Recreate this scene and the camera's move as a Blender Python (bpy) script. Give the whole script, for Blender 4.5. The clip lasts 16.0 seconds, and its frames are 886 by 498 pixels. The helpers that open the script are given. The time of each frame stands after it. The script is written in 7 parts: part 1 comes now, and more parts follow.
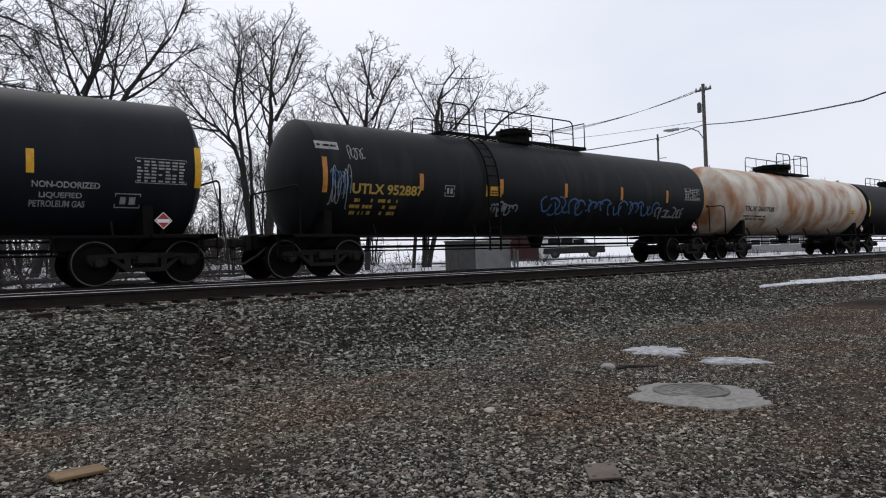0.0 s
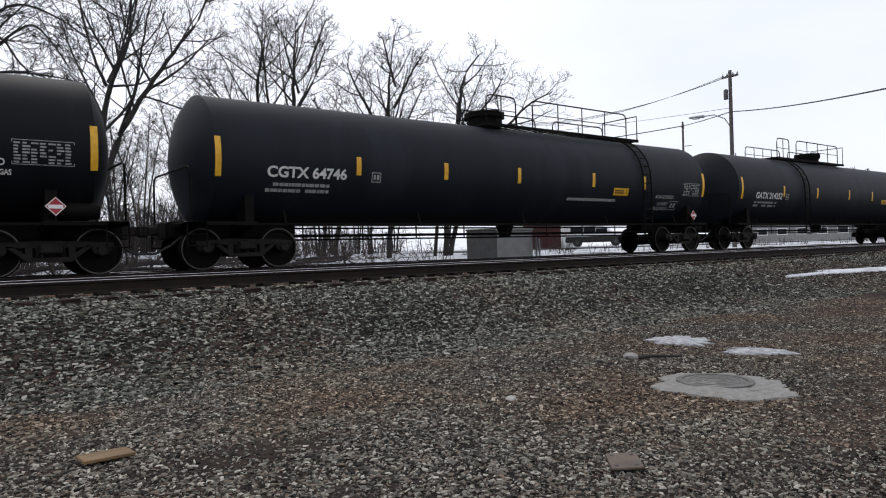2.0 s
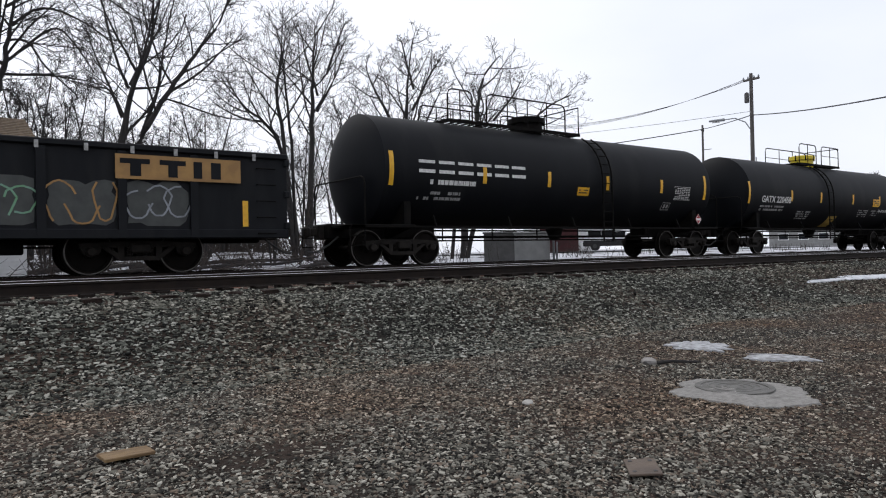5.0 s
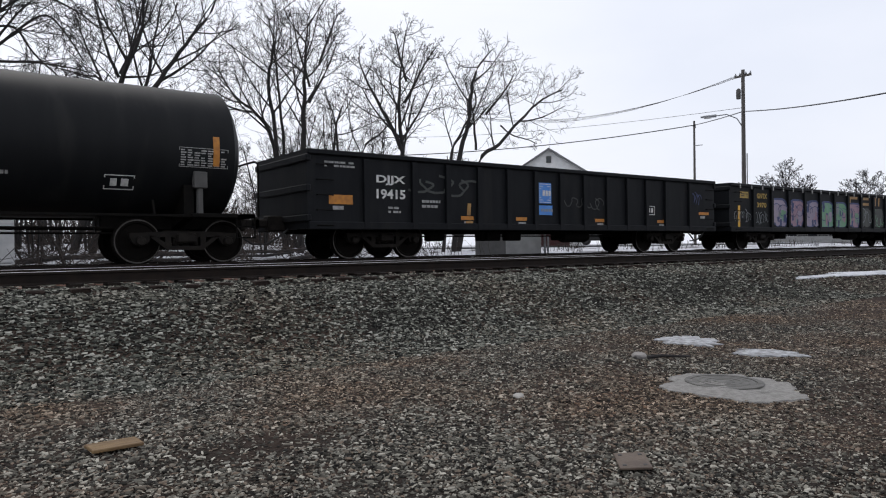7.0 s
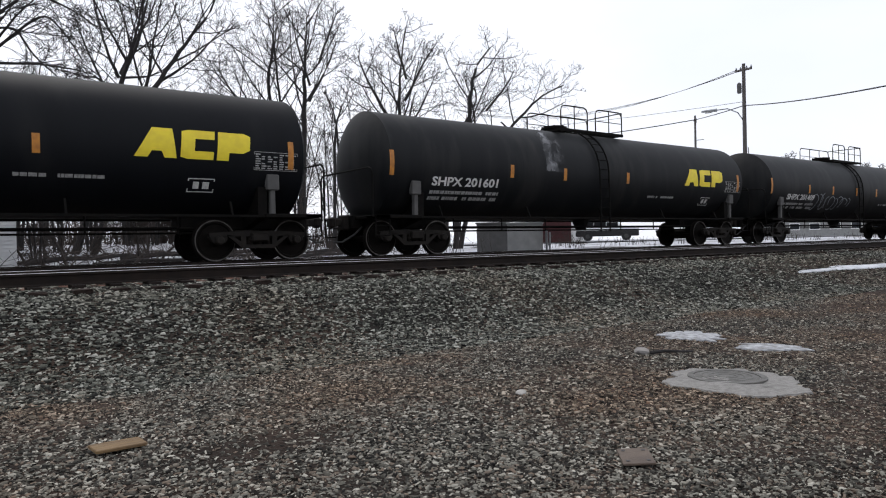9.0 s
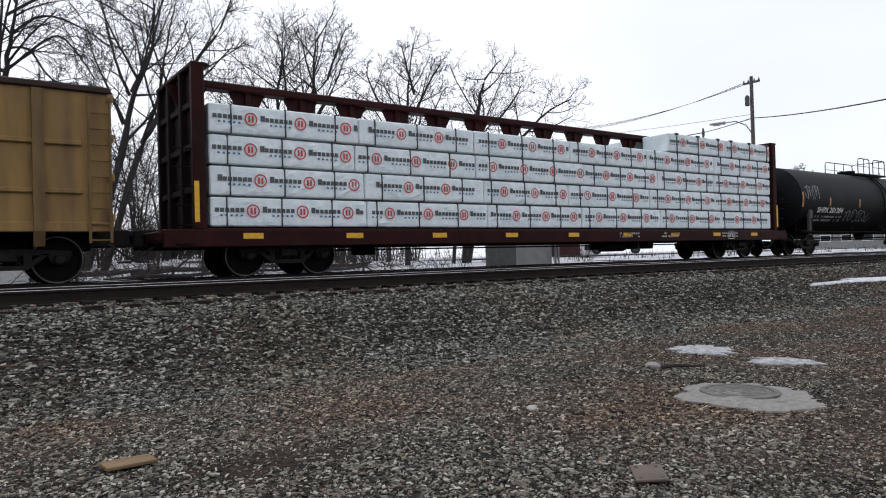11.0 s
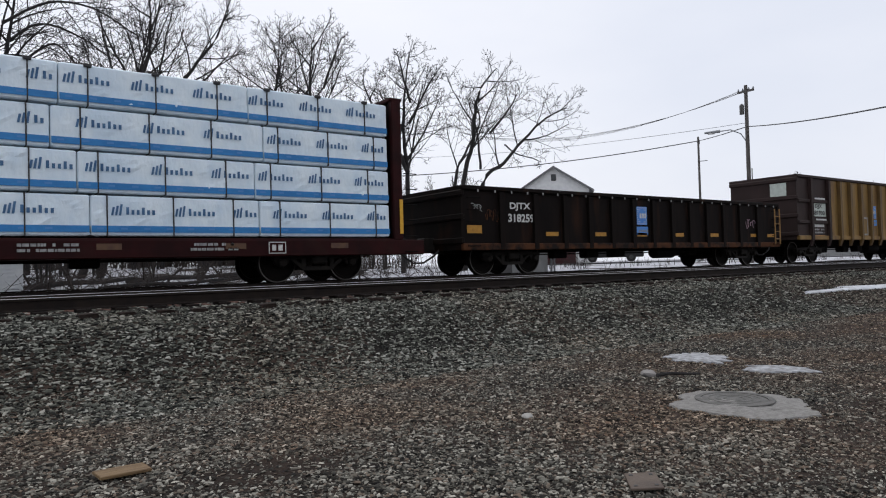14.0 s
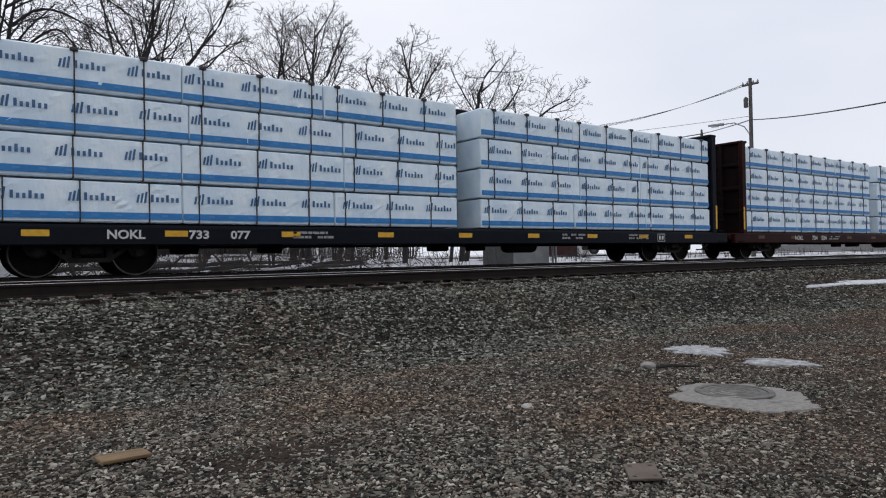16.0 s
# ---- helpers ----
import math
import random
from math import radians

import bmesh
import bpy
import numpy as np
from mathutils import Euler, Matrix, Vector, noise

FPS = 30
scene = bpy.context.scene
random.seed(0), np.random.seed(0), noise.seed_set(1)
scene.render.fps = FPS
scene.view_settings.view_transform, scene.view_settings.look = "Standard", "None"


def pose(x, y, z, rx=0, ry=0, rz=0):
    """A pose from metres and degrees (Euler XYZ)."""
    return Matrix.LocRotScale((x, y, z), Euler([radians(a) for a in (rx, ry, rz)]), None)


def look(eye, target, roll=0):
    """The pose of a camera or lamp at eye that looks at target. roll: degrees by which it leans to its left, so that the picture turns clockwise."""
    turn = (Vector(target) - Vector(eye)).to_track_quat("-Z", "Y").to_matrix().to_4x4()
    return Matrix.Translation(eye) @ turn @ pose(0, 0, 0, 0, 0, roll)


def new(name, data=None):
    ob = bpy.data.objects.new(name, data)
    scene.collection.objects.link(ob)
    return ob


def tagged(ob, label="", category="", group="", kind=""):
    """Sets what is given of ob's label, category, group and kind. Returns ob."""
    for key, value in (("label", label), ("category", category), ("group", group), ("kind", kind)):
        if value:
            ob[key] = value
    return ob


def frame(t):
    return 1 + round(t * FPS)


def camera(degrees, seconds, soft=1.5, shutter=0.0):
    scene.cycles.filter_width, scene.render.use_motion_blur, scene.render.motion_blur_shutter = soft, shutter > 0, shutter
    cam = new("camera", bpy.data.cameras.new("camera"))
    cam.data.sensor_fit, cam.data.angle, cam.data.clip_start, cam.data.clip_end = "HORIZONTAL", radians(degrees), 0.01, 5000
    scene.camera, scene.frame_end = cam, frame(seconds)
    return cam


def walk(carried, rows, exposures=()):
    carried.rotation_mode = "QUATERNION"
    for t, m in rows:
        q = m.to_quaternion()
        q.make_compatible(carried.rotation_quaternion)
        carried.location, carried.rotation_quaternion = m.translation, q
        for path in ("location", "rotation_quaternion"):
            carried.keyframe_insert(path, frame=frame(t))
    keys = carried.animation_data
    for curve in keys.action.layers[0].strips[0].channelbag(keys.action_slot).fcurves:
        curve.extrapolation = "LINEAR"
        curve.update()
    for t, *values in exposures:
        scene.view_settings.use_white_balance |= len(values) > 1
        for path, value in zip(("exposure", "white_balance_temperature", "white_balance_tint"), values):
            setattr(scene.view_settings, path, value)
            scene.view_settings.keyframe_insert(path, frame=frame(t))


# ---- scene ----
cam = camera(65.42, 16.0, soft=1.1)

# The near ground lies at z = 0; the train runs along +x on the far one of two tracks.
RAIL_TOP = 1.05
EYE = RAIL_TOP + 0.30
FAR_TRACK = 15.915
NEAR_TRACK = 11.85
SPEED = 19.036
STRETCH = 1.0129   # true lengths along the train over those in the car plans

# seconds; yaw, pitch, roll of the hand-held camera; its sway about the standing point
VIEW = [
    (0.0, -39.115, 0.969, 1.825, -0.002, -0.026, 0.001),
    (0.5, -39.034, 0.596, 1.675, -0.003, -0.023, 0.004),
    (1.0, -37.879, 0.266, 1.522, 0.003, -0.020, 0.006),
    (1.5, -37.565, -0.092, 1.909, -0.004, -0.014, -0.005),
    (2.0, -37.324, 0.052, 1.602, 0.004, -0.014, -0.001),
    (2.5, -37.641, -0.403, 1.349, -0.008, -0.007, 0.000),
    (3.0, -37.057, -0.499, 1.359, 0.000, -0.011, -0.003),
    (3.5, -36.674, -0.219, 1.624, 0.001, -0.008, 0.002),
    (4.0, -36.177, 0.461, 1.499, -0.002, -0.016, 0.003),
    (6.5, -35.924, -0.331, 0.876, -0.007, 0.005, 0.001),
    (7.0, -36.665, -0.282, 0.665, -0.001, 0.009, -0.001),
    (7.5, -36.554, -0.356, 0.801, -0.003, 0.012, -0.001),
    (8.0, -36.576, -0.559, 0.672, 0.001, 0.020, -0.002),
    (8.5, -36.246, -0.701, 1.127, -0.001, 0.017, -0.005),
    (9.0, -36.520, -0.500, 1.234, 0.005, 0.010, -0.001),
    (9.5, -36.448, -0.321, 1.485, 0.005, 0.009, 0.001),
    (10.0, -35.893, 0.614, 1.401, -0.002, 0.017, 0.007),
    (12.5, -35.786, 0.760, 1.648, 0.000, 0.005, 0.002),
    (13.0, -35.817, 0.979, 1.654, 0.004, 0.002, -0.003),
    (13.5, -35.659, 1.271, 1.566, -0.001, 0.005, 0.001),
    (14.0, -36.142, 1.336, 1.520, -0.002, 0.003, 0.008),
    (14.5, -35.947, 1.233, 1.365, 0.003, 0.006, 0.001),
    (15.0, -35.892, 1.128, 1.618, -0.001, 0.007, -0.006),
    (15.5, -35.877, 0.481, 1.804, 0.007, 0.001, -0.005),
    (16.0, -36.035, 0.557, 0.910, 0.002, 0.011, -0.002),
]
walk(cam, [(t, pose(dx, dy, EYE + dz, 90 + p, r, y)) for t, y, p, r, dx, dy, dz in VIEW],
     exposures=[(0.0, -0.09), (1.0, -0.06), (2.0, 0.12), (4.0, 0.16), (6.3, 0.0), (7.5, 0.03), (8.2, 0.10), (9.0, 0.20), (10.2, 0.18), (12.5, 0.05), (13.5, -0.06), (16.0, -0.12)])

# ---- sky and light ----
world = bpy.data.worlds.new("overcast_sky")
scene.world = world
world.use_nodes = True
wn, wl = world.node_tree.nodes, world.node_tree.links
wn.clear()
w_out = wn.new("ShaderNodeOutputWorld")
w_bg = wn.new("ShaderNodeBackground")
w_sky = wn.new("ShaderNodeTexSky")
w_sky.sky_type = "NISHITA"
w_sky.sun_disc = False
w_sky.sun_elevation = radians(56)
w_sky.sun_rotation = 0.0
w_sky.dust_density = 4.0
w_co = wn.new("ShaderNodeTexCoord")
w_map = wn.new("ShaderNodeMapping")
w_map.inputs["Scale"].default_value = (1.0, 1.0, 2.6)
w_noise = wn.new("ShaderNodeTexNoise")
w_noise.inputs["Scale"].default_value = 1.6
w_noise.inputs["Detail"].default_value = 5.0
w_ramp = wn.new("ShaderNodeValToRGB")
w_ramp.color_ramp.elements[0].position = 0.32
w_ramp.color_ramp.elements[0].color = (6.55, 6.85, 7.7, 1)
w_ramp.color_ramp.elements[1].position = 0.68
w_ramp.color_ramp.elements[1].color = (7.65, 7.8, 8.4, 1)
w_mix = wn.new("ShaderNodeMix")
w_mix.data_type = "RGBA"
w_mix.inputs["Factor"].default_value = 0.9
w_bg.inputs["Strength"].default_value = 0.132
wl.new(w_co.outputs["Generated"], w_map.inputs["Vector"])
wl.new(w_map.outputs["Vector"], w_noise.inputs["Vector"])
wl.new(w_noise.outputs["Fac"], w_ramp.inputs["Fac"])
wl.new(w_sky.outputs["Color"], w_mix.inputs["A"])
wl.new(w_ramp.outputs["Color"], w_mix.inputs["B"])
wl.new(w_mix.outputs["Result"], w_bg.inputs["Color"])
wl.new(w_bg.outputs["Background"], w_out.inputs["Surface"])

sun = new("sun", bpy.data.lights.new("sun", "SUN"))
sun.data.energy = 0.8
sun.data.angle = radians(25)
sun.data.color = (1.0, 0.97, 0.93)
sun.matrix_world = look((0, 40 * math.cos(radians(56)), 40 * math.sin(radians(56))), (0, 0, 0))


# ---- materials ----
def material(name, base, second=None, rough=0.6, metal=0.0, scale=3.0, detail=6.0, bump=0.0, bump_scale=40.0,
             lo=0.35, hi=0.65, spread=0.0, stretch=(1, 1, 1), third=None, third_scale=1.0, third_lo=0.6, third_hi=0.75, spec=0.5):
    """Two colours mixed by noise, a third in larger stains, a spread of brightness from piece to piece, and fine relief."""
    m = bpy.data.materials.new(name)
    m.use_nodes = True
    n, l = m.node_tree.nodes, m.node_tree.links
    b = n["Principled BSDF"]
    b.inputs["Roughness"].default_value = rough
    b.inputs["Metallic"].default_value = metal
    b.inputs["Specular IOR Level"].default_value = spec
    co = n.new("ShaderNodeTexCoord")
    mp = n.new("ShaderNodeMapping")
    mp.inputs["Scale"].default_value = stretch
    l.new(co.outputs["Object"], mp.inputs["Vector"])
    col = None
    if second:
        t = n.new("ShaderNodeTexNoise")
        t.inputs["Scale"].default_value = scale
        t.inputs["Detail"].default_value = detail
        l.new(mp.outputs["Vector"], t.inputs["Vector"])
        r = n.new("ShaderNodeValToRGB")
        r.color_ramp.elements[0].position, r.color_ramp.elements[1].position = lo, hi
        r.color_ramp.elements[0].color, r.color_ramp.elements[1].color = (*base, 1), (*second, 1)
        l.new(t.outputs["Fac"], r.inputs["Fac"])
        col = r.outputs["Color"]
        if third:
            t3 = n.new("ShaderNodeTexNoise")
            t3.inputs["Scale"].default_value = third_scale
            t3.inputs["Detail"].default_value = 7.0
            l.new(mp.outputs["Vector"], t3.inputs["Vector"])
            r3 = n.new("ShaderNodeValToRGB")
            r3.color_ramp.elements[0].position, r3.color_ramp.elements[1].position = third_lo, third_hi
            l.new(t3.outputs["Fac"], r3.inputs["Fac"])
            mx = n.new("ShaderNodeMix")
            mx.data_type = "RGBA"
            l.new(r3.outputs["Color"], mx.inputs["Factor"])
            l.new(col, mx.inputs["A"])
            mx.inputs["B"].default_value = (*third, 1)
            col = mx.outputs["Result"]
    if spread:
        g = n.new("ShaderNodeNewGeometry")
        hsv = n.new("ShaderNodeHueSaturation")
        mr = n.new("ShaderNodeMapRange")
        mr.inputs["To Min"].default_value, mr.inputs["To Max"].default_value = 1 - spread, 1 + spread
        l.new(g.outputs["Random Per Island"], mr.inputs["Value"])
        l.new(mr.outputs["Result"], hsv.inputs["Value"])
        if col:
            l.new(col, hsv.inputs["Color"])
        else:
            hsv.inputs["Color"].default_value = (*base, 1)
        col = hsv.outputs["Color"]
    if col:
        l.new(col, b.inputs["Base Color"])
    else:
        b.inputs["Base Color"].default_value = (*base, 1)
    if bump:
        t2 = n.new("ShaderNodeTexNoise")
        t2.inputs["Scale"].default_value = bump_scale
        t2.inputs["Detail"].default_value = 5.0
        l.new(mp.outputs["Vector"], t2.inputs["Vector"])
        bp = n.new("ShaderNodeBump")
        bp.inputs["Strength"].default_value = bump
        bp.inputs["Distance"].default_value = 0.02
        l.new(t2.outputs["Fac"], bp.inputs["Height"])
        l.new(bp.outputs["Normal"], b.inputs["Normal"])
    return m


BLACK_TANK = material("black_tank_paint", (0.0023, 0.0030, 0.0045), (0.0033, 0.0042, 0.0060), 0.62, scale=1.2, stretch=(1.6, 1, 0.3), bump=0.08, bump_scale=2.0, third=(0.0105, 0.0108, 0.0112), third_scale=0.6, third_lo=0.58, third_hi=0.8, spec=0.15)
GREY_TANK = material("blue_black_tank_paint", (0.0072, 0.0095, 0.0138), (0.0092, 0.0119, 0.0168), 0.58, scale=1.2, stretch=(1.6, 1, 0.3), bump=0.08, bump_scale=2.0, third=(0.0165, 0.0200, 0.0270), third_scale=0.6, third_lo=0.58, third_hi=0.8, spec=0.14)
DULL_TANK = material("weathered_black_tank_paint", (0.0058, 0.0066, 0.0078), (0.0085, 0.0093, 0.0104), 0.56, scale=1.6, stretch=(1.8, 1, 0.25), bump=0.1, bump_scale=2.0, third=(0.024, 0.0235, 0.0225), third_scale=0.8, third_lo=0.55, third_hi=0.8, spec=0.15)
WHITE_TANK = material("rust_streaked_white_tank_paint", (0.62, 0.58, 0.50), (0.48, 0.42, 0.34), 0.55, scale=1.4, stretch=(0.9, 1, 0.6), bump=0.1, bump_scale=3.0, third=(0.30, 0.125, 0.045), third_scale=1.1, third_lo=0.42, third_hi=0.66)
UNDERFRAME = material("sooty_black_steel", (0.0045, 0.0045, 0.0045), (0.0085, 0.0075, 0.0065), 0.75, scale=5.0, bump=0.2, spec=0.06)
TRUCK_STEEL = material("greasy_cast_steel", (0.0092, 0.0080, 0.0070), (0.017, 0.0142, 0.0118), 0.7, scale=7.0, bump=0.3, spec=0.15)
WHEEL_STEEL = material("brown_wheel_steel", (0.0060, 0.0052, 0.0046), (0.0080, 0.0066, 0.0056), 0.65, metal=0.3, scale=6.0, spec=0.06)
RIM_STEEL = material("bare_wheel_rim_steel", (0.10, 0.095, 0.09), (0.05, 0.045, 0.04), 0.42, metal=0.7, scale=8.0)
YELLOW = material("reflective_yellow_tape", (0.72, 0.40, 0.015), (0.60, 0.31, 0.01), 0.45, scale=9.0)
ORANGE = material("faded_orange_tape", (0.50, 0.20, 0.02), (0.34, 0.13, 0.02), 0.55, scale=9.0)
AMBER = material("dull_amber_reflective_tape", (0.46, 0.22, 0.012), (0.34, 0.155, 0.01), 0.5, scale=9.0)
WORN_TAPE = material("worn_brown_reflective_tape", (0.11, 0.055, 0.022), (0.06, 0.022, 0.014), 0.6, scale=6.0)
LETTER_WHITE = material("white_stencil_paint", (0.66, 0.66, 0.64), (0.46, 0.46, 0.45), 0.6, scale=14.0)
LETTER_DIM = material("dirty_white_stencil_paint", (0.36, 0.36, 0.35), (0.20, 0.20, 0.20), 0.65, scale=18.0)
LETTER_YELLOW = material("faded_yellow_stencil_paint", (0.42, 0.28, 0.05), (0.30, 0.20, 0.04), 0.6, scale=14.0)
LOGO_YELLOW = material("bright_yellow_sign_paint", (0.78, 0.62, 0.02), (0.70, 0.54, 0.02), 0.5, scale=6.0)
PLACARD_WHITE = material("white_placard", (0.75, 0.74, 0.73), None, 0.5)
PLACARD_RED = material("red_placard", (0.34, 0.022, 0.03), None, 0.5)
BLUE_SIGN = material("blue_sign_paint", (0.05, 0.20, 0.58), (0.07, 0.25, 0.62), 0.5, scale=5.0)
PALE_SIGN = material("pale_green_white_plate", (0.60, 0.66, 0.60), (0.50, 0.55, 0.50), 0.55, scale=8.0)
BLACK_INK = material("black_stencil_paint", (0.012, 0.012, 0.012), (0.03, 0.03, 0.03), 0.6, scale=14.0)
GONDOLA_BLACK = material("black_gondola_paint", (0.0056, 0.0066, 0.0084), (0.0092, 0.0102, 0.0120), 0.62, scale=2.0, stretch=(1.6, 1, 0.4), bump=0.15, bump_scale=3.0, third=(0.0170, 0.0168, 0.0170), third_scale=0.9, third_lo=0.57, third_hi=0.8, spec=0.14)
GONDOLA_RUSTY = material("black_gondola_paint_with_rust", (0.0052, 0.0038, 0.0034), (0.0090, 0.0060, 0.0050), 0.7, scale=2.5, stretch=(1.8, 1, 0.35), bump=0.2, bump_scale=3.0, third=(0.030, 0.0125, 0.0065), third_scale=1.3, third_lo=0.54, third_hi=0.78, spec=0.08)
RUST_SILL = material("rusted_steel_sill", (0.075, 0.028, 0.011), (0.010, 0.0065, 0.0055), 0.85, scale=3.0, bump=0.3, lo=0.42, hi=0.62, spec=0.2)
TAN_PAINT = material("mustard_tan_car_paint", (0.245, 0.138, 0.032), (0.175, 0.102, 0.024), 0.6, scale=1.5, stretch=(2, 1, 0.4), bump=0.12, bump_scale=2.5, third=(0.095, 0.040, 0.014), third_scale=1.6, third_lo=0.52, third_hi=0.78)
BROWN_PAINT = material("dark_brown_car_paint", (0.038, 0.023, 0.021), (0.027, 0.0175, 0.0160), 0.65, scale=1.5, stretch=(2, 1, 0.4), bump=0.12, bump_scale=2.5, third=(0.042, 0.026, 0.022), third_scale=1.4, third_lo=0.58, third_hi=0.8, spec=0.2)
# the tan of the panels, darkened for the shading along the posts
RIB_TAN = material("shaded_tan_rib_paint", (0.150, 0.088, 0.023), (0.085, 0.047, 0.015), 0.7, scale=3.0, stretch=(2, 1, 0.4), bump=0.15)
MAROON = material("maroon_car_paint", (0.030, 0.0058, 0.0058), (0.017, 0.0045, 0.0045), 0.6, scale=2.0, bump=0.12, third=(0.024, 0.010, 0.008), third_scale=1.5, spec=0.1)
# the maroon paint again, darkened for the shade on the bulkhead faces
BULKHEAD_SHADED = material("shaded_maroon_steel", (0.011, 0.0045, 0.0042), (0.0065, 0.004, 0.004), 0.8, scale=2.0, bump=0.15, spec=0.15)
NAVY = material("navy_car_paint", (0.0042, 0.0062, 0.0110), (0.0060, 0.0082, 0.0135), 0.6, scale=2.0, bump=0.12, third=(0.009, 0.009, 0.010), third_scale=1.5, spec=0.1)
WRAP = material("white_woven_plastic_wrap", (0.62, 0.75, 0.86), (0.76, 0.86, 0.92), 0.36, scale=2.6, bump=1.0, bump_scale=7.0, stretch=(1, 1, 0.55))
WRAP_GREY = material("silver_white_plastic_wrap", (0.60, 0.68, 0.70), (0.73, 0.79, 0.80), 0.42, scale=2.6, bump=0.9, bump_scale=7.0)
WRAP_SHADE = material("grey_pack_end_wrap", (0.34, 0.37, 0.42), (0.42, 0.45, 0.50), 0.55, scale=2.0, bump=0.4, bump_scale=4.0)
PRINT_BLUE = material("blue_wrap_print", (0.010, 0.165, 0.44), (0.02, 0.21, 0.52), 0.5, scale=3.0, bump=0.5, bump_scale=6.0)
BAND_PALE = material("pale_blue_wrap_print", (0.06, 0.22, 0.52), None, 0.5)
PRINT_DARK = material("slate_wrap_print", (0.022, 0.095, 0.22), (0.06, 0.16, 0.31), 0.5, scale=4.0)
PRINT_GREY = material("charcoal_wrap_print", (0.045, 0.055, 0.06), (0.075, 0.085, 0.09), 0.5, scale=4.0)
PRINT_RED = material("red_wrap_print", (0.46, 0.045, 0.045), None, 0.5)
STRAP = material("dark_steel_strap", (0.03, 0.03, 0.033), None, 0.5, metal=0.4)
RAIL_SIDE = material("rusty_rail_steel", (0.0085, 0.0060, 0.0050), (0.015, 0.0100, 0.0075), 0.8, scale=6.0, bump=0.2, spec=0.2)
RAIL_HEAD = material("polished_rail_steel", (0.55, 0.54, 0.53), (0.42, 0.41, 0.40), 0.22, metal=1.0, scale=5.0)
TIE_WOOD = material("weathered_tie_wood", (0.015, 0.0105, 0.0085), (0.028, 0.018, 0.014), 0.9, scale=4.0, stretch=(4, 0.6, 4), bump=0.5, bump_scale=14.0, third=(0.100, 0.050, 0.035), third_scale=0.8, third_lo=0.46, third_hi=0.60, spec=0.2)
BARK = material("grey_brown_bark", (0.014, 0.0125, 0.0125), (0.026, 0.023, 0.022), 0.95, scale=6.0, stretch=(1, 1, 0.3), bump=0.4, bump_scale=18.0)
TWIG = material("dark_winter_twigs", (0.010, 0.0095, 0.0105), (0.020, 0.0175, 0.0180), 0.95, scale=2.0)
BRUSH = material("brown_winter_brush", (0.024, 0.0185, 0.0165), (0.044, 0.033, 0.027), 0.95, scale=1.0, spread=0.35)
THIN_SNOW = material("thin_grey_snow", (0.40, 0.41, 0.43), (0.17, 0.17, 0.17), 0.7, scale=14.0, bump=0.3, bump_scale=20.0)
SNOW = material("old_grey_snow", (0.62, 0.63, 0.66), (0.42, 0.43, 0.45), 0.6, scale=3.0, bump=0.3, bump_scale=9.0)
CONCRETE = material("pale_worn_concrete", (0.25, 0.24, 0.225), (0.17, 0.163, 0.15), 0.85, scale=22.0, bump=0.8, bump_scale=60.0, third=(0.085, 0.08, 0.073), third_scale=7.0)
CAST_IRON = material("grey_cast_iron", (0.13, 0.125, 0.115), (0.085, 0.082, 0.076), 0.8, scale=9.0, bump=0.3, bump_scale=80.0)
BOARD_WOOD = material("damp_yellow_brown_board", (0.20, 0.128, 0.056), (0.115, 0.068, 0.030), 0.75, scale=7.0, stretch=(0.5, 5, 5), bump=0.3)
PLATE_STEEL = material("tan_rusted_steel_plate", (0.105, 0.076, 0.055), (0.07, 0.05, 0.037), 0.7, scale=5.0, bump=0.2)
PEBBLE = material("smooth_grey_stone", (0.24, 0.225, 0.21), (0.18, 0.17, 0.16), 0.85, scale=8.0, bump=0.3)
WHITE_STONE = material("pale_limestone", (0.34, 0.325, 0.30), (0.26, 0.25, 0.23), 0.85, scale=8.0, bump=0.3)
POLE_WOOD = material("grey_utility_pole_wood", (0.115, 0.105, 0.098), (0.075, 0.068, 0.064), 0.9, scale=4.0, stretch=(3, 3, 0.3), bump=0.3)
GALVANISED = material("galvanised_steel", (0.30, 0.31, 0.32), (0.24, 0.25, 0.26), 0.5, metal=0.6, scale=8.0)
WIRE = material("black_cable", (0.02, 0.02, 0.022), None, 0.6)
SIDING = material("white_vinyl_siding", (0.50, 0.50, 0.49), (0.40, 0.40, 0.40), 0.6, scale=3.0)
SIDING_PALE = material("bright_white_siding", (0.78, 0.78, 0.77), (0.68, 0.68, 0.68), 0.6, scale=3.0)
SHINGLE = material("tan_roof_shingles", (0.165, 0.120, 0.078), (0.095, 0.068, 0.045), 0.9, scale=9.0, bump=0.4)
SHINGLE_DARK = material("snow_dusted_dark_shingles", (0.11, 0.11, 0.115), (0.22, 0.22, 0.225), 0.9, scale=1.2, bump=0.3)
PANE = material("dark_window_glass", (0.03, 0.035, 0.04), None, 0.08)
CAR_GLASS = material("tinted_car_glass", (0.008, 0.009, 0.010), None, 0.25, spec=0.2)
BOX_GREY = material("grey_painted_cabinet_steel", (0.24, 0.24, 0.232), (0.19, 0.19, 0.185), 0.55, scale=3.0)
BOX_DARK = material("dull_dark_grey", (0.085, 0.083, 0.08), (0.065, 0.064, 0.062), 0.85, scale=4.0)
RED_SHED = material("dark_red_painted_boards", (0.060, 0.011, 0.013), (0.040, 0.009, 0.009), 0.75, scale=3.0)
BRICK_FAR = material("weathered_red_brown_wall", (0.065, 0.042, 0.038), (0.10, 0.085, 0.08), 0.85, scale=1.2)
CAR_WHITE = material("white_vehicle_paint", (0.80, 0.80, 0.80), None, 0.3)
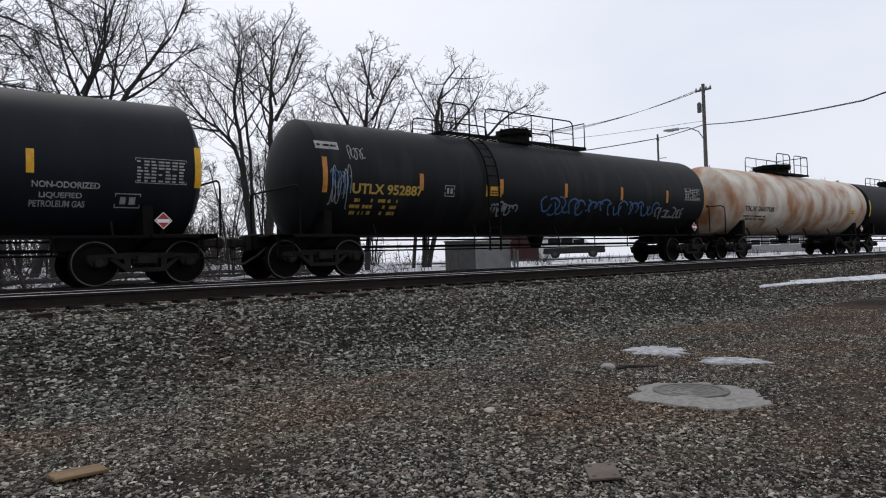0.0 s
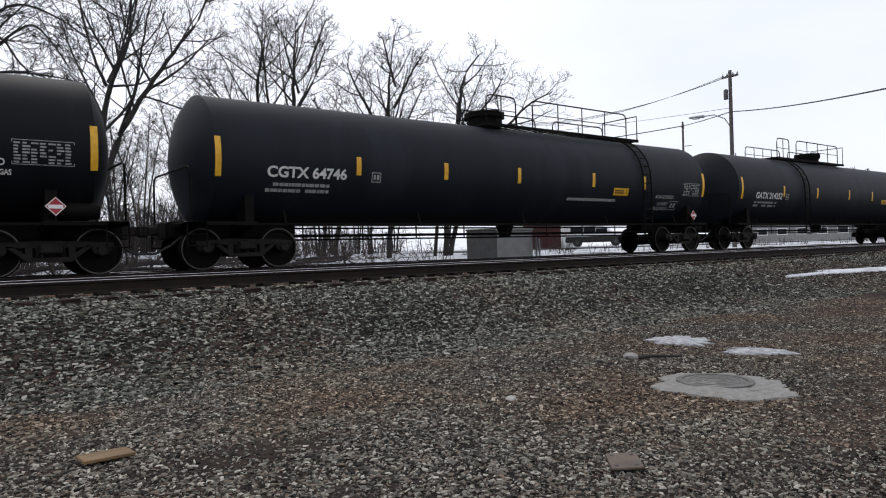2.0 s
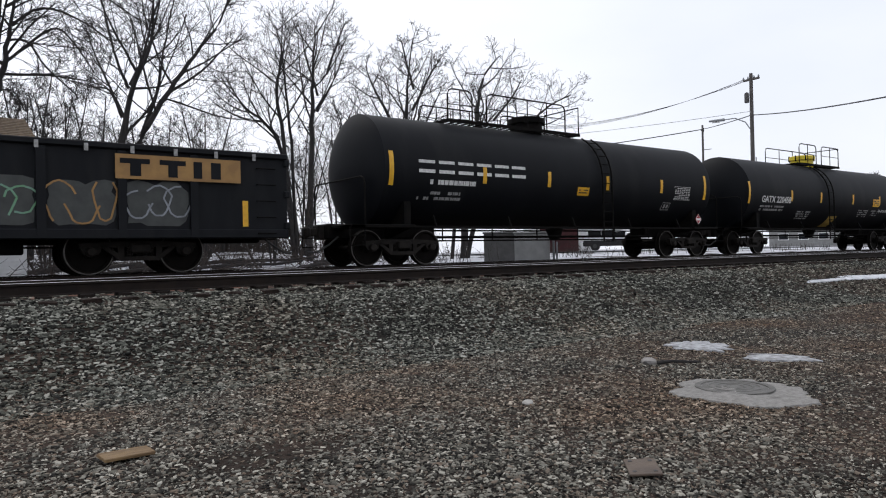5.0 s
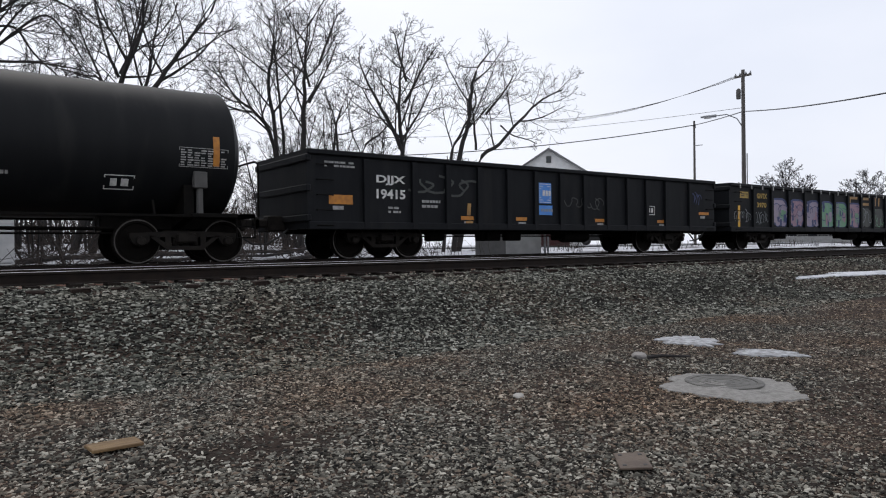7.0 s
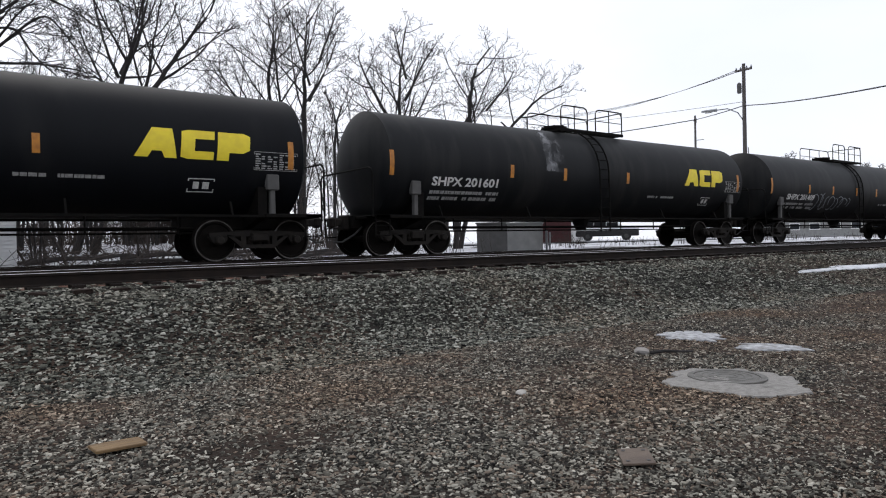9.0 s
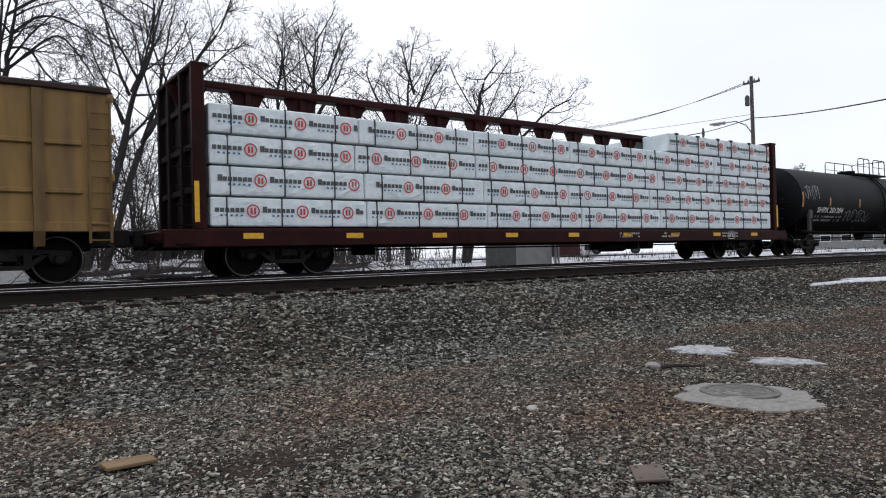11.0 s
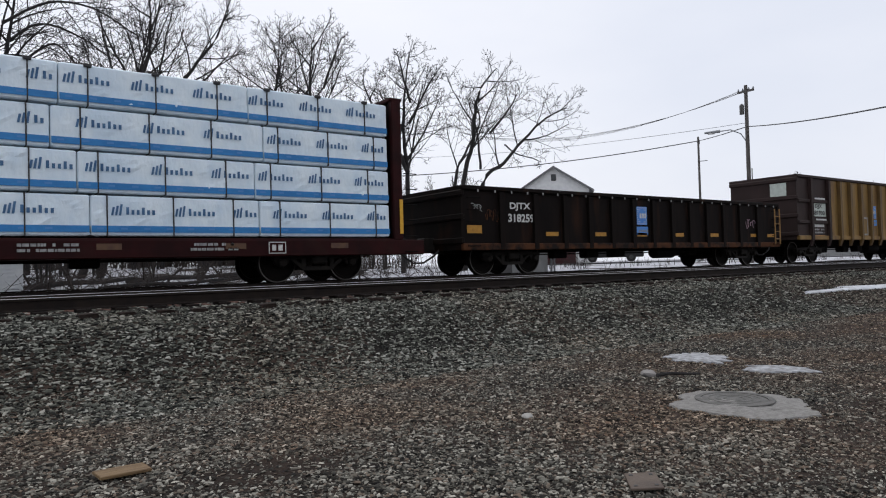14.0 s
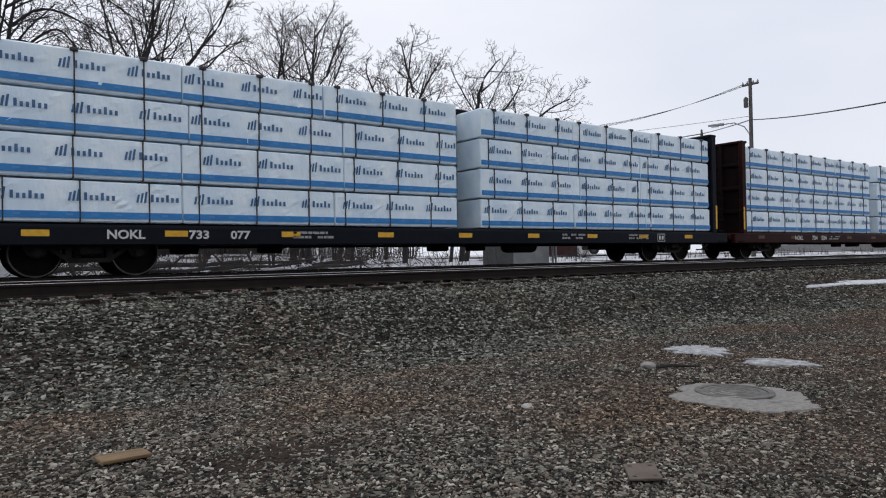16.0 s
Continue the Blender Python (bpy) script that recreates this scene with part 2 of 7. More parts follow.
CAR_BLUE = material("dark_blue_vehicle_paint", (0.03, 0.05, 0.10), None, 0.3)
TYRE = material("black_rubber", (0.015, 0.015, 0.015), (0.03, 0.03, 0.03), 0.85, scale=10.0)
LAMP_GLASS = material("street_lamp_lens", (0.5, 0.5, 0.48), None, 0.25)
YELLOW_DOME = material("yellow_valve_cover_paint", (0.70, 0.55, 0.02), (0.60, 0.46, 0.02), 0.5, scale=5.0)
MAT_WHITE_BLOOM = material("pale_dust_bloom_on_tank", (0.20, 0.205, 0.215), (0.05, 0.05, 0.053), 0.7, scale=1.6, stretch=(1.5, 1, 0.5), lo=0.38, hi=0.62)
GRAF_BLUE = material("blue_spray_paint", (0.045, 0.12, 0.25), (0.03, 0.08, 0.17), 0.6, scale=5.0)
GRAF_PALE = material("pale_spray_paint", (0.24, 0.26, 0.28), (0.16, 0.175, 0.19), 0.6, scale=5.0)
GRAF_PINK = material("pink_spray_paint", (0.32, 0.20, 0.24), (0.24, 0.16, 0.215), 0.6, scale=4.0)
GRAF_GREEN = material("green_spray_paint", (0.115, 0.28, 0.135), (0.16, 0.29, 0.22), 0.6, scale=4.0)
GRAF_OCHRE = material("ochre_spray_paint", (0.33, 0.185, 0.055), (0.24, 0.13, 0.042), 0.6, scale=4.0)
GRAF_NAVY = material("dark_blue_spray_paint", (0.035, 0.055, 0.16), (0.025, 0.035, 0.10), 0.6, scale=4.0)
GRAF_GREY = material("dark_grey_spray_paint", (0.028, 0.031, 0.030), (0.045, 0.050, 0.046), 0.6, scale=4.0)
GRAF_LILAC = material("lilac_spray_paint", (0.25, 0.22, 0.30), (0.30, 0.25, 0.31), 0.6, scale=4.0)

bn, bl = MAT_WHITE_BLOOM.node_tree.nodes, MAT_WHITE_BLOOM.node_tree.links
b_t = bn.new("ShaderNodeTexNoise")
b_t.inputs["Scale"].default_value = 2.6
b_t.inputs["Detail"].default_value = 6.0
b_m = bn.new("ShaderNodeMapRange")
b_m.inputs["From Min"].default_value, b_m.inputs["From Max"].default_value = 0.42, 0.62
b_c = bn.new("ShaderNodeTexCoord")
bl.new(b_c.outputs["Object"], b_t.inputs["Vector"])
bl.new(b_t.outputs["Fac"], b_m.inputs["Value"])
bl.new(b_m.outputs["Result"], bn["Principled BSDF"].inputs["Alpha"])

# gravel and ballast stones: a wide spread of greys, some brown and pale
def stone_material(name, tones, stain=(1.0, 0.83, 0.73)):
    m = bpy.data.materials.new(name)
    m.use_nodes = True
    n, l = m.node_tree.nodes, m.node_tree.links
    b = n["Principled BSDF"]
    b.inputs["Roughness"].default_value = 0.85
    b.inputs["Specular IOR Level"].default_value = 0.18
    g = n.new("ShaderNodeNewGeometry")
    r = n.new("ShaderNodeValToRGB")
    els = r.color_ramp.elements
    els[0].position, els[0].color = tones[0][0], (*tones[0][1], 1)
    els[1].position, els[1].color = tones[-1][0], (*tones[-1][1], 1)
    for p, c in tones[1:-1]:
        e = els.new(p)
        e.color = (*c, 1)
    l.new(g.outputs["Random Per Island"], r.inputs["Fac"])
    co = n.new("ShaderNodeTexCoord")
    t = n.new("ShaderNodeTexNoise")
    t.inputs["Scale"].default_value = 0.42
    t.inputs["Detail"].default_value = 8.0
    l.new(co.outputs["Object"], t.inputs["Vector"])
    r2 = n.new("ShaderNodeValToRGB")
    r2.color_ramp.elements[0].position, r2.color_ramp.elements[1].position = 0.45, 0.62
    l.new(t.outputs["Fac"], r2.inputs["Fac"])
    mx = n.new("ShaderNodeMix")
    mx.data_type = "RGBA"
    mx.blend_type = "MULTIPLY"
    mx.inputs["B"].default_value = (*stain, 1)
    l.new(r2.outputs["Color"], mx.inputs["Factor"])
    l.new(r.outputs["Color"], mx.inputs["A"])
    l.new(mx.outputs["Result"], b.inputs["Base Color"])
    return m


STONES = stone_material("mixed_grey_gravel", [(0.0, (0.006, 0.0056, 0.005)), (0.24, (0.036, 0.0335, 0.028)), (0.50, (0.124, 0.117, 0.097)), (0.62, (0.165, 0.124, 0.094)), (0.74, (0.150, 0.146, 0.124)), (0.90, (0.280, 0.264, 0.222)), (1.0, (0.45, 0.425, 0.365))])
BALLAST = stone_material("grey_green_ballast", [(0.0, (0.004, 0.004, 0.0035)), (0.30, (0.016, 0.0165, 0.0138)), (0.55, (0.072, 0.075, 0.062)), (0.80, (0.165, 0.168, 0.142)), (1.0, (0.36, 0.355, 0.315))], (0.96, 0.89, 0.84))


def ground_material():
    """Grit between the stones, its colour darkened for shade in the gaps, bare brown dirt in worn stretches, and snow
    lying in patches beyond the tracks.
    """
    m = bpy.data.materials.new("gravel_dirt_and_snow")
    m.use_nodes = True
    n, l = m.node_tree.nodes, m.node_tree.links
    b = n["Principled BSDF"]
    b.inputs["Roughness"].default_value = 0.9
    b.inputs["Specular IOR Level"].default_value = 0.12
    co = n.new("ShaderNodeTexCoord")

    def noisy(scale, lo, hi, detail=7.0):
        t = n.new("ShaderNodeTexNoise")
        t.inputs["Scale"].default_value = scale
        t.inputs["Detail"].default_value = detail
        l.new(co.outputs["Object"], t.inputs["Vector"])
        r = n.new("ShaderNodeMapRange")
        r.inputs["From Min"].default_value, r.inputs["From Max"].default_value = lo, hi
        l.new(t.outputs["Fac"], r.inputs["Value"])
        return r.outputs["Result"]

    def blend(f, a, c):
        x = n.new("ShaderNodeMix")
        x.data_type = "RGBA"
        l.new(f, x.inputs["Factor"])
        for s, v in (("A", a), ("B", c)):
            if isinstance(v, tuple):
                x.inputs[s].default_value = (*v, 1)
            else:
                l.new(v, x.inputs[s])
        return x.outputs["Result"]

    v = n.new("ShaderNodeTexVoronoi")
    v.inputs["Scale"].default_value = 42.0
    l.new(co.outputs["Object"], v.inputs["Vector"])
    # near-black grit stands for the shade between stones
    grit = blend(v.outputs["Color"], (0.004, 0.0034, 0.003), (0.022, 0.019, 0.016))
    dirt = blend(noisy(9.0, 0.35, 0.65), (0.024, 0.0155, 0.0115), (0.056, 0.038, 0.029))
    near = blend(noisy(0.42, 0.36, 0.52), grit, dirt)
    litter = blend(noisy(2.5, 0.35, 0.65), (0.026, 0.020, 0.017), (0.055, 0.043, 0.034))
    snow = blend(noisy(0.8, 0.3, 0.7), (0.44, 0.45, 0.48), (0.60, 0.61, 0.64))
    beyond = blend(noisy(0.30, 0.37, 0.43, 9.0), litter, snow)
    sep = n.new("ShaderNodeSeparateXYZ")
    l.new(co.outputs["Object"], sep.inputs["Vector"])
    side = n.new("ShaderNodeMapRange")
    side.inputs["From Min"].default_value, side.inputs["From Max"].default_value = 19.2, 20.5
    l.new(sep.outputs["Y"], side.inputs["Value"])
    l.new(blend(side.outputs["Result"], near, beyond), b.inputs["Base Color"])
    bp = n.new("ShaderNodeBump")
    bp.inputs["Strength"].default_value = 0.6
    bp.inputs["Distance"].default_value = 0.03
    l.new(v.outputs["Distance"], bp.inputs["Height"])
    l.new(bp.outputs["Normal"], b.inputs["Normal"])
    return m


GROUND = ground_material()
ROAD = material("wet_grey_asphalt", (0.055, 0.055, 0.058), (0.085, 0.085, 0.088), 0.6, scale=2.0, bump=0.2)


# ---- mesh helpers ----
class Shape:
    """Vertices and faces gathered piece by piece into one mesh."""

    def __init__(self):
        self.v, self.f, self.smooth = [], [], []

    def add(self, verts, faces, smooth=False):
        k = len(self.v)
        self.v += [tuple(p) for p in verts]
        self.f += [tuple(i + k for i in q) for q in faces]
        self.smooth += [smooth] * len(faces)
        return self

    def box(self, x0, x1, y0, y1, z0, z1):
        p = [(x, y, z) for z in (z0, z1) for x, y in ((x0, y0), (x1, y0), (x1, y1), (x0, y1))]
        return self.add(p, [(3, 2, 1, 0), (4, 5, 6, 7), (0, 1, 5, 4), (1, 2, 6, 5), (2, 3, 7, 6), (3, 0, 4, 7)])

    def cbox(self, x0, x1, y0, y1, z0, z1, c=0.02):
        """A box with chamfered edges all round its top and bottom and upright corners."""
        def ring(z, d):
            a, b, e, g = x0 + d, x1 - d, y0 + d, y1 - d
            k = min(c, (b - a) / 3, (g - e) / 3)
            return [(a + k, e, z), (b - k, e, z), (b, e + k, z), (b, g - k, z), (b - k, g, z), (a + k, g, z), (a, g - k, z), (a, e + k, z)]
        h = min(c, (z1 - z0) / 3)
        p = ring(z0, h) + ring(z0 + h, 0) + ring(z1 - h, 0) + ring(z1, h)
        f = [tuple(range(7, -1, -1)), tuple(range(24, 32))]
        for r in range(3):
            for i in range(8):
                j = (i + 1) % 8
                f.append((r * 8 + i, r * 8 + j, r * 8 + 8 + j, r * 8 + 8 + i))
        return self.add(p, f)

    def prism(self, outline, axis, a, b):
        """An outline of (u, w) pairs pushed along an axis from a to b."""
        def put(u, w, s):
            return {"x": (s, u, w), "y": (u, s, w), "z": (u, w, s)}[axis]
        n = len(outline)
        p = [put(u, w, a) for u, w in outline] + [put(u, w, b) for u, w in outline]
        f = [tuple(range(n - 1, -1, -1)), tuple(range(n, 2 * n))]
        f += [(i, (i + 1) % n, n + (i + 1) % n, n + i) for i in range(n)]
        return self.add(p, f)

    def tube(self, points, r, sides=6, r_end=None, cap=True):
        pts = [Vector(p) for p in points]
        n = len(pts)
        rings = []
        for i, p in enumerate(pts):
            d = (pts[min(i + 1, n - 1)] - pts[max(i - 1, 0)])
            d = d.normalized() if d.length > 1e-9 else Vector((0, 0, 1))
            u = d.cross(Vector((0, 0, 1)) if abs(d.z) < 0.9 else Vector((1, 0, 0))).normalized()
            w = d.cross(u)
            q = r if r_end is None else r + (r_end - r) * i / max(1, n - 1)
            rings += [p + (u * math.cos(a) + w * math.sin(a)) * q for a in (2 * math.pi * k / sides for k in range(sides))]
        f = []
        for i in range(n - 1):
            for k in range(sides):
                j = (k + 1) % sides
                f.append((i * sides + k, i * sides + j, (i + 1) * sides + j, (i + 1) * sides + k))
        if cap:
            f += [tuple(range(sides - 1, -1, -1)), tuple(range((n - 1) * sides, n * sides))]
        return self.add(rings, f, sides > 5)

    def lathe(self, profile, axis="y", sides=24, centre=(0, 0, 0), smooth=True, closed=False):
        """A profile of (along, radius) pairs turned about an axis."""
        cx, cy, cz = centre
        p = []
        for s, r in profile:
            for k in range(sides):
                a = 2 * math.pi * k / sides
                c, d = r * math.cos(a), r * math.sin(a)
                p.append({"y": (cx + c, cy + s, cz + d), "x": (cx + s, cy + c, cz + d), "z": (cx + c, cy + d, cz + s)}[axis])
        f = []
        n = len(profile)
        for i in range(n if closed else n - 1):
            m = (i + 1) % n
            for k in range(sides):
                j = (k + 1) % sides
                f.append((i * sides + k, i * sides + j, m * sides + j, m * sides + k))
        if not closed:
            f += [tuple(range(sides)), tuple(range((n - 1) * sides, n * sides))]
        return self.add(p, f, smooth)

    def mesh(self, name, mat):
        me = bpy.data.meshes.new(name)
        me.from_pydata(self.v, [], self.f)
        me.polygons.foreach_set("use_smooth", self.smooth)
        me.materials.append(mat)
        if any(self.smooth):
            me.set_sharp_from_angle(angle=radians(38))
        me.update()
        return me


def fix_normals(me):
    bm = bmesh.new()
    bm.from_mesh(me)
    bmesh.ops.recalc_face_normals(bm, faces=bm.faces)
    bm.to_mesh(me)
    bm.free()


def part(name, shape, mat, parent=None, label="", at=None):
    """Links a Shape, or a mesh that is shared with other pieces, as one object under its parent."""
    if isinstance(shape, Shape):
        shape = shape.mesh(name, mat)
        fix_normals(shape)
    ob = new(name, shape)
    if parent:
        ob.parent = parent
    if at:
        ob.matrix_basis = at
    if label:
        ob["label"] = label
    return ob


def thing(name, m, label, category, group="", kind=""):
    ob = new(name)
    ob.empty_display_size = 0.2
    ob.matrix_basis = m
    return tagged(ob, label, category, group, kind)


FONT_CACHE = {}


def letters(text):
    """Outlines of a text as flat faces, scaled to a width of 1 and a cap height of 1."""
    if text not in FONT_CACHE:
        cu = bpy.data.curves.new("lettering", "FONT")
        cu.body = text
        cu.resolution_u = 3
        cu.offset = 0.03
        ob = new("lettering_source", cu)
        bpy.context.view_layer.update()
        me = bpy.data.meshes.new_from_object(ob.evaluated_get(bpy.context.evaluated_depsgraph_get()))
        v = np.array([p.co[:2] for p in me.vertices])
        f = [tuple(p.vertices) for p in me.polygons]
        bpy.data.objects.remove(ob)
        bpy.data.curves.remove(cu)
        bpy.data.meshes.remove(me)
        FONT_CACHE[text] = ((v - v.min(0)) / (v.max(0) - v.min(0)), f)
    return FONT_CACHE[text]


class Skin:
    """Where paint lies on the side of a car: flat at depth y, or round a tank's shell."""

    def __init__(self, y=None, radius=None, zc=None, off=0.006):
        self.y, self.r, self.zc, self.off = y, radius, zc, off

    def put(self, x, z, lift=0.0):
        if self.r is None:
            return (x, self.y - self.off - lift, z)
        r = self.r + self.off + lift
        return (x, -math.sqrt(max(0.01, r * r - (z - self.zc) ** 2)), z)


def lettering(text, x0, x1, z0, height, skin, mat, parent, name="lettering", label=""):
    v, f = letters(text)
    s = Shape()
    s.add([skin.put(x0 + a * (x1 - x0), z0 + b * height, 0.006) for a, b in v], [q if len(q) < 3 else q for q in f])
    me = s.mesh(name, mat)
    return part(name, me, mat, parent, label)


def patch(shape, x0, x1, z0, z1, skin, lean=0.0, lift=0.0, nx=1, nz=1):
    """A painted field of four corners on the skin; lean shifts its top along the car."""
    rows, cols = nz + 1, nx + 1
    p = []
    for j in range(rows):
        for i in range(cols):
            z = z0 + (z1 - z0) * j / nz
            x = x0 + (x1 - x0) * i / nx + lean * j / nz
            p.append(skin.put(x, z, lift))
    shape.add(p, [(j * cols + i, j * cols + i + 1, (j + 1) * cols + i + 1, (j + 1) * cols + i) for j in range(nz) for i in range(nx)])


def text_bars(x0, x1, z0, z1, rows, skin, mat, parent, seed=1, name="small_lettering", fill=0.75):
    """Lines of lettering too small to read, as rows of short bars."""
    rnd = random.Random(seed)
    s = Shape()
    h = (z1 - z0) / rows
    for r in range(rows):
        z = z1 - (r + 0.8) * h
        x = x0
        while x < x1 - 0.03:
            w = min(rnd.uniform(0.04, 0.17), x1 - x)
            if rnd.random() < fill:
                patch(s, x, x + w * 0.85, z, z + h * 0.55, skin)
            x += w
    if s.f:
        return tagged(part(name, s.mesh(name, mat), mat, parent), kind="stuff")


def data_table(x0, x1, z0, z1, skin, mat, parent, seed=3):
    """A stencilled inspection table: a frame with rows of bars in it."""
    s = Shape()
    t = 0.012
    for a, b, c, d in ((x0, x1, z0, z0 + t), (x0, x1, z1 - t, z1), (x0, x0 + t, z0, z1), (x1 - t, x1, z0, z1)):
        patch(s, a, b, c, d, skin)
    rnd = random.Random(seed)
    for r in range(7):
        z = z0 + 0.03 + r * (z1 - z0 - 0.05) / 7
        for c in range(7):
            a = x0 + 0.03 + c * (x1 - x0 - 0.05) / 7
            if rnd.random() < 0.86:
                patch(s, a, a + (x1 - x0) / 7 * rnd.uniform(0.45, 0.85), z, z + (z1 - z0) / 7 * 0.48, skin)
    tagged(part("inspection_table", s.mesh("inspection_table", mat), mat, parent), kind="stuff")


def spray_shape(x0, x1, z0, z1, skin, seed, rough=0.12):
    """A sprayed field with a wavy outline."""
    s = Shape()
    n = 26
    p = [((x0 + x1) / 2, (z0 + z1) / 2)]
    for k in range(n):
        a = 2 * math.pi * k / n
        c, d = math.cos(a), math.sin(a)
        q = min(1 / max(abs(c), 1e-6), 1 / max(abs(d), 1e-6))
        q = 0.45 * 1.12 + 0.55 * q
        q *= 1 + rough * 2.2 * noise.noise((2.4 * c + seed * 3.7, 2.4 * d, seed * 1.3))
        q = min(q, 1.0 / max(abs(c), abs(d)))
        p.append(((x0 + x1) / 2 + (x1 - x0) / 2 * c * q, (z0 + z1) / 2 + (z1 - z0) / 2 * d * q))
    s.add([skin.put(a, b) for a, b in p], [(0, 1 + k, 1 + (k + 1) % n) for k in range(n)])
    return s


def scrawl(x0, x1, z0, z1, skin, mat, parent, seed=5, strokes=9, width=0.03, label="", name="graffiti"):
    """A sprayed tag: looping strokes that cannot be read."""
    rnd = random.Random(seed)
    s = Shape()
    up = 0.0
    for k in range(strokes):
        cx = x0 + (k + 0.5) * (x1 - x0) / strokes
        hw, hz = (x1 - x0) / strokes * rnd.uniform(0.5, 0.9), (z1 - z0) / 2 * rnd.uniform(0.55, 1.0)
        zc, ph, turn = (z0 + z1) / 2 + rnd.uniform(-0.2, 0.2) * (z1 - z0) / 2, rnd.uniform(0, 6.28), rnd.uniform(2.5, 5.6)
        last = None
        for i in range(11):
            a = ph + turn * i / 10
            x, z = cx + hw * math.cos(a) * (1 + 0.2 * math.sin(3 * a)), zc + hz * math.sin(a)
            if last:
                dx, dz = x - last[0], z - last[1]
                q = math.hypot(dx, dz) or 1
                nx, nz = -dz / q * width / 2, dx / q * width / 2
                up += 0.00035
                s.add([skin.put(last[0] + nx, last[1] + nz, up), skin.put(last[0] - nx, last[1] - nz, up), skin.put(x - nx, z - nz, up), skin.put(x + nx, z + nz, up)], [(0, 1, 2, 3)])
            last = (x, z)
    return part(name, s.mesh(name, mat), mat, parent, label)


# ---- ground ----
def smooth(a, b, t):
    t = min(1.0, max(0.0, (t - a) / (b - a)))
    return t * t * (3 - 2 * t)


def ground_z(x, y):
    z = (RAIL_TOP - 0.33) * smooth(7.4, 10.35, y)
    z -= 0.10 * smooth(17.7, 19.2, y)
    z += (0.12 + 0.24 * smooth(14, 24, x)) * smooth(19.5, 23.5, y) + 0.22 * smooth(32.0, 48.0, y) * (1 - 0.6 * smooth(14, 24, x))
    z += 0.75 * smooth(23.5, 45.0, y) * (1 - smooth(15, 23, x))
    z += 0.085 * smooth(10.30, 10.85, y) * (1 - smooth(17.3, 18.0, y))
    z += 0.15 * smooth(25.0, 33.0, y) * smooth(18, 26, x)
    if y < 17.5:
        z += 0.035 * noise.noise((x * 0.5, y * 0.5, 3.1)) * (1 - smooth(9.5, 10.3, y)) + 0.012 * noise.noise((x * 2.1, y * 2.1, 0.4)) * (1 - smooth(9.5, 10.3, y))
    else:
        z += (0.10 * noise.noise((x * 0.35, y * 0.35, 7.7)) + 0.05 * noise.noise((x * 1.3, y * 1.3, 1.7))) * smooth(19, 22, y) * (1 - smooth(33, 37, y)) * (1 - 0.7 * smooth(20, 27, x))
    return z


def make_ground():
    xs = np.concatenate([np.linspace(-900, -40, 14)[:-1], np.linspace(-40, -4, 19)[:-1], np.arange(-4, 32, 0.3), np.linspace(32, 120, 60)[:-1], np.linspace(120, 1800, 20)])
    ys = np.concatenate([np.linspace(-600, -10, 8)[:-1], np.linspace(-10, 2, 9)[:-1], np.arange(2, 20, 0.3), np.arange(20, 60, 0.8), np.linspace(60, 1800, 22)])
    s = Shape()
    nx = len(xs)
    s.v = [(float(x), float(y), ground_z(float(x), float(y))) for y in ys for x in xs]
    s.f = [(j * nx + i, j * nx + i + 1, (j + 1) * nx + i + 1, (j + 1) * nx + i) for j in range(len(ys) - 1) for i in range(nx - 1)]
    s.smooth = [True] * len(s.f)
    ob = new("ground", s.mesh("ground", GROUND))
    tagged(ob, "wet grey gravel yard with bare dirt, snow beyond the tracks", "ground", kind="structure")


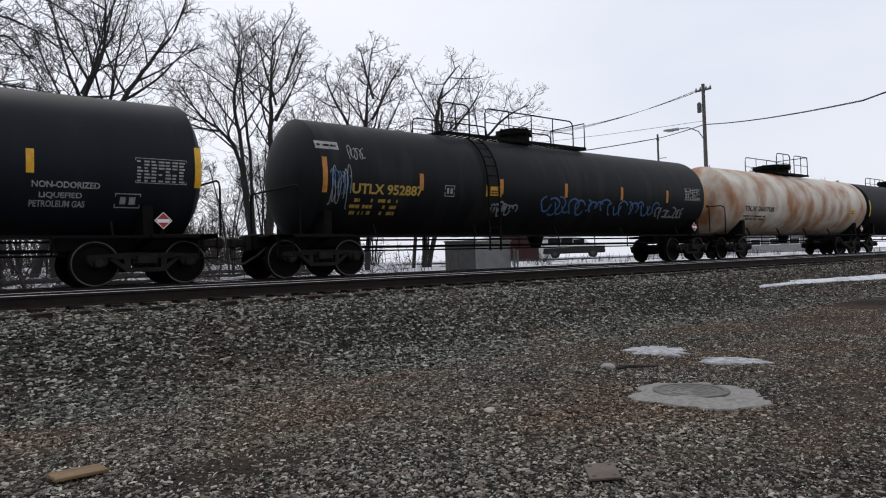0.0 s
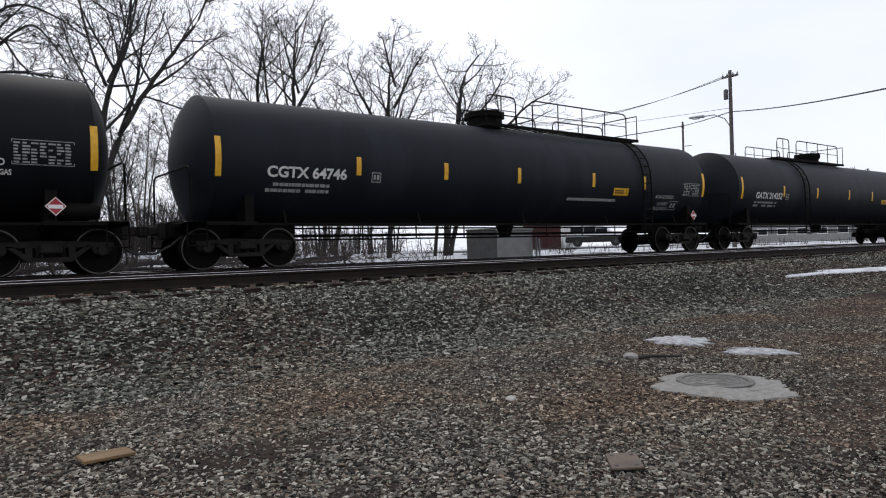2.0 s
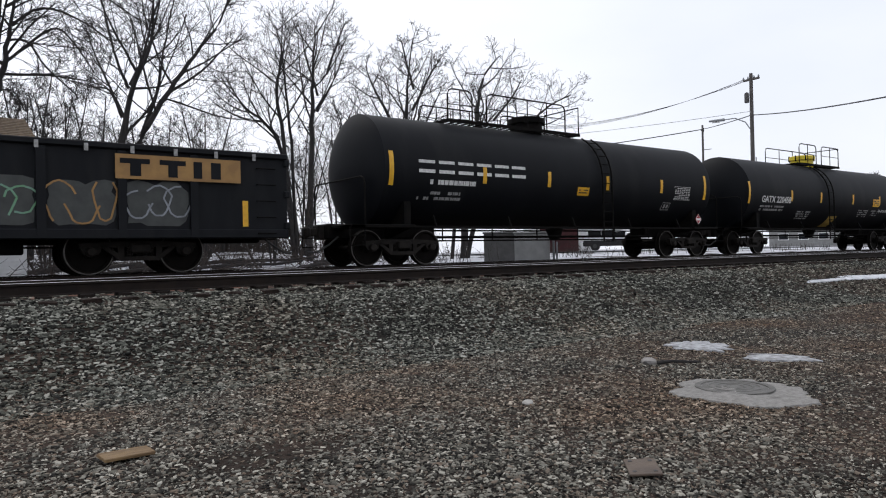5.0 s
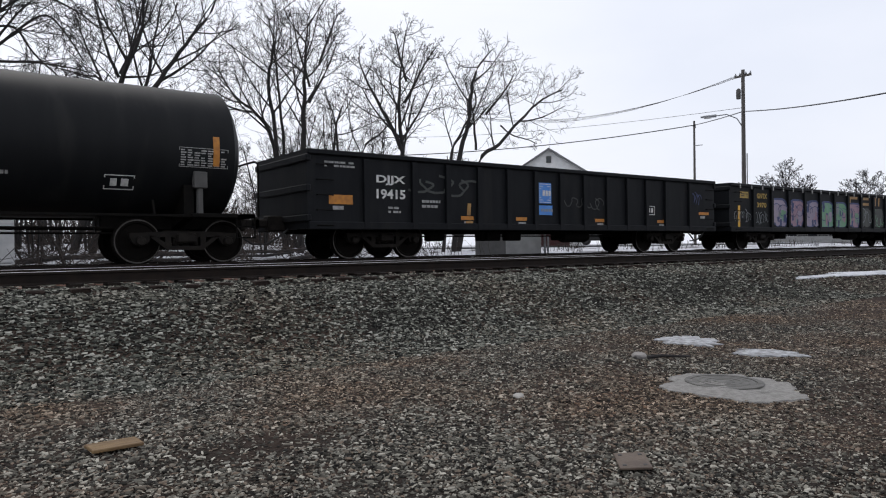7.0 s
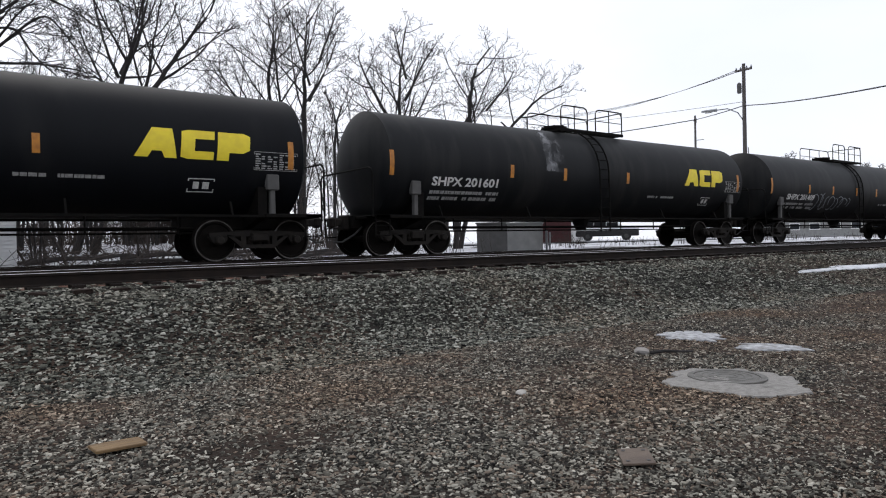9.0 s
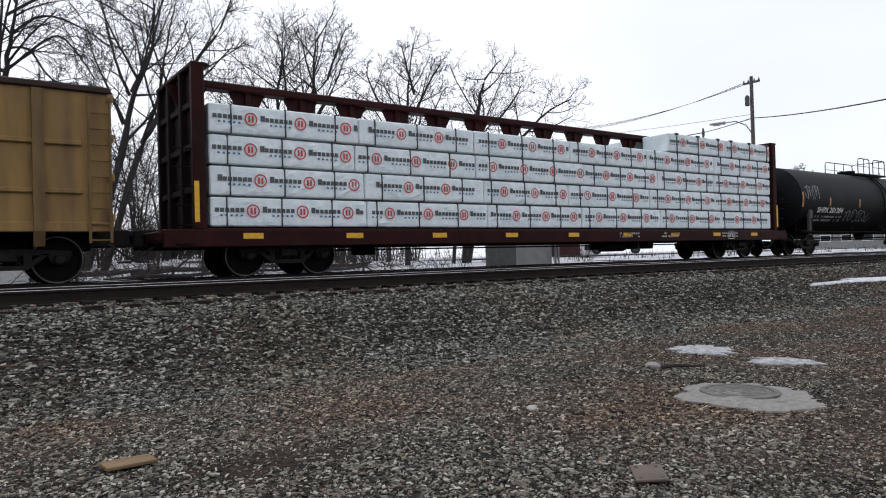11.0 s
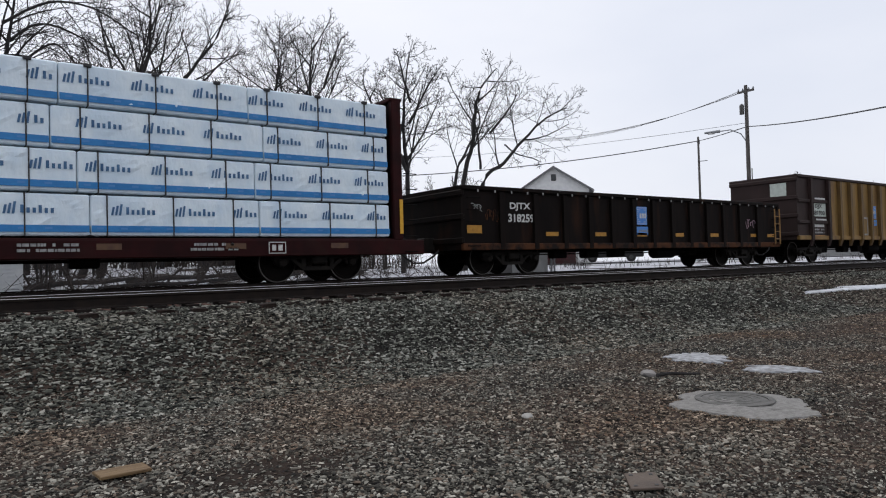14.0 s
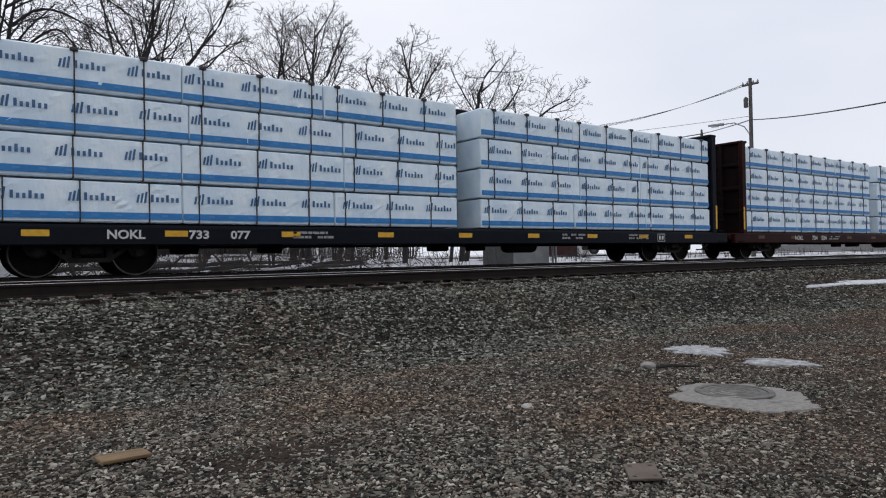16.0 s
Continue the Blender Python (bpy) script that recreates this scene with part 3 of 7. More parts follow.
def stone_field(name, count, area, size, mat, label, keep, lift=0.45, seed=1):
    """Many angular stones lying on the ground, in one mesh."""
    rng = np.random.default_rng(seed)
    x0, x1, y0, y1 = area
    xs, ys = rng.uniform(x0, x1, count * 5), rng.uniform(y0, y1, count * 5)
    ok = keep(xs, ys, rng.uniform(0, 1, count * 5))
    xs, ys = xs[ok][:count], ys[ok][:count]
    n = len(xs)
    zs = np.array([ground_z(a, b) for a, b in zip(xs, ys)])
    base = np.array([(-1, -1, -1), (1, -1, -1), (1, 1, -1), (-1, 1, -1), (-1, -1, 1), (1, -1, 1), (1, 1, 1), (-1, 1, 1)], float)
    r = size[0] + (size[1] - size[0]) * rng.uniform(0, 1, n) ** 2.2
    v = base[None] * (1 + rng.uniform(-0.55, 0.55, (n, 8, 3)))
    v[:, 4:, :2] *= rng.uniform(0.35, 0.95, (n, 1, 2))
    v *= r[:, None, None] * np.stack([rng.uniform(0.9, 2.1, n), rng.uniform(0.5, 1.05, n), rng.uniform(0.24, 0.55, n)], 1)[:, None]
    a, t = rng.uniform(0, 6.283, n), rng.normal(0, 0.55, n)
    ca, sa, ct, st = np.cos(a), np.sin(a), np.cos(t), np.sin(t)
    x, y, z = v[..., 0], v[..., 1] * ct[:, None] - v[..., 2] * st[:, None], v[..., 1] * st[:, None] + v[..., 2] * ct[:, None]
    v = np.stack([x * ca[:, None] - y * sa[:, None] + xs[:, None], x * sa[:, None] + y * ca[:, None] + ys[:, None], z + zs[:, None] + lift * r[:, None]], 2)
    quads = np.array([(4, 5, 6, 7), (0, 1, 5, 4), (1, 2, 6, 5), (2, 3, 7, 6), (3, 0, 4, 7)])
    f = (quads[None] + (np.arange(n) * 8)[:, None, None]).reshape(-1, 4)
    me = bpy.data.meshes.new(name)
    me.vertices.add(n * 8)
    me.vertices.foreach_set("co", v.reshape(-1))
    me.loops.add(len(f) * 4)
    me.loops.foreach_set("vertex_index", f.reshape(-1))
    me.polygons.add(len(f))
    me.polygons.foreach_set("loop_start", np.arange(len(f)) * 4)
    me.materials.append(mat)
    me.update(calc_edges=True)
    me.validate()
    return tagged(new(name, me), label, "gravel", kind="stuff")


def make_gravel():
    def in_view(x, y):
        a = np.degrees(np.arctan2(x, y))
        return (a > -1) & (a < 75)

    def yard(x, y, u):
        d = np.hypot(x, y)
        worn = 0.5 + 0.5 * np.sin(x * 0.9 + 1.3 * np.sin(y * 0.8)) * np.sin(y * 0.7 + 0.8 * np.sin(x * 0.6))
        edge = y - 0.06 * x + 0.25 * np.sin(x * 1.7) + 0.18 * np.sin(x * 4.1 + y * 3.0)
        dirt = np.clip((x - 2.6) / 1.6, 0, 1) * np.clip((3.0 - edge) / 1.0, 0, 1)
        dirt = np.maximum(dirt, np.clip(1.3 - ((x - 1.7) / 0.75) ** 2 - ((y - 4.45) / 0.32) ** 2, 0, 1))
        on_patch = (x - 5.97) ** 2 + (y - 3.62) ** 2 < 0.24
        return in_view(x, y) & ~on_patch & (u < np.clip(4.6 / d, 0, 1) ** 1.5 * (1 - 0.45 * worn * (y < 6.2)) * (1 - 0.80 * dirt))

    def bank(x, y, u):
        d = np.hypot(x, y)
        return in_view(x, y) & (u < np.clip(11.0 / d, 0, 1) ** 1.5)

    stone_field("loose_gravel", 108000, (0.0, 17, 0.9, 8.2), (0.0048, 0.0135), STONES, "loose angular grey gravel over damp brown dirt", yard, seed=4)
    def bare(x, y, u):
        edge = y - 0.28 * x + 0.25 * np.sin(x * 1.7)
        return in_view(x, y) & (u < np.clip((x - 2.4) / 1.6, 0, 1) * np.clip((2.6 - edge) / 1.0, 0, 1) * np.clip(4.0 / np.hypot(x, y), 0, 1) ** 1.5)

    def around(x, y, u):
        return ~in_view(x, y) & (u < np.clip(4.0 / np.hypot(x, y), 0, 1))

    stone_field("outer_gravel", 14000, (-9, 13, -7, 9.5), (0.009, 0.024), STONES, "scattered grey gravel over damp brown dirt", around, seed=8)
    stone_field("fine_grit", 26000, (2.4, 14, 0.9, 5.5), (0.0030, 0.0085), STONES, "fine damp grit on bare brown dirt", bare, seed=7)
    stone_field("ballast_stones", 66000, (-0.5, 40, 7.0, 11.05), (0.010, 0.024), BALLAST, "grey-green crushed stone ballast on the track shoulder", bank, seed=5)
    stone_field("track_ballast", 9000, (-0.5, 44, 10.6, 17.6), (0.018, 0.036), BALLAST, "dark oily ballast between the ties", bank, lift=0.0, seed=6)


def make_road():
    s = Shape()
    for x0, x1, y0, y1 in ((26, 420, 33.5, 41.5),):
        n = 40
        p = []
        for i in range(n + 1):
            x = x0 + (x1 - x0) * i / n
            p += [(x, y0 - 0.02 * (x - x0) * 0, ground_z(x, 45) + 0.02), (x, y1, ground_z(x, 45) + 0.02)]
        s.add(p, [(2 * i, 2 * i + 2, 2 * i + 3, 2 * i + 1) for i in range(n)])
    tagged(part("road", s, ROAD), "wet grey asphalt road beyond the tracks", "road", kind="structure")


# ---- tracks ----
RAIL_PROFILE = [(-0.070, -0.186), (0.070, -0.186), (0.070, -0.176), (0.022, -0.160), (0.010, -0.150), (0.009, -0.050), (0.034, -0.040),
                (0.036, -0.006), (-0.036, -0.006), (-0.034, -0.040), (-0.009, -0.050), (-0.010, -0.150), (-0.022, -0.160), (-0.070, -0.176)]


def make_track(y, label):
    track = thing("railroad_track", pose(0, y, RAIL_TOP), label, "track", kind="structure")
    x0, x1 = -60, 420
    for side in (-1, 1):
        s = Shape().prism([(u + side * 0.7535, w) for u, w in RAIL_PROFILE], "x", x0, x1)
        rail = part("rail", s, RAIL_SIDE, track, "rust-sided steel rail")
        h = Shape().prism([(side * 0.7535 + u, w) for u, w in ((-0.036, -0.005), (0.036, -0.005), (0.030, 0.0), (-0.030, 0.0))], "x", x0, x1)
        part("rail_head", h, RAIL_HEAD, rail, "polished running surface")
    meshes = []
    rnd = random.Random(11)
    for k in range(5):
        s = Shape().cbox(-0.115, 0.115, -1.30, 1.30, -0.42, -0.235, 0.012)
        s.v = [(a + rnd.uniform(-0.008, 0.008), b + rnd.uniform(-0.02, 0.02), c + rnd.uniform(-0.006, 0.006)) for a, b, c in s.v]
        me = s.mesh("tie", TIE_WOOD)
        fix_normals(me)
        meshes.append(me)
    plate = Shape().cbox(-0.09, 0.09, -0.18, 0.18, -0.237, -0.184, 0.004).mesh("tie_plate", RAIL_SIDE)
    fix_normals(plate)
    for i in range(150):
        x = -6 + i * 0.51
        tie = part("tie", meshes[i % 5], TIE_WOOD, track, at=pose(x + rnd.uniform(-0.03, 0.03), rnd.uniform(-0.06, 0.06), rnd.uniform(-0.012, 0.004), 0, 0, rnd.uniform(-0.8, 0.8)))
        if x < 30:
            for side in (-1, 1):
                part("tie_plate", plate, RAIL_SIDE, tie, at=pose(0, side * 0.7535, 0))
    return track


# ---- the train ----
TRAIN = []     # every moving top-level thing with its place along the train
WHEELS = []    # every wheelset with its place in its truck


def wheelset_mesh():
    s = Shape()
    for side in (-1, 1):
        y = side * 0.72
        prof = [(-0.070, 0.0), (-0.070, 0.10), (-0.035, 0.14), (-0.030, 0.36), (-0.062, 0.385), (-0.062, 0.428), (-0.062, 0.452), (0.040, 0.459), (0.056, 0.484), (0.070, 0.478), (0.070, 0.385), (0.020, 0.36), (0.020, 0.14), (0.055, 0.10), (0.055, 0.0)]
        s.lathe([(-side * a if side > 0 else a, r) for a, r in prof], "y", 32, (0, y, 0))
    s.tube([(0, -0.78, 0), (0, 0.78, 0)], 0.085, 10)
    for k in range(3):
        a = 2.1 * k
        s.tube([(0.05 * math.cos(a), -0.80, 0.05 * math.sin(a)), (0.05 * math.cos(a), -0.785, 0.05 * math.sin(a))], 0.018, 6)
    return s


WHEELSET = wheelset_mesh().mesh("wheelset", WHEEL_STEEL)
fix_normals(WHEELSET)
WHEELSET.materials.append(RIM_STEEL)
for q in WHEELSET.polygons:
    c = q.center
    if 0.43 < math.hypot(c.x, c.z) < 0.452 and abs(c.y) > 0.77:
        q.material_index = 1


def side_frame_mesh(y):
    """A cast truck side frame: arched top chord, sloping bottom chord, columns and pedestal ends."""
    s = Shape()
    d = 0.075
    top = [(-1.10, 0.62), (-0.78, 0.64), (-0.45, 0.66), (0.45, 0.66), (0.78, 0.64), (1.10, 0.62), (1.10, 0.52), (0.78, 0.55), (0.42, 0.54), (-0.42, 0.54), (-0.78, 0.55), (-1.10, 0.52)]
    s.prism(top, "y", y - d, y + d)
    low = [(-0.74, 0.57), (-0.36, 0.27), (0.36, 0.27), (0.74, 0.57), (0.62, 0.57), (0.32, 0.36), (-0.32, 0.36), (-0.62, 0.57)]
    s.prism(low, "y", y - d, y + d)
    for x in (-0.36, 0.36):
        s.box(x - 0.06, x + 0.06, y - d * 1.1, y + d * 1.1, 0.34, 0.56)
    for x in (-0.889, 0.889):
        s.prism([(x - 0.20, 0.60), (x + 0.20, 0.60), (x + 0.17, 0.46), (x + 0.12, 0.40), (x - 0.12, 0.40), (x - 0.17, 0.46)], "y", y - d * 0.8, y + d * 0.8)
    return s


def spring_mesh():
    return Shape().tube([(0.055 * math.cos(a), 0.055 * math.sin(a), 0.365 + 0.17 * a / 31.4) for a in np.linspace(0, 31.4, 30)], 0.014, 4)


SIDE_FRAME = [side_frame_mesh(y).mesh("side_frame", TRUCK_STEEL) for y in (-0.99, 0.99)]
SPRING = spring_mesh().mesh("spring", TRUCK_STEEL)
BOLSTER = Shape().cbox(-0.20, 0.20, -1.18, 1.18, 0.42, 0.62, 0.03).cbox(-0.30, 0.30, -0.32, 0.32, 0.50, 0.72, 0.03).mesh("truck", TRUCK_STEEL)
CAP = Shape().lathe([(-0.09, 0.0), (-0.09, 0.07), (-0.07, 0.095), (0.10, 0.105), (0.10, 0.0)], "y", 14).mesh("bearing_cap", TRUCK_STEEL)
BRAKE = Shape().cbox(-0.04, 0.04, -0.82, 0.82, 0.30, 0.42, 0.01).box(-0.10, -0.02, -0.80, -0.62, 0.28, 0.52).box(-0.10, -0.02, 0.62, 0.80, 0.28, 0.52).mesh("brake_beam", TRUCK_STEEL)
for me in (*SIDE_FRAME, SPRING, BOLSTER, CAP, BRAKE):
    fix_normals(me)


def add_truck(car, x):
    truck = part("truck", BOLSTER, TRUCK_STEEL, car, "greasy two-axle cast steel truck", pose(x, 0, 0))
    for k in (0, 1):
        part("side_frame", SIDE_FRAME[k], TRUCK_STEEL, truck)
        for x in (-0.2, 0.0, 0.2):
            part("spring", SPRING, TRUCK_STEEL, truck, at=pose(x, -1.04 if k == 0 else 1.04, 0))
    for a in (-0.889, 0.889):
        ws = part("wheelset", WHEELSET, WHEEL_STEEL, truck, "steel wheel pair with bare rims", pose(a, 0, 0.457))
        WHEELS.append((ws, a))
        for y in (-1.05, 1.05):
            part("bearing_cap", CAP, TRUCK_STEEL, truck, at=pose(a, y, 0.457, 0, 0, 0 if y < 0 else 180))
        part("brake_beam", BRAKE, TRUCK_STEEL, truck, at=pose(a * 0.36, 0, 0, 0, 0, 0 if a > 0 else 180))


def add_couplers(car, half, z=0.88):
    for d in (-1, 1):
        s = Shape().cbox(min(d * (half - 1.1), d * (half - 0.30)), max(d * (half - 1.1), d * (half - 0.30)), -0.17, 0.17, z - 0.19, z + 0.19, 0.03)
        s.cbox(min(d * (half - 0.32), d * (half + 0.02)), max(d * (half - 0.32), d * (half + 0.02)), -0.09, 0.09, z - 0.10, z + 0.10, 0.03)
        s.cbox(min(d * (half - 0.12), d * (half + 0.06)), max(d * (half - 0.12), d * (half + 0.06)), -0.16, 0.10, z - 0.14, z + 0.14, 0.05)
        part("coupler", s, TRUCK_STEEL, car, "dark cast steel knuckle coupler")
        pts = [(d * (half - 0.75), -0.34, z - 0.12), (d * (half - 0.5), -0.36, z - 0.32), (d * (half - 0.2), -0.30, z - 0.50), (d * (half + 0.02), -0.22, z - 0.50)]
        part("brake_hose", Shape().tube(pts, 0.028, 6), TYRE, car, "hanging black air hose")


def start_car(name, s_mid, label, category, group):
    car = thing(name, pose(s_mid, FAR_TRACK, RAIL_TOP), label, category, group)
    TRAIN.append((car, s_mid, 0.0, 0.0))
    return car


def railing(car, x0, x1, y, z, h, posts, name="platform_railing"):
    c = 0.16
    s = Shape()
    s.tube([(x0, y, z), (x0, y, z + h - c), (x0 + c * 0.3, y, z + h - c * 0.3), (x0 + c, y, z + h), (x1 - c, y, z + h), (x1 - c * 0.3, y, z + h - c * 0.3), (x1, y, z + h - c), (x1, y, z)], 0.022, 6)
    for k in range(1, posts + 1):
        x = x0 + (x1 - x0) * k / (posts + 1)
        s.tube([(x, y, z), (x, y, z + h)], 0.018, 6)
    s.tube([(x0, y, z + h * 0.5), (x1, y, z + h * 0.5)], 0.014, 6)
    part(name, s, UNDERFRAME, car)


def ladder(car, x, zs, ys, width=0.42, name="side_ladder", mat=None):
    """Two stringers along a line of (y, z) points with rungs between them."""
    mat = mat or UNDERFRAME
    line = list(zip(ys, zs))
    s = Shape()
    for d in (-width / 2, width / 2):
        s.tube([(x + d, y, z) for y, z in line], 0.028, 6)
    lad = part(name, s, mat, car)
    acc, last = 0.0, line[0]
    for y, z in line[1:]:
        n = math.hypot(y - last[0], z - last[1])
        k = 0.3 - acc
        while k < n:
            f = k / n
            p = (last[0] + (y - last[0]) * f, last[1] + (z - last[1]) * f)
            part("rung", Shape().tube([(x - width / 2, p[0], p[1]), (x + width / 2, p[0], p[1])], 0.016, 5), mat, lad)
            k += 0.3
        acc = (acc + n) % 0.3
        last = (y, z)


def tank_car(s_mid, truck_half, half, shell_half, radius, zc, shell_mat, label, stripes, stripe_mat=YELLOW, plat=None, dome=None,
             ladder_x=None, group="black tank cars in the train", head=0.46, end_h=0.85, mid_h=0.44, dome_mat=None, rail_h=0.85, hand=True, diamonds=True, jacket=(), dished=True, shift=0.0):
    car = start_car("tank_car", s_mid + shift, label, "tank car", group)
    prof = []
    def bulge(r):
        return math.sqrt(1 - r * r / 1.6) if dished else math.sqrt(max(0.0, 1 - r * r))
    low = bulge(1.0)
    for i in range(13):
        r = math.sin(math.pi / 2 * i / 12)
        prof.append((-shell_half - head * (bulge(r) - low) / (1 - low), max(0.02, radius * r)))
    n = 8
    for i in range(1, n):
        prof.append((-shell_half + 2 * shell_half * i / n, radius))
    for i in range(13):
        r = math.sin(math.pi / 2 * (12 - i) / 12)
        prof.append((shell_half + head * (bulge(r) - low) / (1 - low), max(0.02, radius * r)))
    shell = part("tank_shell", Shape().lathe(prof, "x", 64, (0, 0, zc)), shell_mat, car)
    for w in jacket:
        part("weld_band", Shape().lathe([(w - 0.05, radius - 0.01), (w - 0.05, radius + 0.008), (w + 0.05, radius + 0.008), (w + 0.05, radius - 0.01)], "x", 64, (0, 0, zc)), shell_mat, shell)
    skin = Skin(radius=radius, zc=zc)
    # stub sills, side sill strip, pipes
    for d in (-1, 1):
        a, b = d * (truck_half - 1.5), d * (half - 0.45)
        part("stub_sill", Shape().cbox(min(a, b), max(a, b), -0.34, 0.34, 0.70, 1.08, 0.03), UNDERFRAME, car)
        e0, e1 = d * (shell_half - 0.9), d * (half - 0.55)
        s = Shape().cbox(min(e0, e1), max(e0, e1), -1.42, -0.9, 0.94, 1.03, 0.015).cbox(min(e0, e1), max(e0, e1), 0.9, 1.42, 0.94, 1.03, 0.015)
        s.cbox(min(d * (half - 0.95), e1), max(d * (half - 0.95), e1), -1.42, 1.42, 0.94, 1.03, 0.015)
        part("end_platform", s, UNDERFRAME, car)
        for y in (-1, 1):
            sd = Shape().prism([(y * 0.30, 0.72), (y * 1.30, 0.94), (y * 1.30, 1.62), (y * 1.22, 1.62), (y * 0.6, 1.06), (y * 0.30, 1.0)], "x", d * truck_half - 0.10, d * truck_half + 0.10)
            part("saddle", sd, UNDERFRAME, car)
        if hand:
            hx = d * (shell_half + 0.52)
            pts = [(hx, -1.38, 0.98), (hx, -1.38, 2.02), (hx, -1.33, 2.15), (hx, -1.20, 2.2), (hx, 1.20, 2.2), (hx, 1.33, 2.15), (hx, 1.38, 2.02), (hx, 1.38, 0.98)]
            part("end_handrail", Shape().tube(pts, 0.024, 6), UNDERFRAME, car)
        for y in (-1.36, 1.36):
            g = Shape()
            for k in (0, 1):
                z = 0.52 + 0.24 * k
                g.tube([(d * (half - 0.75) - 0.2, y, z), (d * (half - 0.75) + 0.2, y, z)], 0.016, 5)
            g.tube([(d * (half - 0.75) - 0.2, y, 0.98), (d * (half - 0.75) - 0.2, y, 0.5)], 0.018, 5)
            g.tube([(d * (half - 0.75) + 0.2, y, 0.98), (d * (half - 0.75) + 0.2, y, 0.5)], 0.018, 5)
            part("sill_step", g, UNDERFRAME, car)
    for y in (-1.32, 1.32):
        part("side_strip", Shape().box(-shell_half + 0.8, shell_half - 0.8, y - 0.04, y + 0.04, 0.955, 1.005), UNDERFRAME, car)
    pp = Shape()
    for z, y in ((0.74, -0.62), (0.63, -0.50), (0.74, 0.62)):
        pp.tube([(-truck_half + 1.3, y, z), (truck_half - 1.3, y, z)], 0.024, 6)
    nb = max(4, int(shell_half))
    for k in range(nb):
        x = -truck_half + 1.6 + (2 * truck_half - 3.2) * k / (nb - 1)
        pp.tube([(x, -0.55, 0.62), (x, -0.55, 1.0)], 0.02, 5)
    part("brake_pipe", pp, UNDERFRAME, car)
    for k in range(5):
        x = -shell_half + 1.6 + (2 * shell_half - 3.2) * k / 4
        part("strip_bracket", Shape().prism([(-1.33, 1.0), (-1.27, 1.0), (-1.13, 1.30), (-1.19, 1.30)], "x", x - 0.02, x + 0.02), UNDERFRAME, car)
    part("bottom_outlet", Shape().lathe([(0.62, 0.10), (0.62, 0.16), (0.75, 0.20), (zc - radius + 0.05, 0.30)], "z", 14, (0.4, 0, 0)), UNDERFRAME, car)
    if plat:
        x0, x1 = plat
        zt = zc + radius
        p = part("top_platform", Shape().box(x0, x1, -0.80, -0.74, zt - 0.07, zt + 0.02).box(x0, x1, 0.74, 0.80, zt - 0.07, zt + 0.02).box(x0, x0 + 0.06, -0.74, 0.74, zt - 0.05, zt + 0.02).box(x1 - 0.06, x1, -0.74, 0.74, zt - 0.05, zt + 0.02), UNDERFRAME, car)
        slat = Shape().box(0, 0.09, -0.738, 0.738, zt - 0.02, zt + 0.01).mesh("slat", UNDERFRAME)
        k = x0 + 0.10
        while k < x1 - 0.16:
            part("slat", slat, UNDERFRAME, p, at=pose(k, 0, 0))
            k += 0.24
        if x1 - x0 > 5.0:
            railing(p, x0 + (x1 - x0) * 0.02, x0 + (x1 - x0) * 0.50, 0.76, zt, rail_h * 0.8, 3)
            railing(p, x0 + (x1 - x0) * 0.27, x1 - 0.62, -0.76, zt, rail_h, 3)
            railing(p, x0 + (x1 - x0) * 0.62, x1 - 0.05, 0.76, zt, rail_h * 0.8, 1)
            railing(p, x0 + 0.03, x0 + (x1 - x0) * 0.17, -0.76, zt, rail_h, 1)
        else:
            railing(p, x0 + 0.03, x0 + (x1 - x0) * 0.42, -0.76, zt, rail_h, 1)
            railing(p, x0 + (x1 - x0) * 0.55, x1 - 0.03, -0.76, zt, rail_h, 1)
            railing(p, x0 + 0.03, x1 - 0.03, 0.76, zt, rail_h, 2)
        e = Shape()
        e.tube([(x1 - 0.03, -0.76, zt), (x1 - 0.03, -0.76, zt + rail_h), (x1 - 0.03, 0.76, zt + rail_h), (x1 - 0.03, 0.76, zt)], 0.022, 6)
        part("end_railing", e, UNDERFRAME, p)
    if dome:
        x, r, h = dome
        zt = zc + radius - 0.06
        dm = part("dome_housing", Shape().lathe([(0, r * 0.98), (0.10, r * 0.98), (0.10, r), (h * 0.62, r), (h * 0.64, r * 1.14), (h * 0.92, r * 1.14), (h, r * 0.9), (h + 0.02, 0.02)], "z", 22, (x, 0, zt)), dome_mat or UNDERFRAME, car, "" if not dome_mat else "bright yellow valve housing")
        for k in range(8):
            a = k * math.pi / 4
            bx, by = x + r * 1.1 * math.cos(a), r * 1.1 * math.sin(a)
            part("eye_bolt", Shape().cbox(bx - 0.03, bx + 0.03, by - 0.03, by + 0.03, zt + h * 0.55, zt + h, 0.01), UNDERFRAME, dm)
    if ladder_x is not None:
        rr = radius + 0.07
        ang = [radians(a) for a in (62, 52, 42, 32, 22, 12, 4)]
        ys = [-rr * math.cos(a) for a in ang] + [-rr - 0.01, -rr - 0.01]
        zs = [zc + rr * math.sin(a) for a in ang] + [zc - 0.3, 0.55]
        ladder(car, ladder_x, zs, ys)
    for i, x in enumerate(stripes):
        hgt = end_h if i in (0, len(stripes) - 1) else mid_h
        s = Shape()
        zm = zc - 0.10 if i not in (0, len(stripes) - 1) else zc - 0.05
        patch(s, x - 0.065, x + 0.065, zm - hgt / 2, zm + hgt / 2, skin, lift=0.002, nz=5)
        part("reflective_stripe", s.mesh("reflective_stripe", stripe_mat), stripe_mat, car, "vertical reflective stripe")
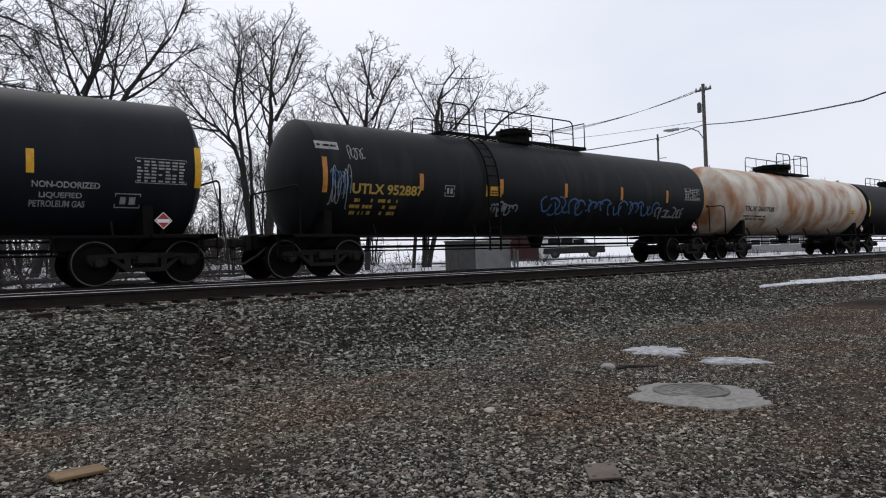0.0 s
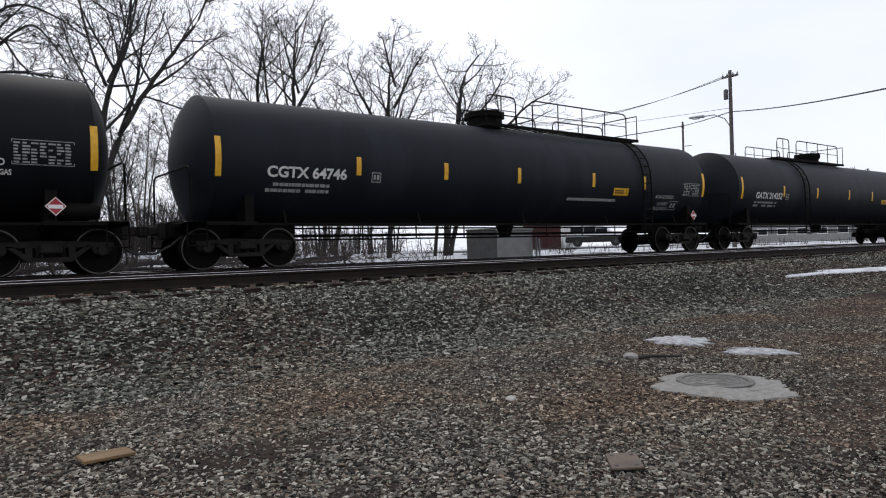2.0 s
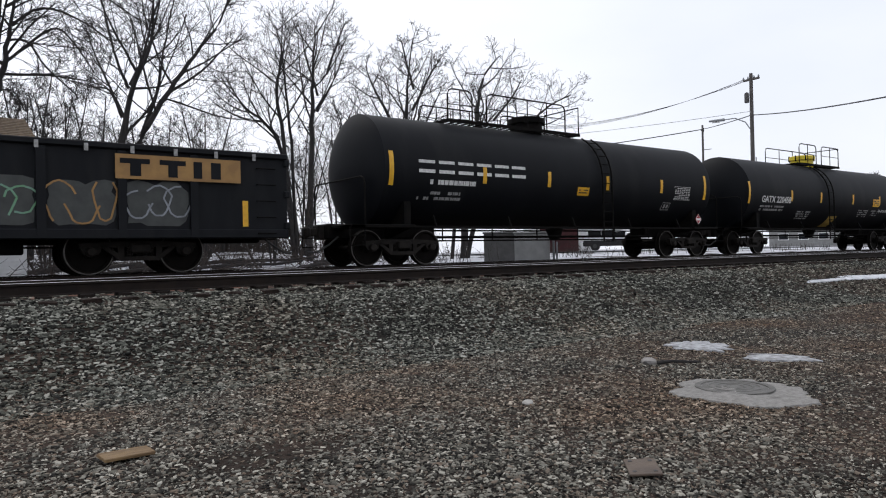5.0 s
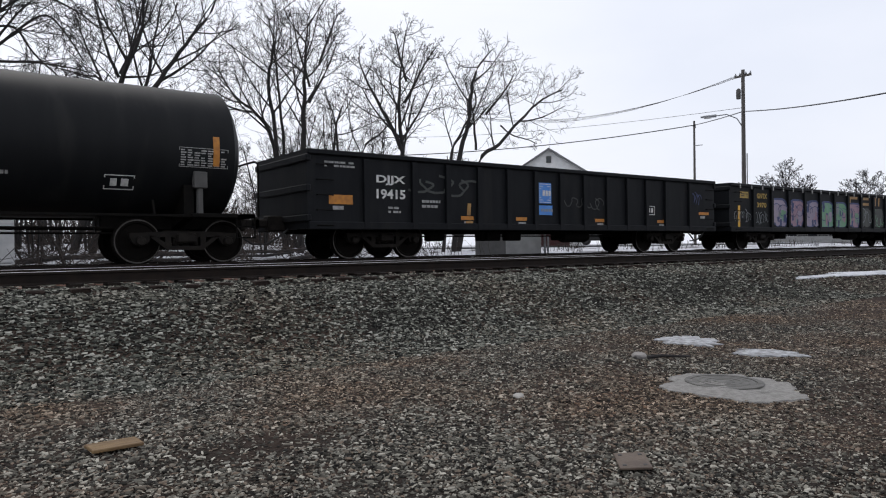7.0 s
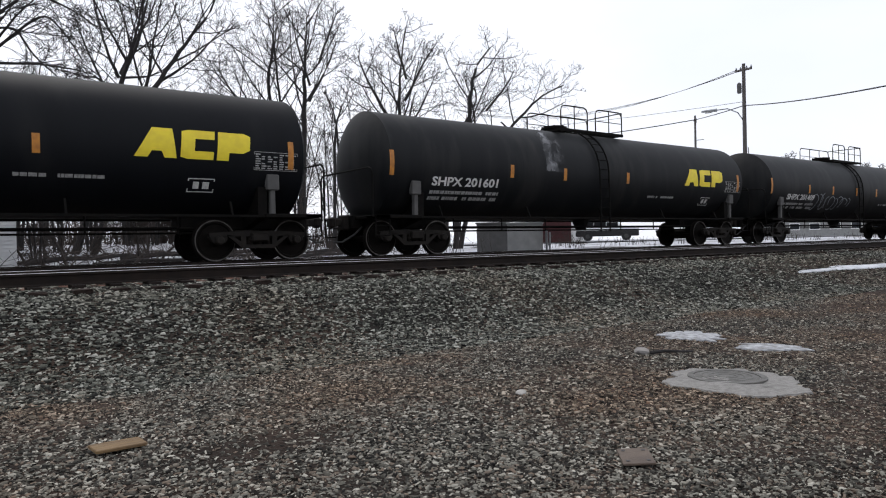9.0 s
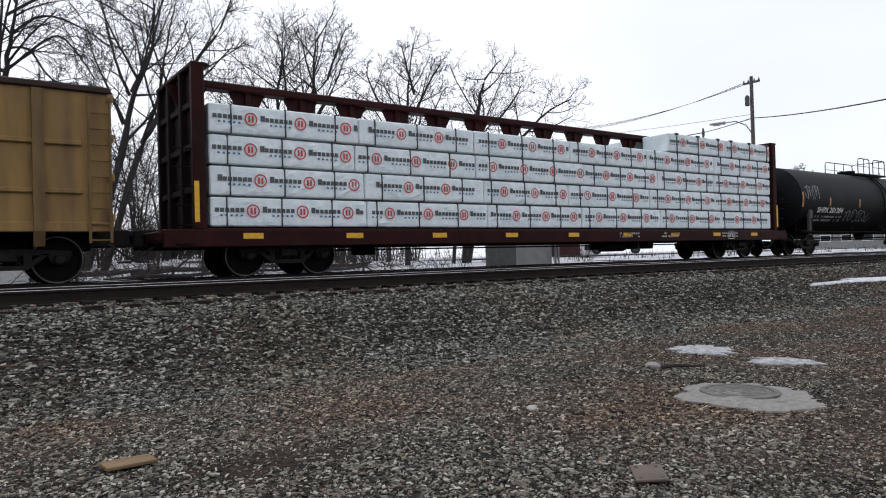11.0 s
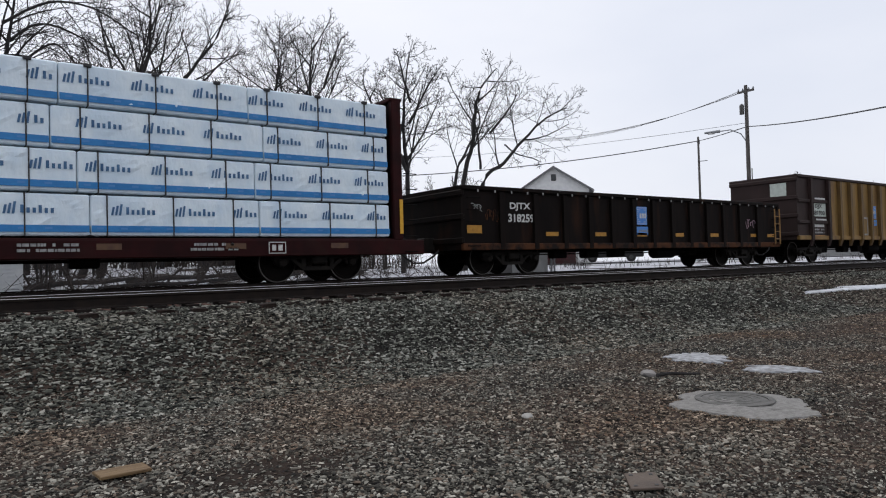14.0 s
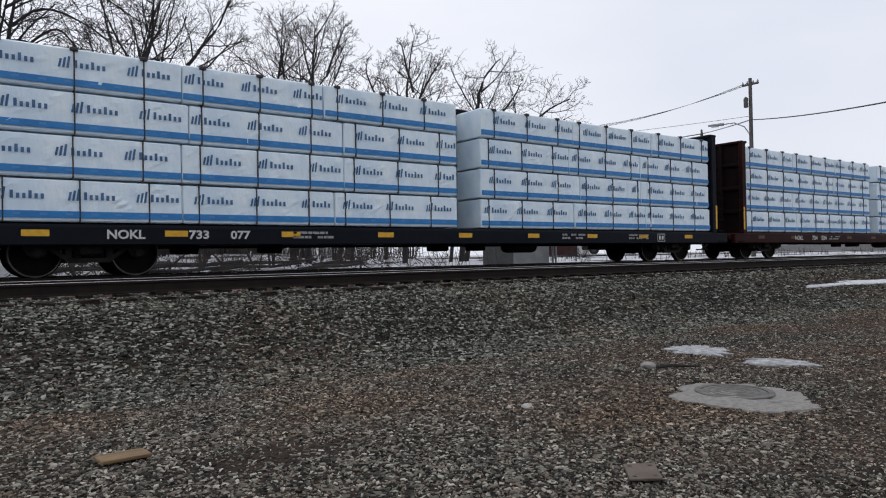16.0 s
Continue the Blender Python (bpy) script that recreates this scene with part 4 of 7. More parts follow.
    if diamonds:
        for x in (shell_half - 0.68,):
            s = Shape().add([(x - 0.18, -1.44, 1.30), (x, -1.44, 1.12), (x + 0.18, -1.44, 1.30), (x, -1.44, 1.48), (x - 0.18, -1.425, 1.30), (x, -1.425, 1.12), (x + 0.18, -1.425, 1.30), (x, -1.425, 1.48)],
                            [(0, 1, 2, 3), (7, 6, 5, 4), (0, 4, 5, 1), (1, 5, 6, 2), (2, 6, 7, 3), (3, 7, 4, 0)])
            d = part("hazard_placard", s, PLACARD_RED, car, "red diamond hazard placard")
            part("placard_band", Shape().box(x - 0.12, x + 0.12, -1.447, -1.441, 1.26, 1.33), PLACARD_WHITE, d)
            for a, b in ((-0.165, 0.0), (0.0, 0.165)):
                for zz in (1, -1):
                    u, v = (a, b) if zz > 0 else (b, a)
                    za, zb = (1.30, 1.30 + 0.165) if a < 0 else (1.30 + 0.165, 1.30)
                    za, zb = (za, zb) if zz > 0 else (2.60 - zb, 2.60 - za)
                    part("placard_border", Shape().tube([(x + u, -1.444, za), (x + v, -1.444, zb)], 0.008, 4), PLACARD_WHITE, d)
            part("placard_bracket", Shape().box(x - 0.02, x + 0.02, -1.42, -1.30, 1.0, 1.30), UNDERFRAME, car)
    for d in (-1, 1):
        add_truck(car, d * truck_half)
    add_couplers(car, half)
    return car, skin


def marked_tank(s_mid, number, text_x, small_x, car, skin, mat=LETTER_WHITE, z=2.0, h=0.25):
    a, b = text_x
    lettering(number, a, b, z, h, skin, mat, car, label="stencilled reporting mark and number")
    text_bars(a + 0.02, a + (b - a) * 0.78, z - 0.36, z - 0.12, 2, skin, LETTER_DIM, car, seed=len(number) + int(abs(s_mid)))


def frame_mark(car, x, z, w, h, skin, mat=LETTER_DIM):
    s = Shape()
    t = 0.02
    for a, b, c, d in ((x, x + w, z, z + t), (x, x + w, z + h - t, z + h), (x, x + t, z, z + h), (x + w - t, x + w, z, z + h)):
        patch(s, a, b, c, d, skin)
    patch(s, x + w * 0.2, x + w * 0.42, z + h * 0.25, z + h * 0.75, skin)
    patch(s, x + w * 0.55, x + w * 0.8, z + h * 0.25, z + h * 0.75, skin)
    part("framed_mark", s.mesh("framed_mark", mat), mat, car)


def sign(car, x0, x1, z0, z1, skin, mat, ink, rows=3, seed=2, name="sign_panel", label=""):
    s = Shape()
    patch(s, x0, x1, z0, z1, skin, nz=4)
    p = part(name, s.mesh(name, mat), mat, car, label)
    sk = Skin(skin.y, skin.r, skin.zc, skin.off + 0.008)
    text_bars(x0 + 0.05, x1 - 0.05, z0 + 0.05, z1 - 0.05, rows, sk, ink, p, seed)
    return p


def curved_patch(outlines, skin, name, mat, step=0.08):
    """Flat outlines of (x, z) cut into narrow bands and laid round the shell."""
    bm = bmesh.new()
    for o in outlines:
        bm.faces.new([bm.verts.new((x, 0, z)) for x, z in o])
    z0, z1 = min(v.co.z for v in bm.verts), max(v.co.z for v in bm.verts)
    z = z0 + step
    while z < z1:
        bmesh.ops.bisect_plane(bm, geom=bm.verts[:] + bm.edges[:] + bm.faces[:], plane_co=(0, 0, z), plane_no=(0, 0, 1))
        z += step
    for v in bm.verts:
        v.co = skin.put(v.co.x, v.co.z, 0.004)
    me = bpy.data.meshes.new(name)
    bm.to_mesh(me)
    bm.free()
    me.materials.append(mat)
    return me


def ring_quads(outer, inner):
    n = len(outer)
    return [[outer[k], outer[(k + 1) % n], inner[(k + 1) % n], inner[k]] for k in range(n)]


def block_logo(car, x0, x1, z0, z1, skin):
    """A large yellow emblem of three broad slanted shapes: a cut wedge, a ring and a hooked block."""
    w, h = x1 - x0, z1 - z0

    def at(u, v):
        return (x0 + u * w + 0.05 * v, z0 + v * h)
    for q in (((0.0, 0), (0.13, 1), (0.30, 1), (0.35, 0), (0.25, 0), (0.22, 0.22), (0.14, 0.22), (0.11, 0)), ((0.38, 0.06), (0.38, 0.94), (0.44, 1), (0.67, 1), (0.67, 0.7), (0.50, 0.7), (0.50, 0.28), (0.67, 0.28), (0.67, 0.0), (0.44, 0)), ((0.70, 0), (0.70, 1), (0.94, 1), (1.0, 0.9), (1.0, 0.4), (0.94, 0.28), (0.81, 0.28), (0.81, 0))):
        p = [at(*c) for c in q]
        me = curved_patch([p], skin, "emblem_block", LOGO_YELLOW)
        part("emblem_block", me, LOGO_YELLOW, car, "large slanted yellow painted block")


def build_tank_cars():
    # front black tank, only its tail comes into view
    tank_car(51.3, 8.0, 9.95, 8.9, 1.49, 2.47, BLACK_TANK, "black steel tank car with a railed top platform", [-8.9, -5.7, -2.9, 0, 2.9, 5.7, 8.9], plat=(-3.2, 3.2), dome=(-1.5, 0.55, 0.5), ladder_x=3.0)

    # white tank streaked with rust
    m = 34.9
    car, skin = tank_car(m, 5.9, 7.75, 7.0, 1.48, 2.50, WHITE_TANK, "white steel tank car heavily streaked with orange rust", [], plat=(-1.6, 1.7), dome=(-0.5, 0.75, 0.5), ladder_x=None, group="", rail_h=0.9)
    lettering("TILX 260708", 27.9 + 1.0 - m, 27.9 + 3.6 - m, 2.0, 0.22, skin, BLACK_INK, car, label="stencilled reporting mark and number")
    text_bars(28.9 - m, 30.9 - m, 1.62, 1.86, 2, skin, BLACK_INK, car, 8)
    sign(car, 5.0, 5.5, 2.0, 2.3, skin, YELLOW, BLACK_INK, 2, 4)

    # black tank with graffiti
    m = 17.30
    car, skin = tank_car(m, 8.10, 10.0, 8.35, 1.50, 2.50, DULL_TANK, "weathered black steel tank car with blue graffiti", [x - m for x in (9.05, 11.9, 14.8, 17.6, 20.45, 23.15, 25.75)], ORANGE, plat=(13.2 - m, 19.5 - m), dome=(16.85 - m, 0.5, 0.55), ladder_x=14.4 - m, jacket=(-3.0,))
    lettering("UTLX 952887", 9.80 - m, 11.95 - m, 2.02, 0.26, skin, LETTER_YELLOW, car, label="faded yellow reporting mark and number")
    text_bars(9.8 - m, 11.2 - m, 1.5, 1.95, 3, skin, LETTER_YELLOW, car, 12, fill=0.6)
    sign(car, 14.2 - m, 14.8 - m, 2.10, 2.42, skin, YELLOW, BLACK_INK, 3, 5, label="yellow warning panel")
    scrawl(9.2 - m, 9.75 - m, 2.05, 2.6, skin, GRAF_BLUE, car, 35, 6, 0.035, "sprayed blue tag")
    sign(car, 8.87 - m, 9.5 - m, 3.08, 3.28, skin, LETTER_DIM, UNDERFRAME, 1, 9, "sign_panel")
    scrawl(9.75 - m, 10.2 - m, 2.82, 3.2, skin, LETTER_DIM, car, 36, 6, 0.02, "small sprayed tag")
    scrawl(9.15 - m, 9.75 - m, 1.5, 2.85, skin, GRAF_PALE, car, 31, 6, 0.025, "sprayed blue and white tag")
    scrawl(14.5 - m, 15.5 - m, 1.55, 2.0, skin, GRAF_PALE, car, 32, 7, 0.05, "sprayed pale tag")
    scrawl(16.6 - m, 22.6 - m, 1.65, 2.2, skin, GRAF_BLUE, car, 33, 19, 0.06, "long sprayed blue tag")
    scrawl(22.6 - m, 24.4 - m, 1.6, 2.0, skin, GRAF_PALE, car, 34, 8, 0.05, "sprayed pale tag")
    data_table(24.3 - m, 25.4 - m, 2.3, 2.75, skin, LETTER_DIM, car, 6)
    frame_mark(car, 12.7 - m, 2.05, 0.34, 0.3, skin)

    # pressure tank, blue-black
    m = -3.10
    car, skin = tank_car(m, 8.12, 10.05, 9.05, 1.49, 2.47, GREY_TANK, "clean blue-black pressure tank car with yellow stripes", [x - m for x in (-11.9, -8.62, -5.62, -2.4, 0.2, 2.95, 5.98)], plat=(-7.75 - m, -1.25 - m), dome=(-3.35 - m, 0.5, 0.55), ladder_x=-6.75 - m, shift=0.08)
    lettering("GATX 214252", -10.86 - m, -8.75 - m, 2.02, 0.26, skin, LETTER_WHITE, car, label="white stencilled reporting mark and number")
    text_bars(-10.86 - m, -9.1 - m, 1.68, 1.94, 2, skin, LETTER_DIM, car, 21)
    frame_mark(car, -8.45 - m, 2.02, 0.26, 0.24, skin)
    sign(car, 1.35 - m, 2.1 - m, 2.0, 2.22, skin, YELLOW, BLACK_INK, 2, 6, label="yellow warning panel")
    lettering("NON-ODORIZED", 2.98 - m, 4.12 - m, 1.90, 0.12, skin, LETTER_DIM, car)
    lettering("LIQUEFIED", 3.10 - m, 3.82 - m, 1.70, 0.12, skin, LETTER_DIM, car)
    lettering("PETROLEUM GAS", 2.95 - m, 3.88 - m, 1.55, 0.12, skin, LETTER_DIM, car)
    data_table(4.75 - m, 5.75 - m, 2.05, 2.55, skin, LETTER_DIM, car, 7)
    frame_mark(car, 4.40 - m, 1.56, 0.48, 0.28, skin)

    # pressure tank, blue-black, long platform to the rear
    m = -23.39
    car, skin = tank_car(m, 8.24, 10.15, 9.0, 1.49, 2.47, GREY_TANK, "clean blue-black pressure tank car, dome at one end of its platform", [x - m for x in (-32.35, -28.97, -26.34, -23.71, -20.51, -17.94, -14.46)], plat=(-24.3 - m, -17.3 - m), dome=(-23.7 - m, 0.52, 0.55), ladder_x=-17.9 - m, shift=-0.07)
    lettering("CGTX 64746", -31.27 - m, -29.29 - m, 2.02, 0.26, skin, LETTER_WHITE, car, label="white stencilled reporting mark and number")
    text_bars(-31.27 - m, -29.7 - m, 1.68, 1.94, 2, skin, LETTER_DIM, car, 23)
    frame_mark(car, -28.6 - m, 2.0, 0.26, 0.24, skin)
    sign(car, -19.5 - m, -18.75 - m, 1.92, 2.16, skin, YELLOW, BLACK_INK, 2, 7, label="yellow warning panel")
    s = Shape()
    patch(s, -21.6 - m, -19.3 - m, 1.72, 1.80, skin)
    part("stencil_bar", s.mesh("stencil_bar", LETTER_DIM), LETTER_DIM, car)
    lettering("NON-ODORIZED", -17.23 - m, -16.20 - m, 1.87, 0.12, skin, LETTER_DIM, car)
    lettering("LIQUEFIED", -17.02 - m, -16.42 - m, 1.63, 0.12, skin, LETTER_DIM, car)
    lettering("PETROLEUM GAS", -17.23 - m, -16.38 - m, 1.48, 0.12, skin, LETTER_DIM, car)
    frame_mark(car, -16.33 - m, 1.50, 0.50, 0.30, skin)
    data_table(-15.70 - m, -14.68 - m, 2.0, 2.45, skin, LETTER_DIM, car, 8)

    # pressure tank, black
    m = -43.72
    car, skin = tank_car(m, 8.24, 10.1, 8.97, 1.49, 2.47, BLACK_TANK, "clean black pressure tank car with yellow stripes", [x - m for x in (-52.76, -49.63, -46.84, -43.97, -41.29, -38.45, -34.77)], plat=(-44.45 - m, -37.88 - m), dome=(-44.0 - m, 0.52, 0.55), ladder_x=-38.75 - m)
    lettering("GATX 219850", -51.83 - m, -49.72 - m, 2.02, 0.26, skin, LETTER_WHITE, car, label="white stencilled reporting mark and number")
    text_bars(-51.83 - m, -50.2 - m, 1.68, 1.94, 2, skin, LETTER_DIM, car, 25)
    frame_mark(car, -49.5 - m, 2.02, 0.26, 0.24, skin)
    sign(car, -38.3 - m, -37.55 - m, 2.05, 2.45, skin, LOGO_YELLOW, BLACK_INK, 3, 9, label="yellow warning panel")
    lettering("NON-ODORIZED", -37.4 - m, -36.2 - m, 2.02, 0.13, skin, LETTER_WHITE, car)
    lettering("LIQUEFIED PETROLEUM GAS", -37.4 - m, -36.1 - m, 1.84, 0.12, skin, LETTER_WHITE, car)
    lettering("FRA AP", -38.3 - m, -37.7 - m, 1.86, 0.11, skin, LETTER_WHITE, car)
    text_bars(-38.3 - m, -37.5 - m, 1.62, 1.8, 2, skin, LETTER_DIM, car, 26)
    data_table(-36.1 - m, -35.1 - m, 2.05, 2.5, skin, LETTER_DIM, car, 9)
    part("valve_reservoir", Shape().lathe([(-0.45, 0.02), (-0.43, 0.14), (-0.36, 0.16), (0.36, 0.16), (0.43, 0.14), (0.45, 0.02)], "x", 14, (-35.1 - m, -1.25, 1.22)), WHEEL_STEEL, car)

    # shorter black tank with a yellow valve housing
    m = -62.21
    car, skin = tank_car(m, 6.12, 8.0, 6.88, 1.46, 2.43, BLACK_TANK, "black steel tank car with a yellow valve housing on top", [x - m for x in (-69.13, -66.01, -63.58, -60.63, -57.93, -55.36)], plat=(-64.03 - m, -60.43 - m), dome=(-62.3 - m, 0.48, 0.55), dome_mat=YELLOW_DOME, ladder_x=-62.85 - m, shift=-0.10)
    lettering("GATX 220458", -68.25 - m, -66.06 - m, 2.02, 0.26, skin, LETTER_WHITE, car, label="white stencilled reporting mark and number")
    text_bars(-68.25 - m, -66.5 - m, 1.68, 1.94, 2, skin, LETTER_DIM, car, 27)
    text_bars(-65.3 - m, -64.2 - m, 1.4, 1.75, 4, skin, LETTER_DIM, car, 28)
    s = Shape()
    patch(s, -62.35 - m, -61.62 - m, 1.12, 1.56, skin, -0.02, nz=3)
    part("blank_panel", s.mesh("blank_panel", LETTER_YELLOW), LETTER_YELLOW, car, "faded yellow blank panel")
    text_bars(-59.9 - m, -58.9 - m, 1.55, 1.9, 4, skin, LETTER_DIM, car, 29)
    text_bars(-58.6 - m, -57.9 - m, 1.62, 1.9, 3, skin, LETTER_DIM, car, 30)
    lettering("SR-8754 FRA AP", -57.9 - m, -56.5 - m, 1.80, 0.12, skin, LETTER_WHITE, car)
    sign(car, -58.6 - m, -57.95 - m, 2.05, 2.4, skin, YELLOW, BLACK_INK, 3, 10, label="yellow warning panel")
    data_table(-56.6 - m, -55.65 - m, 2.0, 2.5, skin, LETTER_WHITE, car, 10)

    # black tank, brand in white at its rear
    m = -78.58
    car, skin = tank_car(m, 6.0, 8.2, 6.73, 1.49, 2.47, BLACK_TANK, "black pressure tank car with a square dome on top", [x - m for x in (-85.13, -82.2, -79.8, -77.29, -74.62, -72.17)], plat=(-82.9 - m, -77.75 - m), dome=(-79.3 - m, 0.5, 0.55), ladder_x=-77.4 - m)
    s = Shape()
    for k in range(6):
        patch(s, -84.33 - m + k * 0.62, -83.83 - m + k * 0.62, 2.35, 2.68, skin)
    part("emblem", s.mesh("emblem", LETTER_WHITE), LETTER_WHITE, car, "row of white painted emblem shapes")
    text_bars(-84.3 - m, -82.3 - m, 2.02, 2.24, 1, skin, LETTER_WHITE, car, 35)
    text_bars(-84.3 - m, -82.9 - m, 1.65, 1.92, 2, skin, LETTER_DIM, car, 36)
    data_table(-73.9 - m, -73.0 - m, 1.95, 2.4, skin, LETTER_WHITE, car, 12)
    frame_mark(car, -74.4 - m, 1.6, 0.42, 0.25, skin)
    sign(car, -78.6 - m, -78.1 - m, 1.95, 2.2, skin, YELLOW, BLACK_INK, 2, 13)

    # three general-purpose tanks, two with the yellow emblem
    agp = "black tank cars with a yellow emblem"
    for m, number, logo, tx, st, seed in (
            (-134.22, "SHPX 201409", False, (-140.87, -138.54), (-142.15, -139.07, -136.92, -134.58, -132.47, -126.75), 41),
            (-152.21, "SHPX 201601", True, (-158.81, -156.57), (-160.05, -156.09, -153.97, -151.08, -144.65), 42),
            (-170.26, "SHPX 201384", True, (-176.76, -174.47), (-178.05, -175.73, -172.95, -170.16, -167.6, -162.7), 43)):
        car, skin = tank_car(m, 6.93, 8.85, 7.86, 1.43, 2.38, DULL_TANK if seed != 43 else BLACK_TANK,
                             "weathered black tank car with orange stripes" + (" and a large yellow emblem" if logo else " and a sprayed tag"),
                             [x - m for x in st], ORANGE, plat=(-1.25, 1.7), dome=(-0.75, 0.34, 0.26), ladder_x=-0.10, group=agp if logo else "", end_h=0.62, mid_h=0.36, rail_h=0.74, diamonds=False, jacket=(0.22,), head=0.42, dished=True)
        a, b = tx
        lettering(number, a - m, b - m, 1.80, 0.24, skin, LETTER_WHITE, car, label="white stencilled reporting mark and number")
        text_bars(a - m, b - m + 0.1, 1.42, 1.72, 2, skin, LETTER_DIM, car, seed)
        # valve on the end sill, brackets
        for x in (-7.1, 7.15):
            part("end_bracket", Shape().cbox(x - 0.06, x + 0.06, -1.36, -1.22, 1.0, 1.75, 0.02).cbox(x - 0.14, x + 0.14, -1.40, -1.24, 1.55, 1.9, 0.02), BOX_DARK, car)
        if logo:
            block_logo(car, -148.02 - m + (0 if seed == 42 else 0) if seed == 42 else -165.96 - m, (-145.72 - m) if seed == 42 else (-163.66 - m), 2.14, 2.74, skin)
        data_table(6.72, 7.72, 1.98, 2.38, skin, LETTER_DIM, car, seed)
        frame_mark(car, 5.36, 1.48, 0.55, 0.28, skin, LETTER_WHITE)
        text_bars(2.3, 3.9, 1.66, 1.78, 1, skin, LETTER_DIM, car, seed + 5)
        if seed == 42:
            s = Shape()
            patch(s, -154.75 - m, -153.95 - m, 2.35, 3.62, skin, 0.0, nx=4, nz=8)
            part("dust_bloom", s.mesh("dust_bloom", MAT_WHITE_BLOOM), MAT_WHITE_BLOOM, car, "pale spilled residue on the shell")
        if seed == 43:
            scrawl(-174.3 - m, -171.8 - m, 1.45, 1.95, skin, GRAF_PALE, car, 51, 9, 0.035, "sprayed white outline tag")
            scrawl(-177.8 - m, -176.6 - m, 2.2, 3.0, skin, GRAF_PALE, car, 52, 7, 0.03, "thin sprayed tag")
            s = Shape()
            patch(s, -169.75 - m, -169.2 - m, 2.95, 3.62, skin, nx=3, nz=6)
            part("dust_bloom", s.mesh("dust_bloom", MAT_WHITE_BLOOM), MAT_WHITE_BLOOM, car, "pale spilled residue on the shell")
        if seed == 41:
            scrawl(-138.6 - m, -135.2 - m, 1.4, 2.1, skin, GRAF_PALE, car, 53, 9, 0.04, "thin sprayed silver tag")


def gondola_shell(car, L, w, top, bottom, floor, side_mat, ribs, rib_mat, rail_mat, sill_mat=None, rib_low=None, rib_w=0.15, rib_d=0.09, panels=None, end_ribs=3):
    """An open car body: side panels between posts, end walls, floor, top chord and sill."""
    y0 = w / 2
    edges = [-L / 2] + list(ribs) + [L / 2]
    for sgn in (-1, 1):
        for i in range(len(edges) - 1):
            mat = panels[i] if panels else side_mat
            ya, yb = sgn * (y0 - 0.09), sgn * (y0 - 0.075)
            part("side_panel", Shape().box(edges[i], edges[i + 1], min(ya, yb), max(ya, yb), bottom, top - 0.02), mat, car)
        a, b = sgn * (y0 - 0.13), sgn * (y0 + 0.005)
        part("top_chord", Shape().cbox(-L / 2, L / 2, min(a, b), max(a, b), top - 0.12, top, 0.02), rail_mat, car)
        part("side_sill", Shape().cbox(-L / 2, L / 2, min(a, b), max(a, b), bottom - 0.02, bottom + 0.17, 0.02), sill_mat or rail_mat, car)
    low = bottom if rib_low is None else rib_low
    rib = Shape().prism([(-y0 + 0.075, top - 0.12), (-y0 + 0.075 - rib_d, top - 0.16), (-y0 + 0.075 - rib_d, bottom), (-y0 + 0.075 - rib_d * 0.3, low), (-y0 + 0.075, low)], "x", -rib_w / 2, rib_w / 2).mesh("side_post", rib_mat)
    fix_normals(rib)
    dark_rib = rib.copy()
    dark_rib.materials.clear()
    dark_rib.materials.append(panels[0] if panels else rib_mat)
    for i, x in enumerate(ribs):
        if panels and panels[i] is not side_mat:
            for turn in (0, 180):
                part("side_post", dark_rib, panels[0], car, at=pose(x if turn == 0 else x, 0, 0, 0, 0, turn))
            continue
        part("side_post", rib, rib_mat, car, at=pose(x, 0, 0))
        part("side_post", rib, rib_mat, car, at=pose(x, 0, 0, 0, 0, 180))
    for d in (-1, 1):
        xe = d * (L / 2 - 0.04)
        part("end_wall", Shape().box(xe - 0.03, xe + 0.03, -y0 + 0.08, y0 - 0.08, bottom, top), panels[0 if d < 0 else -1] if panels else side_mat, car)
        for k in range(end_ribs):
            z = bottom + 0.25 + (top - bottom - 0.45) * k / max(1, end_ribs - 1)
            part("end_rib", Shape().cbox(xe + d * 0.03 - 0.06, xe + d * 0.03 + 0.06, -y0 + 0.02, y0 - 0.02, z - 0.08, z + 0.08, 0.02), panels[0 if d < 0 else -1] if panels else rib_mat, car)
    part("floor_plate", Shape().box(-L / 2 + 0.1, L / 2 - 0.1, -y0 + 0.1, y0 - 0.1, floor - 0.05, floor), UNDERFRAME, car)
    part("centre_sill", Shape().cbox(-L / 2 + 0.2, L / 2 - 0.2, -0.33, 0.33, 0.62, bottom + 0.05, 0.03), UNDERFRAME, car)


def grab_ladder(car, x, y, z0, z1, n, mat=UNDERFRAME, w=0.4):
    for k in range(n):
        z = z0 + (z1 - z0) * k / (n - 1)
        part("grab_iron", Shape().tube([(x - w / 2, y + 0.07, z), (x - w / 2, y, z), (x + w / 2, y, z), (x + w / 2, y + 0.07, z)], 0.013, 5), mat, car)


def under_gear(car, th, seed=1):
    rnd = random.Random(seed)
    s = Shape()
    for k in range(5):
        x = rnd.uniform(-th + 1.8, th - 1.8)
        s.cbox(x - 0.25, x + 0.3, -0.75 + 0.2 * rnd.random(), -0.35, 0.42, 0.72, 0.03)
    s.tube([(-th + 1.2, -0.5, 0.56), (th - 1.2, -0.5, 0.56)], 0.024, 6)
    part("brake_rigging", s, UNDERFRAME, car)
    part("air_reservoir", Shape().lathe([(-0.6, 0.02), (-0.56, 0.18), (-0.48, 0.2), (0.48, 0.2), (0.56, 0.18), (0.6, 0.02)], "x", 16, (th * 0.25, -0.7, 0.55)), UNDERFRAME, car)


